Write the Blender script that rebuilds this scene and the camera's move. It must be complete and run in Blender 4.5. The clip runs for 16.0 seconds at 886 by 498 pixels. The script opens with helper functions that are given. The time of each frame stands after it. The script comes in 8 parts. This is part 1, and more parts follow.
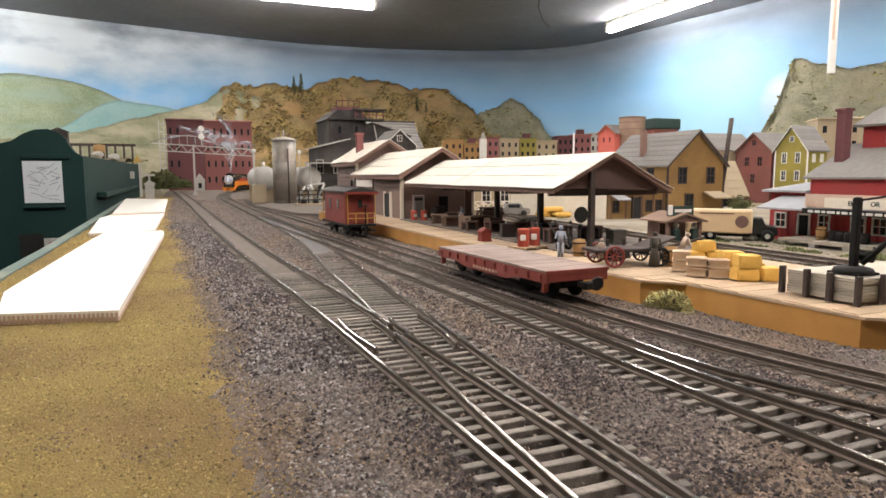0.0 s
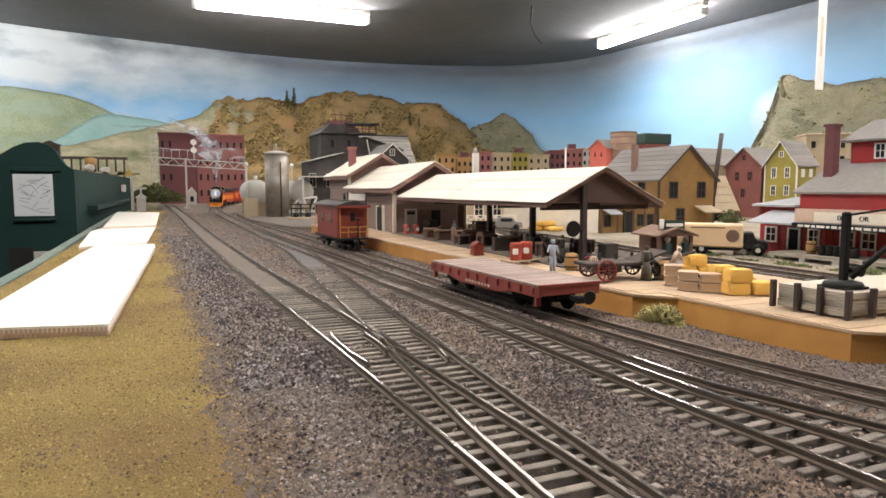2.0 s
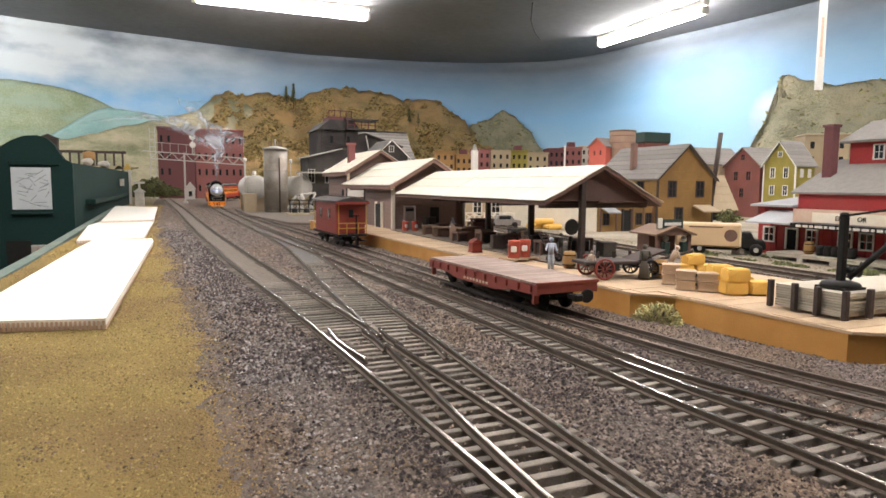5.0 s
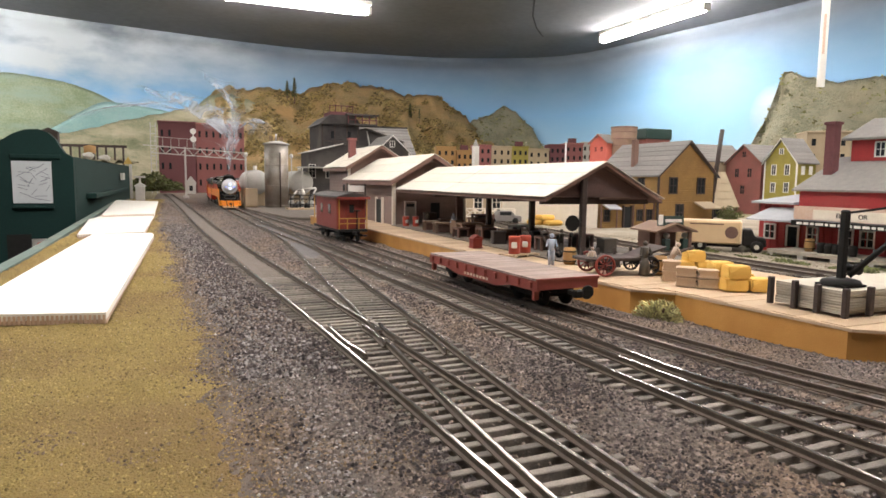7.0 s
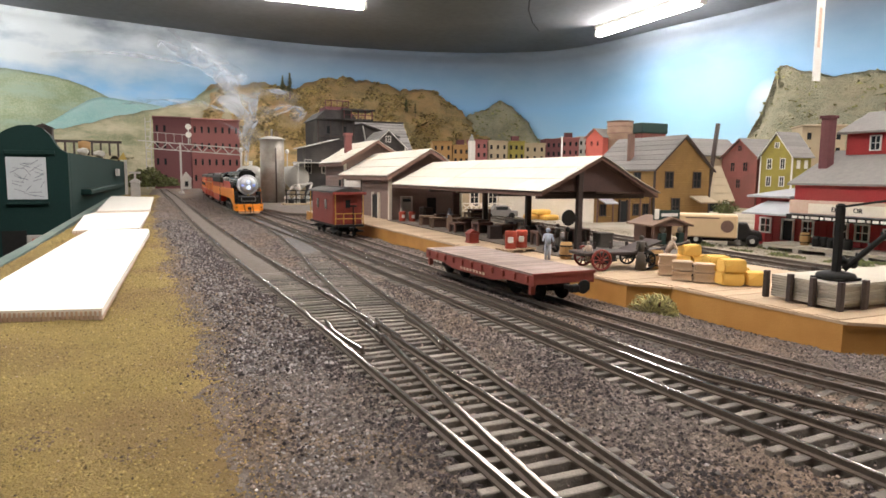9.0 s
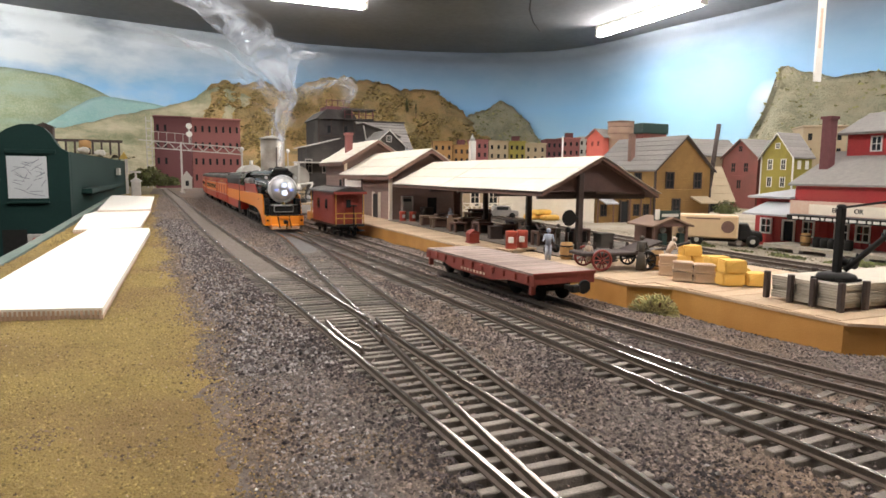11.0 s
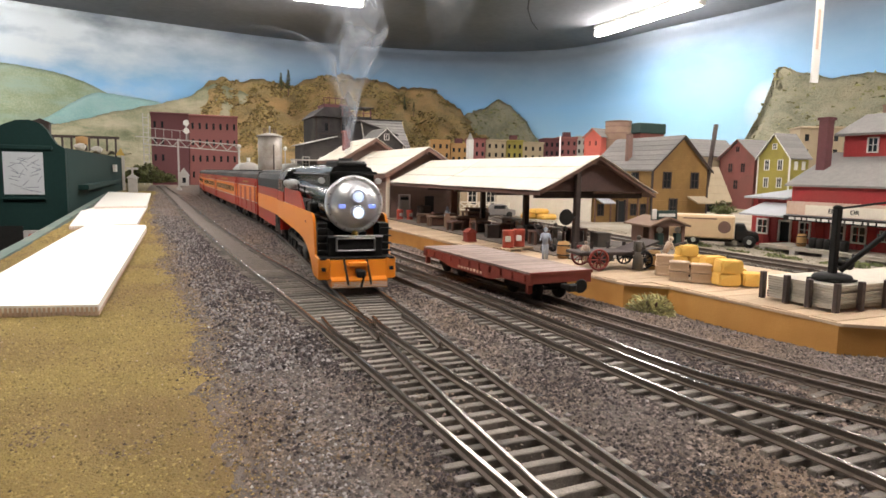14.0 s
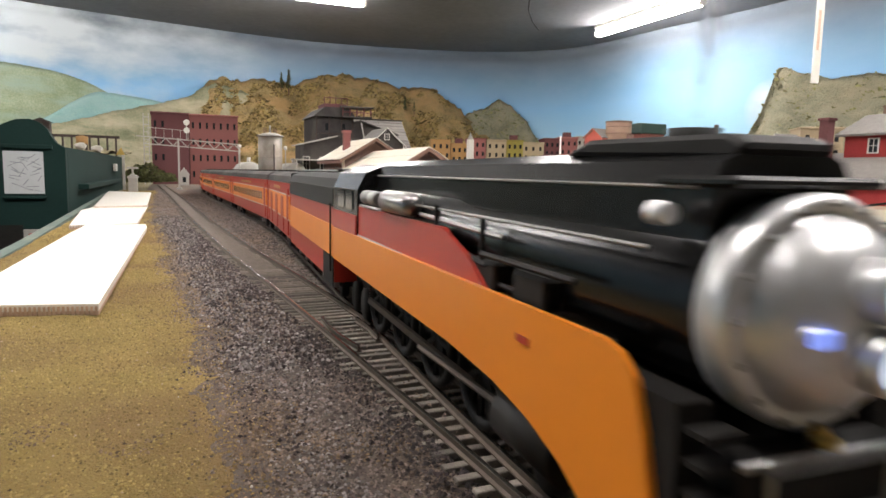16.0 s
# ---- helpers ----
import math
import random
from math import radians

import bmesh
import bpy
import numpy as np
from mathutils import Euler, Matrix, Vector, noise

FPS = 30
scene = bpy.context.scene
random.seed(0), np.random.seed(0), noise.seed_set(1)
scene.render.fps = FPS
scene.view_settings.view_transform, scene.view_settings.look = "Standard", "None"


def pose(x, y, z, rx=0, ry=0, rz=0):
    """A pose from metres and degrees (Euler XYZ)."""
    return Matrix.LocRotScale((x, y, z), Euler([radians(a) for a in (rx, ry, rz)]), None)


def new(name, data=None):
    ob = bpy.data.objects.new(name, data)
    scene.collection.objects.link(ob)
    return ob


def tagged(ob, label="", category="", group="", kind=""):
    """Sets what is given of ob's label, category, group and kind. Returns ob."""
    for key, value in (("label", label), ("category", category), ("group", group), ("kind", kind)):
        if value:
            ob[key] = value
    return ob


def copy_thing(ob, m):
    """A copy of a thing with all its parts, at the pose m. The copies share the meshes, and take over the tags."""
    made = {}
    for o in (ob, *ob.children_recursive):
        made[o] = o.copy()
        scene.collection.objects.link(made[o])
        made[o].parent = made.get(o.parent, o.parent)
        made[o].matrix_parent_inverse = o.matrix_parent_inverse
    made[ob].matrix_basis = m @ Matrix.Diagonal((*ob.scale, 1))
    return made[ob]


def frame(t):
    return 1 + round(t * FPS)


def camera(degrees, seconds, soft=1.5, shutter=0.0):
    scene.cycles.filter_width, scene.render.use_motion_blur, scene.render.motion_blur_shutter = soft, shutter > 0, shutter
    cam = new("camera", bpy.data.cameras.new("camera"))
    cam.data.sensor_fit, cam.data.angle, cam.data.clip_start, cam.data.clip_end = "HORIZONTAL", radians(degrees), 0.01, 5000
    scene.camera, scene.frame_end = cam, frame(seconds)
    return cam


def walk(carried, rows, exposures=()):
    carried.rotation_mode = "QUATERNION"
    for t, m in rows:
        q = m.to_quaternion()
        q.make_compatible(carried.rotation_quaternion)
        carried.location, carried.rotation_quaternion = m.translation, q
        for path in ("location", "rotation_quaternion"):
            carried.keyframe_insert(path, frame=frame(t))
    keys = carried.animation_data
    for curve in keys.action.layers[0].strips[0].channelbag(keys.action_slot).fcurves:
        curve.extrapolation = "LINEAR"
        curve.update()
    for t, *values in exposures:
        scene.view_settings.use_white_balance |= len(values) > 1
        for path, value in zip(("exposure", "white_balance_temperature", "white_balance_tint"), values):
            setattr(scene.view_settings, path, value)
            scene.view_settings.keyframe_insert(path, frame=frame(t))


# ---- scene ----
# ---- the camera: a hand-held telephone resting low over the tracks ----
EYE_Z = 0.047
cam = camera(68.58, 16.0, 1.6, 0.5)
TURNS = [(0, 22.019, 6.572, -0.199),
         (0.5, 22.182, 6.717, -0.170),
         (1, 22.653, 6.534, 0.174),
         (1.5, 22.808, 5.766, -0.052),
         (2, 22.688, 5.356, -0.073),
         (2.5, 22.660, 5.424, -0.026),
         (3, 22.741, 5.555, 0.365),
         (3.5, 22.654, 5.497, 0.473),
         (4, 22.713, 5.482, 0.440),
         (6.5, 22.912, 5.940, 0.534),
         (7, 22.800, 6.000, 0.700),
         (7.5, 23.004, 6.149, 0.726),
         (8, 22.999, 6.151, 0.648),
         (8.5, 22.980, 6.287, 0.525),
         (9, 23.120, 6.443, 0.534),
         (11.5, 23.080, 6.456, 0.713),
         (12, 23.121, 6.464, 0.816),
         (12.5, 23.095, 6.412, 0.848),
         (13, 23.197, 6.472, 0.761),
         (13.5, 23.347, 6.539, 0.821),
         (14, 23.348, 6.575, 1.010),
         (14.5, 23.258, 6.555, 1.119),
         (15, 23.332, 6.441, 1.048),
         (15.5, 23.483, 6.550, 1.031),
         (16, 23.339, 6.579, 1.117)]
walk(cam, [(t, pose(0, 0, EYE_Z, 90 - p, 0, -y) @ pose(0, 0, 0, 0, 0, r)) for t, y, p, r in TURNS])

# ---- light: a windowless room under fluorescent tubes ----
world = bpy.data.worlds.new("room")
scene.world = world
world.use_nodes = True
world.node_tree.nodes["Background"].inputs[0].default_value = (0.8, 0.9, 1.0, 1)
world.node_tree.nodes["Background"].inputs[1].default_value = 0.02
scene.view_settings.exposure = 0.0
TUBE_GLOW = 84.0


# ---- materials ----
def mat(name, c1, c2=None, scale=400.0, rough=0.8, metal=0.0, bump=0.0, fine=3.0, spread=0.25, island=0.0, spec=0.5, stain=None, laps=0.0):
    """A worn surface: two tones mixed by coarse and fine noise, with relief."""
    m = bpy.data.materials.new(name)
    m.use_nodes = True
    nt = m.node_tree
    n, l = nt.nodes, nt.links
    b = n["Principled BSDF"]
    c2 = c2 or tuple(0.72 * v for v in c1)
    geo = n.new("ShaderNodeTexCoord")
    info = n.new("ShaderNodeObjectInfo")
    shift = n.new("ShaderNodeVectorMath")
    shift.operation = "ADD"
    l.new(geo.outputs["Object"], shift.inputs[0])
    l.new(info.outputs["Random"], shift.inputs[1])
    big = n.new("ShaderNodeTexNoise")
    big.inputs["Scale"].default_value = scale
    big.inputs["Detail"].default_value = 4
    small = n.new("ShaderNodeTexNoise")
    small.inputs["Scale"].default_value = scale * fine * 2
    small.inputs["Detail"].default_value = 3
    for t in (big, small):
        l.new(shift.outputs[0], t.inputs["Vector"])
    mix = n.new("ShaderNodeMath")
    mix.operation = "MULTIPLY_ADD"
    l.new(small.outputs[0], mix.inputs[0])
    mix.inputs[1].default_value = 0.5
    half = n.new("ShaderNodeMath")
    half.operation = "MULTIPLY"
    l.new(big.outputs[0], half.inputs[0])
    half.inputs[1].default_value = 0.5
    l.new(half.outputs[0], mix.inputs[2])
    ramp = n.new("ShaderNodeMapRange")
    l.new(mix.outputs[0], ramp.inputs[0])
    ramp.inputs[1].default_value, ramp.inputs[2].default_value = 0.5 - spread, 0.5 + spread
    col = n.new("ShaderNodeMix")
    col.data_type = "RGBA"
    col.inputs[6].default_value, col.inputs[7].default_value = (*c1, 1), (*c2, 1)
    l.new(ramp.outputs[0], col.inputs[0])
    out = col.outputs[2]
    if stain:
        # broad patches of another tone
        wide = n.new("ShaderNodeTexNoise")
        wide.inputs["Scale"].default_value = stain[1]
        wide.inputs["Detail"].default_value = 5
        l.new(geo.outputs["Object"], wide.inputs["Vector"])
        wr = n.new("ShaderNodeMapRange")
        wr.inputs[1].default_value, wr.inputs[2].default_value = 0.44, 0.64
        l.new(wide.outputs[0], wr.inputs[0])
        sm = n.new("ShaderNodeMix")
        sm.data_type = "RGBA"
        l.new(wr.outputs[0], sm.inputs[0])
        l.new(out, sm.inputs[6])
        sm.inputs[7].default_value = (*stain[0], 1)
        out = sm.outputs[2]
    if island:
        g = n.new("ShaderNodeNewGeometry")
        hsv = n.new("ShaderNodeHueSaturation")
        mr = n.new("ShaderNodeMapRange")
        mr.inputs[3].default_value, mr.inputs[4].default_value = 1 - island, 1 + island
        add = n.new("ShaderNodeMath")
        add.operation = "ADD"
        l.new(g.outputs["Random Per Island"], add.inputs[0])
        l.new(info.outputs["Random"], add.inputs[1])
        fr = n.new("ShaderNodeMath")
        fr.operation = "FRACT"
        l.new(add.outputs[0], fr.inputs[0])
        l.new(fr.outputs[0], mr.inputs[0])
        l.new(mr.outputs[0], hsv.inputs["Value"])
        l.new(out, hsv.inputs["Color"])
        out = hsv.outputs[0]
    l.new(out, b.inputs["Base Color"])
    b.inputs["Roughness"].default_value = rough
    b.inputs["Metallic"].default_value = metal
    b.inputs["Specular IOR Level"].default_value = spec
    if laps:
        # lapped boards, one every laps metres
        wv = n.new("ShaderNodeTexWave")
        wv.bands_direction, wv.wave_profile = "Z", "SAW"
        wv.inputs["Scale"].default_value = 0.31416 / laps
        wv.inputs["Distortion"].default_value = 0.15
        l.new(geo.outputs["Object"], wv.inputs["Vector"])
        lb = n.new("ShaderNodeBump")
        lb.inputs["Strength"].default_value = 0.9
        lb.inputs["Distance"].default_value = laps * 0.22
        l.new(wv.outputs["Fac"], lb.inputs["Height"])
        l.new(lb.outputs[0], b.inputs["Normal"])
    elif bump:
        bp = n.new("ShaderNodeBump")
        bp.inputs["Strength"].default_value = bump
        bp.inputs["Distance"].default_value = 0.4 / scale
        l.new(mix.outputs[0], bp.inputs["Height"])
        l.new(bp.outputs[0], b.inputs["Normal"])
    return m


def glow(name, color, strength):
    m = bpy.data.materials.new(name)
    m.use_nodes = True
    b = m.node_tree.nodes["Principled BSDF"]
    b.inputs["Base Color"].default_value = (*color, 1)
    b.inputs["Emission Color"].default_value = (*color, 1)
    b.inputs["Emission Strength"].default_value = strength
    return m


def glassy(name, color=(0.05, 0.06, 0.07), rough=0.08):
    m = bpy.data.materials.new(name)
    m.use_nodes = True
    b = m.node_tree.nodes["Principled BSDF"]
    b.inputs["Base Color"].default_value = (*color, 1)
    b.inputs["Roughness"].default_value = rough
    b.inputs["Specular IOR Level"].default_value = 0.3
    return m


def blend_nodes(m):
    return m.node_tree.nodes, m.node_tree.links, m.node_tree.nodes["Principled BSDF"]


MAT_BALLAST = mat("ballast", (0.075, 0.058, 0.050), (0.185, 0.150, 0.125), 600, 0.95, bump=1.0, fine=2.5, stain=((0.17, 0.115, 0.075), 22))
MAT_STONE = mat("ballast_stone", (0.120, 0.093, 0.082), (0.255, 0.208, 0.180), 700, 0.95, island=0.8, stain=((0.21, 0.155, 0.115), 24))
MAT_PALE_STONE = mat("pale_stone", (0.34, 0.305, 0.285), (0.19, 0.168, 0.158), 700, 0.95, island=0.65)
MAT_GRASS = mat("grass_flock", (0.29, 0.21, 0.050), (0.43, 0.305, 0.105), 38, 0.95, bump=0.8, fine=28, spread=0.17, stain=((0.275, 0.175, 0.070), 13))
MAT_TUFT = mat("grass_tuft", (0.33, 0.25, 0.070), (0.47, 0.34, 0.145), 300, 0.95, island=0.5, stain=((0.30, 0.205, 0.080), 13))
MAT_FINES = mat("tan_fines", (0.27, 0.19, 0.115), (0.17, 0.12, 0.078), 300, 0.95, island=0.5)
MAT_DIRTCLOD = mat("dark_crumb", (0.09, 0.065, 0.035), (0.16, 0.11, 0.06), 500, 0.95, island=0.4)
MAT_DIRT = mat("street_dirt", (0.43, 0.37, 0.29), (0.29, 0.245, 0.185), 60, 0.95, bump=0.4, fine=12, stain=((0.25, 0.21, 0.15), 14))
MAT_SCRUB = mat("town_ground", (0.30, 0.24, 0.14), (0.17, 0.16, 0.08), 50, 0.95, bump=0.6, fine=10)
MAT_DARKSTONE = mat("stained_stone", (0.036, 0.027, 0.026), (0.085, 0.066, 0.062), 600, 0.95, island=0.7)
MAT_TIE = mat("tie_wood", (0.105, 0.088, 0.074), (0.25, 0.215, 0.178), 500, 0.85, bump=0.5, island=0.4)
MAT_RAIL = mat("rail_side", (0.070, 0.052, 0.040), (0.135, 0.100, 0.072), 300, 0.7, 0.1)
MAT_RAILTOP = mat("rail_head", (0.34, 0.30, 0.26), (0.21, 0.175, 0.14), 120, 0.2, 0.9)
MAT_DULLTOP = mat("dull_rail_head", (0.17, 0.135, 0.105), (0.11, 0.085, 0.065), 120, 0.45, 0.5)
MAT_FILL = mat("track_filler", (0.185, 0.150, 0.120), (0.105, 0.086, 0.070), 300, 0.95, bump=0.7)
MAT_FILLB = mat("grey_filler", (0.155, 0.142, 0.132), (0.085, 0.078, 0.072), 220, 0.8, bump=0.5)
MAT_OCHRE = mat("ochre_paint", (0.62, 0.315, 0.080), (0.53, 0.26, 0.064), 60, 0.7, bump=0.1, fine=15, stain=((0.50, 0.235, 0.055), 55))
MAT_DECK = mat("deck_boards", (0.56, 0.42, 0.28), (0.44, 0.31, 0.19), 150, 0.85, bump=0.3, island=0.12)
MAT_CREAM = mat("cream_roof", (0.80, 0.74, 0.63), (0.66, 0.59, 0.48), 120, 0.85, bump=0.2, island=0.06)
MAT_BROWN = mat("brown_trim", (0.19, 0.105, 0.078), (0.12, 0.066, 0.05), 250, 0.7)
MAT_TAUPE = mat("taupe_siding", (0.275, 0.19, 0.158), (0.20, 0.14, 0.115), 120, 0.85, bump=0.2, stain=((0.22, 0.15, 0.125), 40))
MAT_DARKWOOD = mat("dark_wood", (0.07, 0.045, 0.035), (0.03, 0.022, 0.02), 300, 0.75)
MAT_WHITE = mat("white_paint", (0.78, 0.75, 0.70), (0.66, 0.63, 0.57), 200, 0.7)
MAT_CARD = mat("white_card", (0.86, 0.83, 0.76), (0.80, 0.76, 0.67), 30, 0.8, bump=0.05)
MAT_CARDEDGE = mat("fluted_edge", (0.50, 0.33, 0.22), (0.66, 0.50, 0.38), 200, 0.9)
MAT_GREEN = mat("dark_green_paint", (0.011, 0.036, 0.031), (0.008, 0.025, 0.022), 20, 0.75, fine=10, spec=0.2)
MAT_TEAL = mat("teal_edge", (0.125, 0.175, 0.150), (0.075, 0.110, 0.095), 60, 0.75, stain=((0.17, 0.19, 0.15), 30))
MAT_PAPER = mat("paper", (0.62, 0.64, 0.64), (0.54, 0.56, 0.57), 40, 0.8)
MAT_INK = mat("ink", (0.25, 0.27, 0.30), (0.2, 0.22, 0.25), 100, 0.8)
MAT_RED = mat("barn_red", (0.38, 0.028, 0.028), (0.27, 0.020, 0.020), 120, 0.75, bump=0.15, stain=((0.30, 0.035, 0.030), 30))
MAT_BOXRED = mat("freight_red", (0.31, 0.062, 0.042), (0.21, 0.042, 0.030), 300, 0.55)
MAT_CABRED = mat("caboose_red", (0.27, 0.036, 0.022), (0.17, 0.024, 0.016), 250, 0.55)
MAT_YELLOW = mat("mustard_siding", (0.36, 0.215, 0.068), (0.26, 0.15, 0.048), 120, 0.85, laps=0.0026, stain=((0.24, 0.14, 0.05), 30))
MAT_OLIVE = mat("olive_siding", (0.37, 0.305, 0.062), (0.28, 0.23, 0.048), 100, 0.85, laps=0.0028, stain=((0.25, 0.21, 0.05), 25))
MAT_MAROON = mat("maroon_siding", (0.26, 0.09, 0.075), (0.20, 0.065, 0.055), 100, 0.85, laps=0.0028, stain=((0.19, 0.075, 0.06), 25))
MAT_TAN = mat("tan_siding", (0.45, 0.36, 0.24), (0.36, 0.28, 0.18), 100, 0.85)
MAT_SHINGLE = mat("grey_shingle", (0.235, 0.215, 0.195), (0.155, 0.145, 0.135), 250, 0.9, bump=0.4, island=0.1)
MAT_TIN = mat("tin_roof", (0.42, 0.43, 0.44), (0.33, 0.34, 0.35), 80, 0.55, 0.2)
MAT_CONCRETE = mat("concrete", (0.50, 0.47, 0.42), (0.38, 0.35, 0.31), 150, 0.9, bump=0.2)
MAT_BRICK = mat("red_brick", (0.33, 0.125, 0.112), (0.25, 0.092, 0.085), 300, 0.9, bump=0.3, island=0.2)
MAT_DARKBRICK = mat("dark_brick", (0.165, 0.060, 0.062), (0.115, 0.042, 0.045), 300, 0.9, bump=0.3)
MAT_SILVER = mat("aged_silver", (0.40, 0.365, 0.32), (0.21, 0.185, 0.155), 60, 0.5, 0.5, fine=6, stain=((0.22, 0.18, 0.14), 45))
MAT_PALEGREY = mat("pale_grey_metal", (0.52, 0.50, 0.45), (0.40, 0.38, 0.34), 60, 0.6, 0.2)
MAT_BLACK = mat("black_enamel", (0.006, 0.006, 0.0065), (0.012, 0.0115, 0.011), 300, 0.24, spec=0.4)
MAT_SOOT = mat("matte_black", (0.009, 0.0085, 0.008), (0.020, 0.018, 0.016), 300, 0.62, spec=0.22)
MAT_DARKGREY = mat("dark_grey_boards", (0.056, 0.048, 0.046), (0.030, 0.026, 0.026), 150, 0.85, laps=0.004, stain=((0.085, 0.075, 0.066), 18))
MAT_ORANGE = mat("daylight_orange", (0.88, 0.28, 0.022), (0.84, 0.26, 0.018), 60, 0.35)
MAT_TRAINRED = mat("daylight_red", (0.46, 0.036, 0.020), (0.40, 0.030, 0.018), 60, 0.34, spec=0.35)
MAT_CHROME = mat("silver_smokebox", (0.78, 0.78, 0.78), (0.64, 0.64, 0.64), 120, 0.36, 0.7)
MAT_STEEL = mat("steel", (0.40, 0.39, 0.38), (0.28, 0.27, 0.26), 200, 0.35, 0.9)
MAT_LAMP = glow("headlight", (0.66, 0.78, 1.0), 1.5)
MAT_LAMPDIM = glow("upper_headlight", (0.62, 0.74, 1.0), 0.9)
MAT_LAMPBLUE = glow("class_light", (0.25, 0.35, 1.0), 0.8)
MAT_BRASS = mat("brass", (0.65, 0.45, 0.12), (0.5, 0.33, 0.1), 200, 0.35, 0.9)
MAT_GLASS = glassy("dark_glass", (0.022, 0.024, 0.026), 0.12)
MAT_TUBE = glow("fluorescent_tube", (1.0, 0.945, 0.91), TUBE_GLOW)
MAT_CEILING = mat("ceiling_paint", (0.21, 0.21, 0.225), (0.15, 0.15, 0.165), 6, 0.9)
MAT_ROOMWALL = mat("room_wall", (0.45, 0.44, 0.42), (0.40, 0.39, 0.37), 5, 0.9)
MAT_CARPET = mat("room_floor", (0.10, 0.09, 0.085), (0.07, 0.065, 0.06), 40, 0.95)
MAT_LEAF = mat("foliage", (0.075, 0.088, 0.026), (0.13, 0.13, 0.046), 60, 0.9, island=0.5)
MAT_HILLSCRUB = mat("hill_scrub", (0.43, 0.28, 0.10), (0.18, 0.165, 0.065), 40, 0.95, island=0.6)
MAT_PALELEAF = mat("pale_bush", (0.66, 0.60, 0.31), (0.46, 0.43, 0.18), 300, 0.9, island=0.5)
MAT_CRATE = mat("pale_crate", (0.60, 0.45, 0.31), (0.50, 0.36, 0.24), 250, 0.85, bump=0.2)
MAT_SACK = mat("yellow_sack", (0.84, 0.54, 0.13), (0.76, 0.46, 0.10), 300, 0.85, bump=0.3)
MAT_GABLE = mat("dark_gable", (0.105, 0.058, 0.048), (0.07, 0.04, 0.034), 200, 0.8, bump=0.2)
MAT_DARKFLOOR = mat("dark_floorboards", (0.19, 0.155, 0.122), (0.105, 0.085, 0.068), 200, 0.85, bump=0.3, island=0.25)
MAT_PLANK = mat("grey_plank", (0.50, 0.45, 0.36), (0.38, 0.34, 0.27), 200, 0.85, island=0.18)
MAT_FLATDECK = mat("worn_deck", (0.39, 0.30, 0.255), (0.23, 0.165, 0.14), 120, 0.85, island=0.2, stain=((0.20, 0.135, 0.115), 60))
MAT_BARREL = mat("barrel_wood", (0.42, 0.24, 0.09), (0.33, 0.18, 0.065), 300, 0.8)
MAT_DRUM = mat("red_drum", (0.47, 0.075, 0.038), (0.31, 0.045, 0.028), 300, 0.5)
MAT_BRASSPAINT = mat("yellow_grab_rail", (0.55, 0.30, 0.05), (0.42, 0.22, 0.04), 200, 0.6)
MAT_TRUCK = mat("cream_van", (0.66, 0.48, 0.28), (0.60, 0.43, 0.25), 60, 0.5)
MAT_FIGA = mat("figure_blue", (0.48, 0.50, 0.54), (0.26, 0.31, 0.40), 500, 0.8)
MAT_FIGB = mat("figure_dark", (0.09, 0.075, 0.055), (0.05, 0.042, 0.035), 500, 0.8)
MAT_FIGC = mat("figure_tan", (0.62, 0.52, 0.42), (0.40, 0.25, 0.16), 500, 0.8)
MAT_SIGN = mat("sign_board", (0.66, 0.52, 0.40), (0.56, 0.36, 0.27), 90, 0.8)
MAT_SIGNGREEN = mat("green_sign", (0.020, 0.048, 0.038), (0.016, 0.036, 0.03), 90, 0.6)
MAT_TANK = mat("weathered_tank_wood", (0.27, 0.175, 0.115), (0.17, 0.11, 0.075), 60, 0.85, stain=((0.20, 0.12, 0.085), 40))
MAT_CORAL = mat("coral_red_paint", (0.55, 0.13, 0.095), (0.46, 0.10, 0.075), 80, 0.8)
MAT_BARGE = mat("rosy_brown_trim", (0.255, 0.148, 0.115), (0.19, 0.108, 0.084), 250, 0.75)


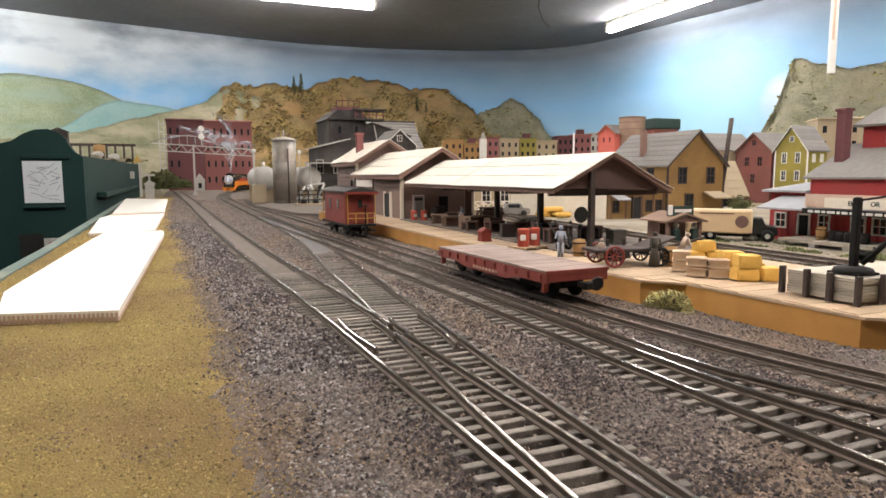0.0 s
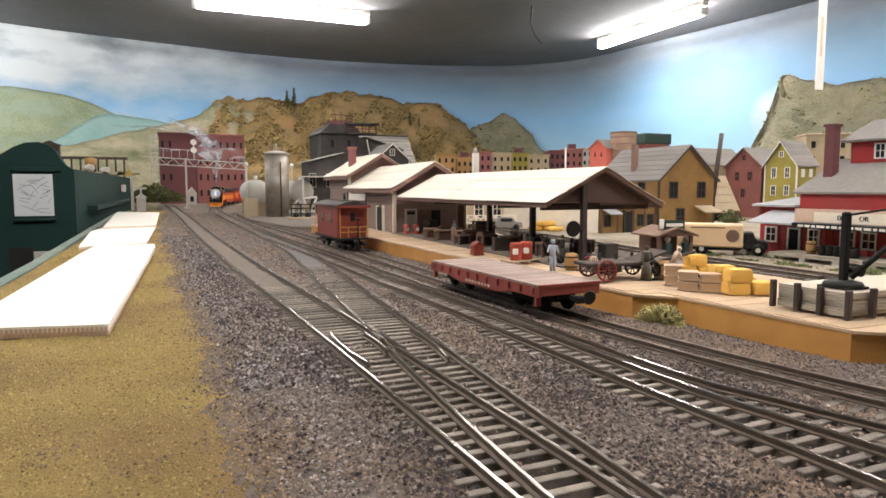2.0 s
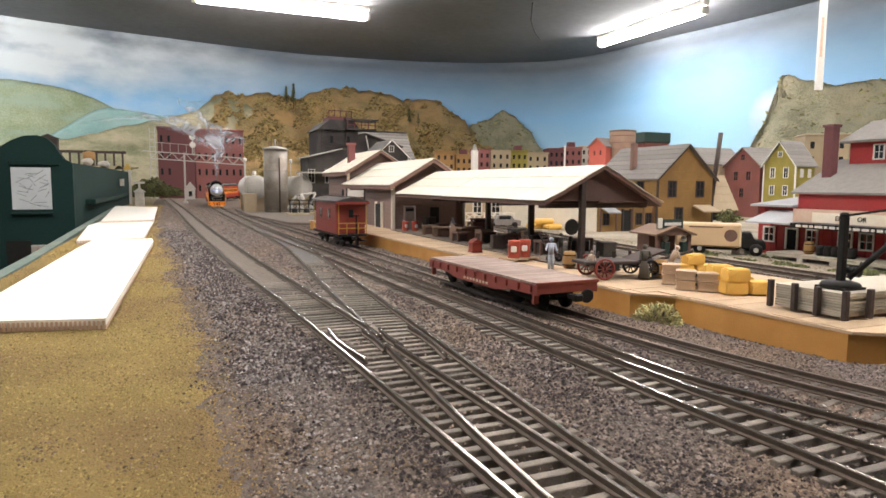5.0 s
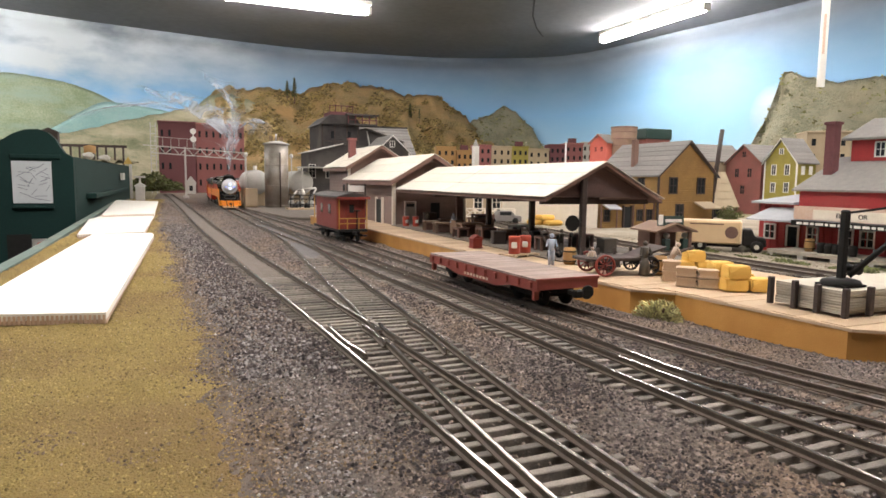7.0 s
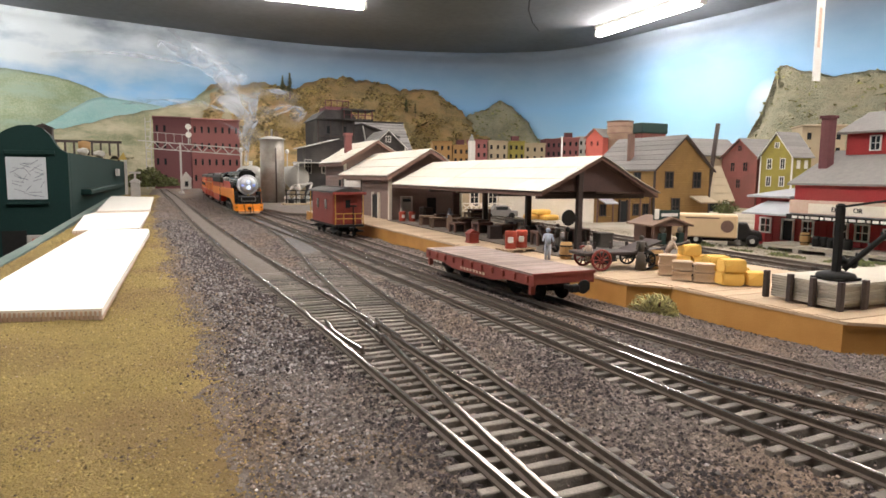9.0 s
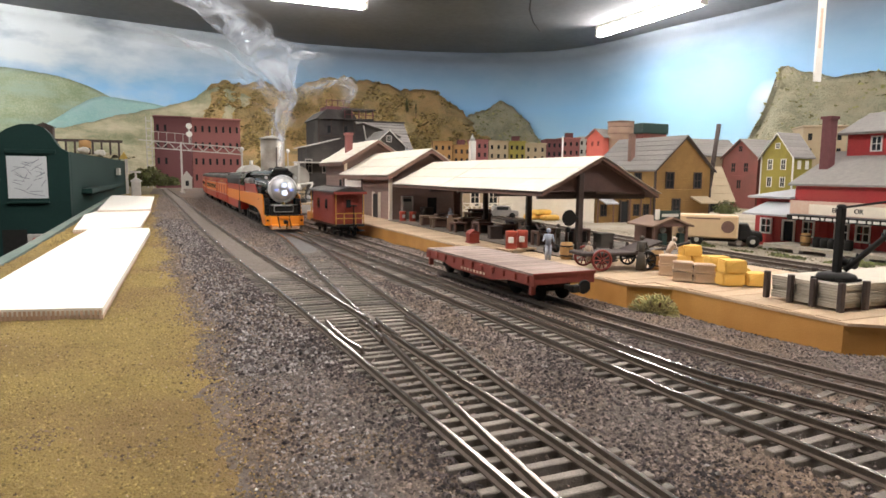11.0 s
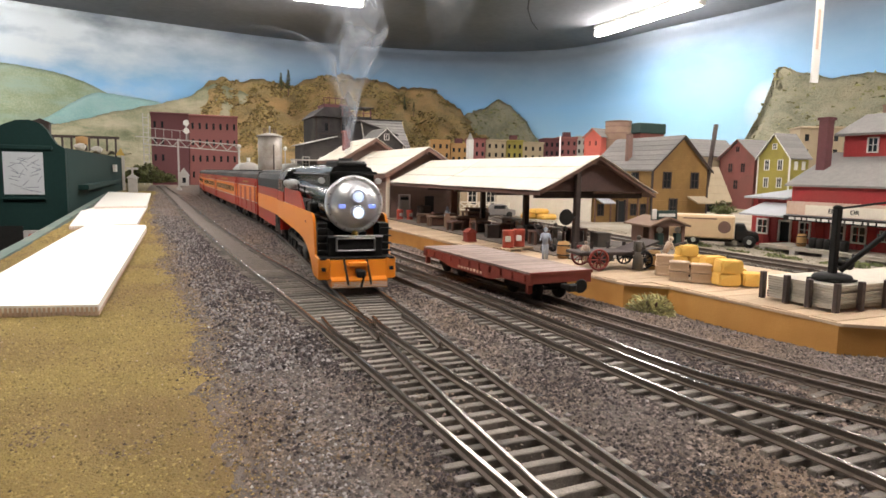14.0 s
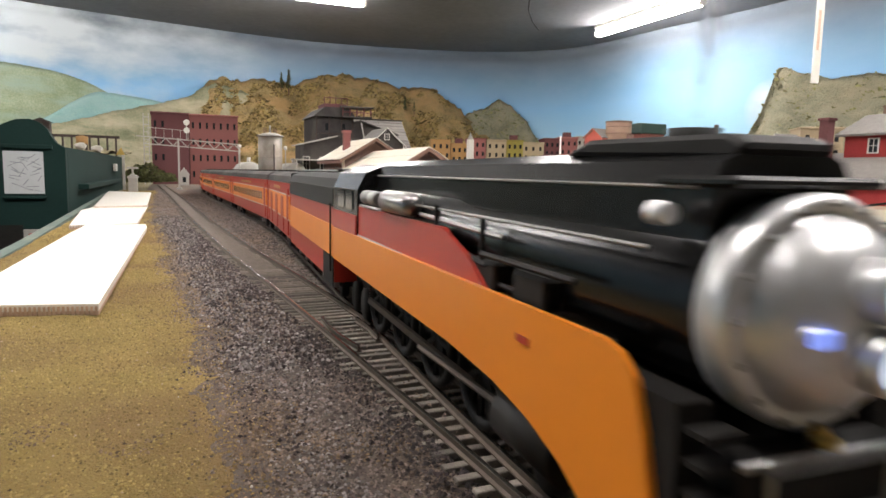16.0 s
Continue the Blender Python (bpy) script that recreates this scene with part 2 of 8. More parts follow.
def backdrop_paint():
    """Hand-painted sky: blue that pales downwards, with white cloud and a painted-in glow."""
    m = bpy.data.materials.new("painted_sky")
    m.use_nodes = True
    n, l, b = blend_nodes(m)
    g = n.new("ShaderNodeTexCoord")
    sep = n.new("ShaderNodeSeparateXYZ")
    l.new(g.outputs["Object"], sep.inputs[0])
    grad = n.new("ShaderNodeMapRange")
    grad.inputs[1].default_value, grad.inputs[2].default_value = 0.14, 0.64
    l.new(sep.outputs[2], grad.inputs[0])
    ramp = n.new("ShaderNodeValToRGB")
    ramp.color_ramp.elements[0].color = (0.42, 0.70, 0.90, 1)
    ramp.color_ramp.elements[1].color = (0.13, 0.16, 0.205, 1)
    mid = ramp.color_ramp.elements.new(0.5)
    mid.color = (0.26, 0.52, 0.80, 1)
    l.new(grad.outputs[0], ramp.inputs[0])
    mp = n.new("ShaderNodeMapping")
    mp.inputs["Scale"].default_value = (1, 1, 2.2)
    l.new(g.outputs["Object"], mp.inputs[0])
    cl = n.new("ShaderNodeTexNoise")
    cl.inputs["Scale"].default_value = 1.9
    cl.inputs["Detail"].default_value = 6
    cl.inputs["Roughness"].default_value = 0.55
    l.new(mp.outputs[0], cl.inputs["Vector"])
    cr = n.new("ShaderNodeMapRange")
    cr.inputs[1].default_value, cr.inputs[2].default_value = 0.40, 0.66
    cr.inputs[4].default_value = 0.95
    l.new(cl.outputs[0], cr.inputs[0])
    # cloud bank at the left end; bright wall glow painted in at the right
    bank_and_glow = []
    for centre, reach in (((-0.45, 3.1, 0.46), 1.0), ((1.98, 1.76, 0.31), 0.15)):
        d = n.new("ShaderNodeVectorMath")
        d.operation = "DISTANCE"
        l.new(g.outputs["Object"], d.inputs[0])
        d.inputs[1].default_value = centre
        r = n.new("ShaderNodeMapRange")
        r.inputs[1].default_value, r.inputs[2].default_value = reach, 0.1
        l.new(d.outputs["Value"], r.inputs[0])
        bank_and_glow.append(r)
    top = n.new("ShaderNodeMath")
    top.operation = "MAXIMUM"
    l.new(bank_and_glow[0].outputs[0], top.inputs[0])
    l.new(bank_and_glow[1].outputs[0], top.inputs[1])
    am = n.new("ShaderNodeMath")
    am.operation = "MULTIPLY_ADD"
    l.new(top.outputs[0], am.inputs[0])
    am.inputs[1].default_value, am.inputs[2].default_value = 1.5, 0.16
    fac = n.new("ShaderNodeMath")
    fac.operation = "MULTIPLY"
    fac.use_clamp = True
    l.new(cr.outputs[0], fac.inputs[0])
    l.new(am.outputs[0], fac.inputs[1])
    mix = n.new("ShaderNodeMix")
    mix.data_type = "RGBA"
    l.new(fac.outputs[0], mix.inputs[0])
    l.new(ramp.outputs[0], mix.inputs[6])
    mix.inputs[7].default_value = (0.62, 0.68, 0.72, 1)
    l.new(mix.outputs[2], b.inputs["Base Color"])
    b.inputs["Roughness"].default_value = 0.75
    return m


MAT_SKY = backdrop_paint()


def hill_paint(name, low, high, rock, relief=1.0):
    m = mat(name, low, high, 12, 0.95, bump=relief, fine=7, spread=0.12)
    n, l, b = blend_nodes(m)
    old = b.inputs["Base Color"].links[0].from_socket
    tex = n.new("ShaderNodeTexNoise")
    tex.inputs["Scale"].default_value = 7.0
    tex.inputs["Detail"].default_value = 8
    tex.inputs["Roughness"].default_value = 0.65
    r = n.new("ShaderNodeMapRange")
    r.inputs[1].default_value, r.inputs[2].default_value = 0.44, 0.64
    l.new(tex.outputs[0], r.inputs[0])
    mix = n.new("ShaderNodeMix")
    mix.data_type = "RGBA"
    l.new(r.outputs[0], mix.inputs[0])
    l.new(old, mix.inputs[6])
    mix.inputs[7].default_value = (*rock, 1)
    l.new(mix.outputs[2], b.inputs["Base Color"])
    return m


MAT_HILL = hill_paint("brown_hills", (0.50, 0.36, 0.16), (0.23, 0.175, 0.08), (0.54, 0.34, 0.15))
MAT_HILLPALE = hill_paint("pale_olive_hills", (0.35, 0.33, 0.21), (0.20, 0.225, 0.135), (0.47, 0.41, 0.28), 0.4)
MAT_HILLGREEN = hill_paint("green_hills", (0.22, 0.285, 0.165), (0.36, 0.40, 0.28), (0.30, 0.385, 0.31), 0.15)
MAT_HILLBLUE = hill_paint("hazy_hills", (0.24, 0.42, 0.41), (0.32, 0.49, 0.46), (0.31, 0.46, 0.45), 0.05)
MAT_CLIFF = hill_paint("grey_cliff", (0.41, 0.39, 0.27), (0.25, 0.25, 0.165), (0.45, 0.40, 0.27))
MAT_HILLOLIVE = mat("olive_scrub", (0.36, 0.34, 0.15), (0.20, 0.20, 0.085), 40, 0.95, island=0.5)


# ---- building blocks of meshes ----
def box(bm, x0, x1, y0, y1, z0, z1):
    v = [bm.verts.new((x, y, z)) for z in (z0, z1) for y in (y0, y1) for x in (x0, x1)]
    for f in ((0, 2, 3, 1), (4, 5, 7, 6), (0, 1, 5, 4), (1, 3, 7, 5), (3, 2, 6, 7), (2, 0, 4, 6)):
        bm.faces.new([v[i] for i in f])
    return bm


def prism(bm, outline, axis, a, b):
    """An outline in the two other axes, drawn out from a to b."""
    def at(p, q):
        return {"x": (q, p[0], p[1]), "y": (p[0], q, p[1]), "z": (p[0], p[1], q)}[axis]
    lo = [bm.verts.new(at(p, a)) for p in outline]
    hi = [bm.verts.new(at(p, b)) for p in outline]
    n = len(outline)
    bm.faces.new(lo)
    bm.faces.new(hi[::-1])
    for i in range(n):
        bm.faces.new((lo[i], hi[i], hi[(i + 1) % n], lo[(i + 1) % n]))
    bmesh.ops.recalc_face_normals(bm, faces=bm.faces)
    return bm


def rod(bm, a, b, r, r2=None, seg=10, cap=True):
    a, b = Vector(a), Vector(b)
    r2 = r if r2 is None else r2
    q = (b - a).to_track_quat("Z", "Y")
    rings = []
    for p, rr in ((a, r), (b, r2)):
        rings.append([bm.verts.new(p + q @ Vector((rr * math.cos(6.28318 * i / seg), rr * math.sin(6.28318 * i / seg), 0))) for i in range(seg)])
    for i in range(seg):
        f = bm.faces.new((rings[0][i], rings[0][(i + 1) % seg], rings[1][(i + 1) % seg], rings[1][i]))
        f.smooth = seg > 6
    if cap:
        bm.faces.new(rings[0][::-1])
        bm.faces.new(rings[1])
    return bm


def lathe(bm, profile, axis="y", seg=28, centre=(0, 0, 0), ring=False):
    """Rings (radius, along) turned about an axis; a radius of 0 closes."""
    rings = []
    for r, s in (list(profile) + [profile[0]] if ring else profile):
        loop = []
        for i in range(seg):
            c, d = r * math.cos(6.28318 * i / seg), r * math.sin(6.28318 * i / seg)
            p = {"x": (s, c, d), "y": (d, s, c), "z": (c, d, s)}[axis]
            loop.append(bm.verts.new(Vector(p) + Vector(centre)))
        rings.append(loop)
    for a, b in zip(rings, rings[1:]):
        for i in range(seg):
            f = bm.faces.new((a[i], a[(i + 1) % seg], b[(i + 1) % seg], b[i]))
            f.smooth = True
    if not ring:
        bm.faces.new(rings[0][::-1])
        bm.faces.new(rings[-1])
    bmesh.ops.remove_doubles(bm, verts=bm.verts, dist=1e-6)
    bmesh.ops.recalc_face_normals(bm, faces=bm.faces)
    return bm


def bevel(bm, w):
    bmesh.ops.bevel(bm, geom=list(bm.edges), offset=w, segments=1, affect="EDGES", clamp_overlap=True)
    return bm


def part(name, bm, material, parent=None, label=""):
    me = bpy.data.meshes.new(name)
    bm.to_mesh(me)
    bm.free()
    me.materials.append(material)
    ob = new(name, me)
    ob.parent = parent
    if label:
        ob["label"] = label
    return ob


def thing(name, m, label, category, group="", kind=""):
    ob = new(name)
    ob.empty_display_size = 0.01
    ob.matrix_world = m
    return tagged(ob, label, category, group, kind)


def B():
    return bmesh.new()


def soup(name, verts, faces, material, parent=None):
    me = bpy.data.meshes.new(name)
    me.from_pydata(verts, [], faces)
    me.materials.append(material)
    ob = new(name, me)
    ob.parent = parent
    return ob


def curve_at(points, s):
    """Smooth value through (key, value) points."""
    if s <= points[0][0]:
        return points[0][1]
    for i in range(len(points) - 1):
        (a, p), (b, q) = points[i], points[i + 1]
        if s <= b:
            pa, pp = points[max(i - 1, 0)]
            qa, qq = points[min(i + 2, len(points) - 1)]
            u, w = (s - a) / (b - a), b - a
            d0 = (q - pp) / (b - pa) * w
            d1 = (qq - p) / (qa - a) * w
            return ((2 * u ** 3 - 3 * u * u + 1) * p + (u ** 3 - 2 * u * u + u) * d0
                    + (3 * u * u - 2 * u ** 3) * q + (u ** 3 - u * u) * d1)
    return points[-1][1]


# x of a track's centre line along y
LINE_A = [(-0.3, 0.0615), (0.0, 0.0573), (0.084, 0.0557), (0.12, 0.0547), (0.17, 0.0530), (0.22, 0.0512), (0.28, 0.0485), (0.33, 0.0458), (0.41, 0.0417), (0.5, 0.0385), (0.66, 0.0328), (0.9, 0.0268), (1.27, 0.0184), (1.46, 0.0130), (2.2, -0.008)]
LINE_T = [(-0.5, 0.0500), (0.0, 0.0572), (0.06, 0.0594), (0.1, 0.0611), (0.13, 0.0629), (0.17, 0.0657), (0.2, 0.0679), (0.25, 0.0713), (0.31, 0.0755), (0.404, 0.0825), (0.5, 0.0885), (0.614, 0.0895), (0.77, 0.0885), (1.0, 0.0865), (1.25, 0.0850), (1.45, 0.0880), (1.6, 0.0960), (1.75, 0.1090), (1.9, 0.1300), (2.05, 0.170)]
LINE_B = [(-0.3, 0.1160), (0.065, 0.1127), (0.1, 0.1113), (0.14, 0.1100), (0.2, 0.1087), (0.256, 0.1072), (0.331, 0.1045), (0.433, 0.1005), (0.6, 0.0930), (0.72, 0.0895), (0.8, 0.0885)]
LINE_C = [(-0.2, 0.215), (0.0, 0.176), (0.06, 0.1590), (0.093, 0.1487), (0.117, 0.1437), (0.133, 0.1411), (0.153, 0.1387), (0.175, 0.1366), (0.2, 0.1350), (0.32, 0.131), (0.45, 0.128), (0.6, 0.124), (0.75, 0.118), (1.1, 0.108)]
LINE_D = [(-0.2, 0.33), (0.1, 0.325), (0.4, 0.332), (0.7, 0.36), (1.0, 0.40)]


# ---- the room: painted backdrop, ceiling, walls, floor ----
GROUND = -0.003
WALL = [(-95, 2.2), (-60, 2.6), (-30, 2.9), (-11, 3.1), (0, 3.2), (14, 3.4), (32, 3.46), (42, 3.0), (52, 2.65), (62, 2.4), (80, 2.2), (110, 2.1)]


def around(az, dist, z=0.0):
    a = radians(az)
    return Vector((dist * math.sin(a), dist * math.cos(a), z))


def room():
    steps = [-95 + 205 * i / 90 for i in range(91)]
    bm = B()
    rows = []
    for a in steps:
        d = curve_at(WALL, a)
        rows.append([bm.verts.new(around(a, d + off, z)) for off, z in ((0, -0.35), (0, 0.62), (-0.012, 0.655), (-0.045, 0.678), (0.06, 0.678), (0.06, -0.35))])
    for p, q in zip(rows, rows[1:]):
        for i in range(5):
            f = bm.faces.new((p[i], q[i], q[i + 1], p[i + 1]))
            f.smooth = i < 3
    bmesh.ops.recalc_face_normals(bm, faces=bm.faces)
    tagged(part("backdrop", bm, MAT_SKY), "curved backdrop wall painted with blue sky and clouds", "backdrop", kind="structure")
    bm = box(B(), -4, 4.4, -2.2, 4.2, 0.68, 0.74)
    # the shallow dark soffit that sags over the middle of the layout
    tagged(part("ceiling", bm, MAT_CEILING), "dark grey painted low ceiling over the layout", "ceiling", kind="structure")
    for name, dims in (("wall_south", (-4, 4.4, -2.26, -2.2)), ("wall_west", (-4.06, -4, -2.2, 4.2)), ("wall_east", (4.4, 4.46, -2.2, 4.2)), ("wall_north", (-4, 4.4, 4.2, 4.26))):
        tagged(part(name, box(B(), *dims, -1.15, 0.74), MAT_ROOMWALL), "plain painted wall of the railway room", "wall", kind="structure")
    tagged(part("floor", box(B(), -4, 4.4, -2.2, 4.2, -1.2, -1.15), MAT_CARPET), "dark carpeted floor of the railway room", "floor", kind="structure")


def tube_light(m):
    fx = thing("ceiling_light", m, "white fluorescent batten light with a glowing tube", "ceiling light", "tube lights on the ceiling")
    part("batten", bevel(box(B(), -0.30, 0.30, -0.013, 0.013, 0.016, 0.033), 0.003), MAT_WHITE, fx)
    part("tube", lathe(B(), [(0.004, -0.285), (0.0165, -0.28), (0.0165, 0.28), (0.004, 0.285)], "x", 14), MAT_TUBE, fx, "glowing fluorescent tube")
    for s in (-1, 1):
        part("lamp_holder", bevel(box(B(), s * 0.292 - 0.006, s * 0.292 + 0.006, -0.014, 0.014, -0.014, 0.012), 0.002), MAT_WHITE, fx)
    return fx


def hills():
    def ridge(name, line, inset, foot, material, label, rough, seed, base=-0.02, scrub=0, brush=None):
        n = 110
        a0, a1 = line[0][0], line[-1][0]
        verts, faces, rows = [], [], 16
        for i in range(n + 1):
            az = a0 + (a1 - a0) * i / n
            top = curve_at(line, az)
            d = curve_at(WALL, az) - inset
            for k in range(rows + 1):
                u = k / rows
                r = d - foot * (1 - u) ** 1.4
                wob = noise.fractal(Vector((az * 0.22 + seed, u * 3.0, seed)), 0.8, 2.1, 5)
                zt = EYE_Z + d * (top + 0.006 * noise.fractal(Vector((az * 1.3, seed, 0)), 0.7, 2.0, 4) * rough)
                z = base + (zt - base) * u ** 0.8
                verts.append(around(az, r + (0.11 * wob - 0.08 * abs(noise.noise(Vector((az * 0.5, u * 1.2, seed))))) * rough * math.sin(3.14 * min(u * 0.9 + 0.05, 1)), z))
        m = rows + 1
        for i in range(n):
            for k in range(rows):
                faces.append((i * m + k, (i + 1) * m + k, (i + 1) * m + k + 1, i * m + k + 1))
        back = len(verts)
        for i in range(n + 1):
            az = a0 + (a1 - a0) * i / n
            verts.append(around(az, curve_at(WALL, az) - 0.005, base))
        for i in range(n):
            faces.append((i * m + rows, (i + 1) * m + rows, back + i + 1, back + i))
        ob = soup(name, verts, faces, material)
        bm = B()
        bm.from_mesh(ob.data)
        bmesh.ops.recalc_face_normals(bm, faces=bm.faces)
        for f in bm.faces:
            f.smooth = len(f.verts) == 4 and f.normal.z < 0.93
        bm.to_mesh(ob.data)
        bm.free()
        if scrub:
            rs = np.random.RandomState(int(seed * 10))
            vs, fs = [], []
            for k in range(scrub):
                i, j = rs.randint(0, n), rs.randint(2, rows)
                if noise.noise(Vector((i * 0.16, j * 0.5, seed))) < -0.08:
                    continue
                c = np.array(verts[i * m + j]) * (1 - 0) + (np.array(verts[(i + 1) * m + j + 1]) - np.array(verts[i * m + j])) * rs.rand()
                s = rs.uniform(0.0028, 0.0095)
                o = len(vs)
                p = c + rs.randn(6, 3) * s * np.array([0.8, 0.8, 0.5])
                vs += [tuple(q) for q in p]
                fs += [(o, o + 1, o + 2), (o + 1, o + 3, o + 2), (o + 2, o + 3, o + 4), (o, o + 4, o + 5), (o + 1, o + 5, o + 3), (o, o + 2, o + 4)]
            tagged(soup("hill_brush", vs, fs, brush or MAT_HILLSCRUB), "autumn brush growing over the hillside", "brush", kind="stuff")
        return tagged(ob, label, "hill", kind="structure")

    ridge("hill_west", [(-40, 0.10), (-17, 0.112), (-11, 0.128), (-9, 0.127), (-6.5, 0.12), (-5, 0.111), (-3.5, 0.098), (-1.5, 0.080), (2, 0.05)], 0.07, 0.05, MAT_HILLGREEN, "soft green rounded hill against the painted sky", 0.15, 3.1)
    ridge("hill_haze", [(-10, 0.045), (-8, 0.062), (-6.5, 0.080), (-5.2, 0.095), (-4.3, 0.100), (-2, 0.097), (0, 0.092), (3, 0.085), (6, 0.07)], 0.105, 0.01, MAT_HILLBLUE, "distant hazy blue-green hills", 0.12, 8.4)
    ridge("hill_northwest", [(-12, 0.045), (-7.7, 0.055), (-3.9, 0.072), (-0.2, 0.090), (1.9, 0.101), (3.6, 0.118), (5, 0.120), (8, 0.10)], 0.13, 0.20, MAT_HILLPALE, "pale olive hazy hillside", 0.35, 4.4)
    ridge("hill_north", [(0.5, 0.03), (2.2, 0.075), (3.6, 0.124), (4.5, 0.132), (5.8, 0.126), (8.1, 0.135), (10, 0.126), (11.8, 0.135), (14.7, 0.144), (16.6, 0.14), (18.5, 0.13), (20.5, 0.127), (22, 0.126), (23.4, 0.111), (24.9, 0.092), (26.5, 0.07), (30, 0.05)], 0.08, 0.45, MAT_HILL, "brown rocky hills with autumn scrub", 1.0, 1.7, scrub=22000)
    ridge("hill_dome", [(22.5, 0.05), (24.4, 0.081), (25.4, 0.093), (26.6, 0.099), (27.8, 0.111), (28.8, 0.105), (30, 0.086), (31, 0.063), (32, 0.04)], 0.06, 0.16, MAT_CLIFF, "small pale rocky dome hill", 0.6, 5.2, scrub=1400, brush=MAT_HILLOLIVE)
    ridge("cliff_east", [(47, 0.02), (48, 0.063), (48.9, 0.097), (49.7, 0.147), (50.1, 0.151), (51.4, 0.143), (53.3, 0.134), (54.7, 0.136), (56.3, 0.137), (63.5, 0.117), (75, 0.10)], 0.05, 0.22, MAT_CLIFF, "steep grey-green rock cliff with brown slopes", 0.5, 9.9, scrub=1500, brush=MAT_HILLOLIVE)


def drift(y):
    return -0.019 * max(0.0, min(1.25, (y - 0.2) / 0.5))


def sheet(name, x0, x1, y0, y1, z, material, label, nx=2, ny=2, amp=0.0, fade=None, dip=None):
    xs = np.linspace(x0, x1, nx)
    ys = np.linspace(y0, y1, ny)
    verts = [(x, y, z + (amp * noise.fractal(Vector((x * 30, y * 30, 1.0)), 0.9, 2.0, 4) if amp else 0) + (min(0.0, max(-0.004, (x - fade[0] - drift(y)) * fade[1] + 0.0007 * noise.fractal(Vector((x * 70, y * 45, 7.0)), 0.7, 2.0, 5))) if fade else 0) - (dip(x, y) if dip else 0)) for y in ys for x in xs]
    faces = [(j * nx + i, j * nx + i + 1, (j + 1) * nx + i + 1, (j + 1) * nx + i) for j in range(ny - 1) for i in range(nx - 1)]
    verts += [(x0, y0, z - 0.02), (x1, y0, z - 0.02), (x1, y1, z - 0.02), (x0, y1, z - 0.02)]
    k = len(verts) - 4
    faces += [(k + 3, k + 2, k + 1, k)]
    return tagged(soup(name, verts, faces, material), label, "ground", kind="structure")


def crib(x, y):
    """How much lower the ballast lies between the ties of the nearer tracks."""
    if y > 0.5:
        return 0.0
    d = min(abs(x - curve_at(line, y)) for line in (LINE_A, LINE_T, LINE_B))
    return 0.0013 * max(0.0, min(1.0, (0.0115 - d) / 0.003)) * max(0.0, min(1.0, (0.5 - y) / 0.1))


def terrain():
    # benchwork top under everything
    tagged(part("ground", prism(B(), [(-0.088, -0.6), (3.2, -0.6), (3.2, 3.3), (-0.6, 3.3), (-0.6, 2.4), (-0.112, 1.95), (-0.088, 0.5)], "z", -0.06, -0.0055), MAT_SCRUB), "brown scenic ground of the layout", "ground", kind="structure")
    sheet("grass_strip", -0.080, 0.034, -0.3, 1.62, -0.0027, MAT_GRASS, "olive-brown grass flock strip along the layout edge", 90, 700, 0.0009, (0.0105, -0.11))
    sheet("ballast_bed", -0.036, 0.190, -0.3, 2.3, -0.0027, MAT_BALLAST, "grey-brown ballast bed under the tracks", 170, 900, 0.0008, (0.0075, 0.11), crib)
    sheet("street", 0.165, 0.80, 0.0, 1.1, -0.0040, MAT_DIRT, "pale dusty street beside the depot", 60, 100, 0.0006)
    bm = prism(B(), [(-0.0872, -0.6), (-0.080, -0.6), (-0.080, 0.5), (-0.104, 1.95), (-0.1125, 1.95), (-0.0872, 0.5)], "z", -0.30, -0.0015)
    tagged(part("fascia", bm, MAT_TEAL), "teal painted fascia edge of the layout", "fascia", kind="structure")


def scatter(name, count, area, size, material, label, z=-0.0034, seed=1, keep=None, bias=1.7):
    """Many small angular grains in one mesh."""
    rs = np.random.RandomState(seed)
    base = np.array([(1, 0, 0), (-1, 0, 0), (0, 1, 0), (0, -1, 0), (0, 0, 1), (0, 0, -0.6)], float)
    tri = np.array([(0, 2, 4), (2, 1, 4), (1, 3, 4), (3, 0, 4), (2, 0, 5), (1, 2, 5), (3, 1, 5), (0, 3, 5)])
    x0, x1, y0, y1 = area
    u = rs.rand(count)
    # denser towards the camera's end
    y = y0 + (y1 - y0) * u ** bias
    x = x0 + (x1 - x0) * rs.rand(count)
    if keep is not None:
        ok = np.array([keep(a, b) for a, b in zip(x, y)])
        x, y = x[ok], y[ok]
    n = len(x)
    lie = np.array([0.0009 * noise.fractal(Vector((a * 30, b * 30, 1.0)), 0.9, 2.0, 4) for a, b in zip(x, y)])
    s = size * (0.5 + rs.rand(n) ** 2 * 1.3)
    ang = rs.rand(n) * 6.283
    sh = base[None] * (0.6 + 0.8 * rs.rand(n, 6, 1)) * s[:, None, None] * np.array([1, 0.8, 0.7])
    c, d = np.cos(ang)[:, None], np.sin(ang)[:, None]
    vx = sh[..., 0] * c - sh[..., 1] * d + x[:, None]
    vy = sh[..., 0] * d + sh[..., 1] * c + y[:, None]
    vz = sh[..., 2] + z + lie[:, None] + (rs.rand(n)[:, None] * size * 0.5)
    v = np.stack([vx, vy, vz], -1).reshape(-1, 3)
    f = (tri[None] + 6 * np.arange(n)[:, None, None]).reshape(-1, 3)
    ob = soup(name, v.tolist(), f.tolist(), material)
    return tagged(ob, label, name, kind="stuff")


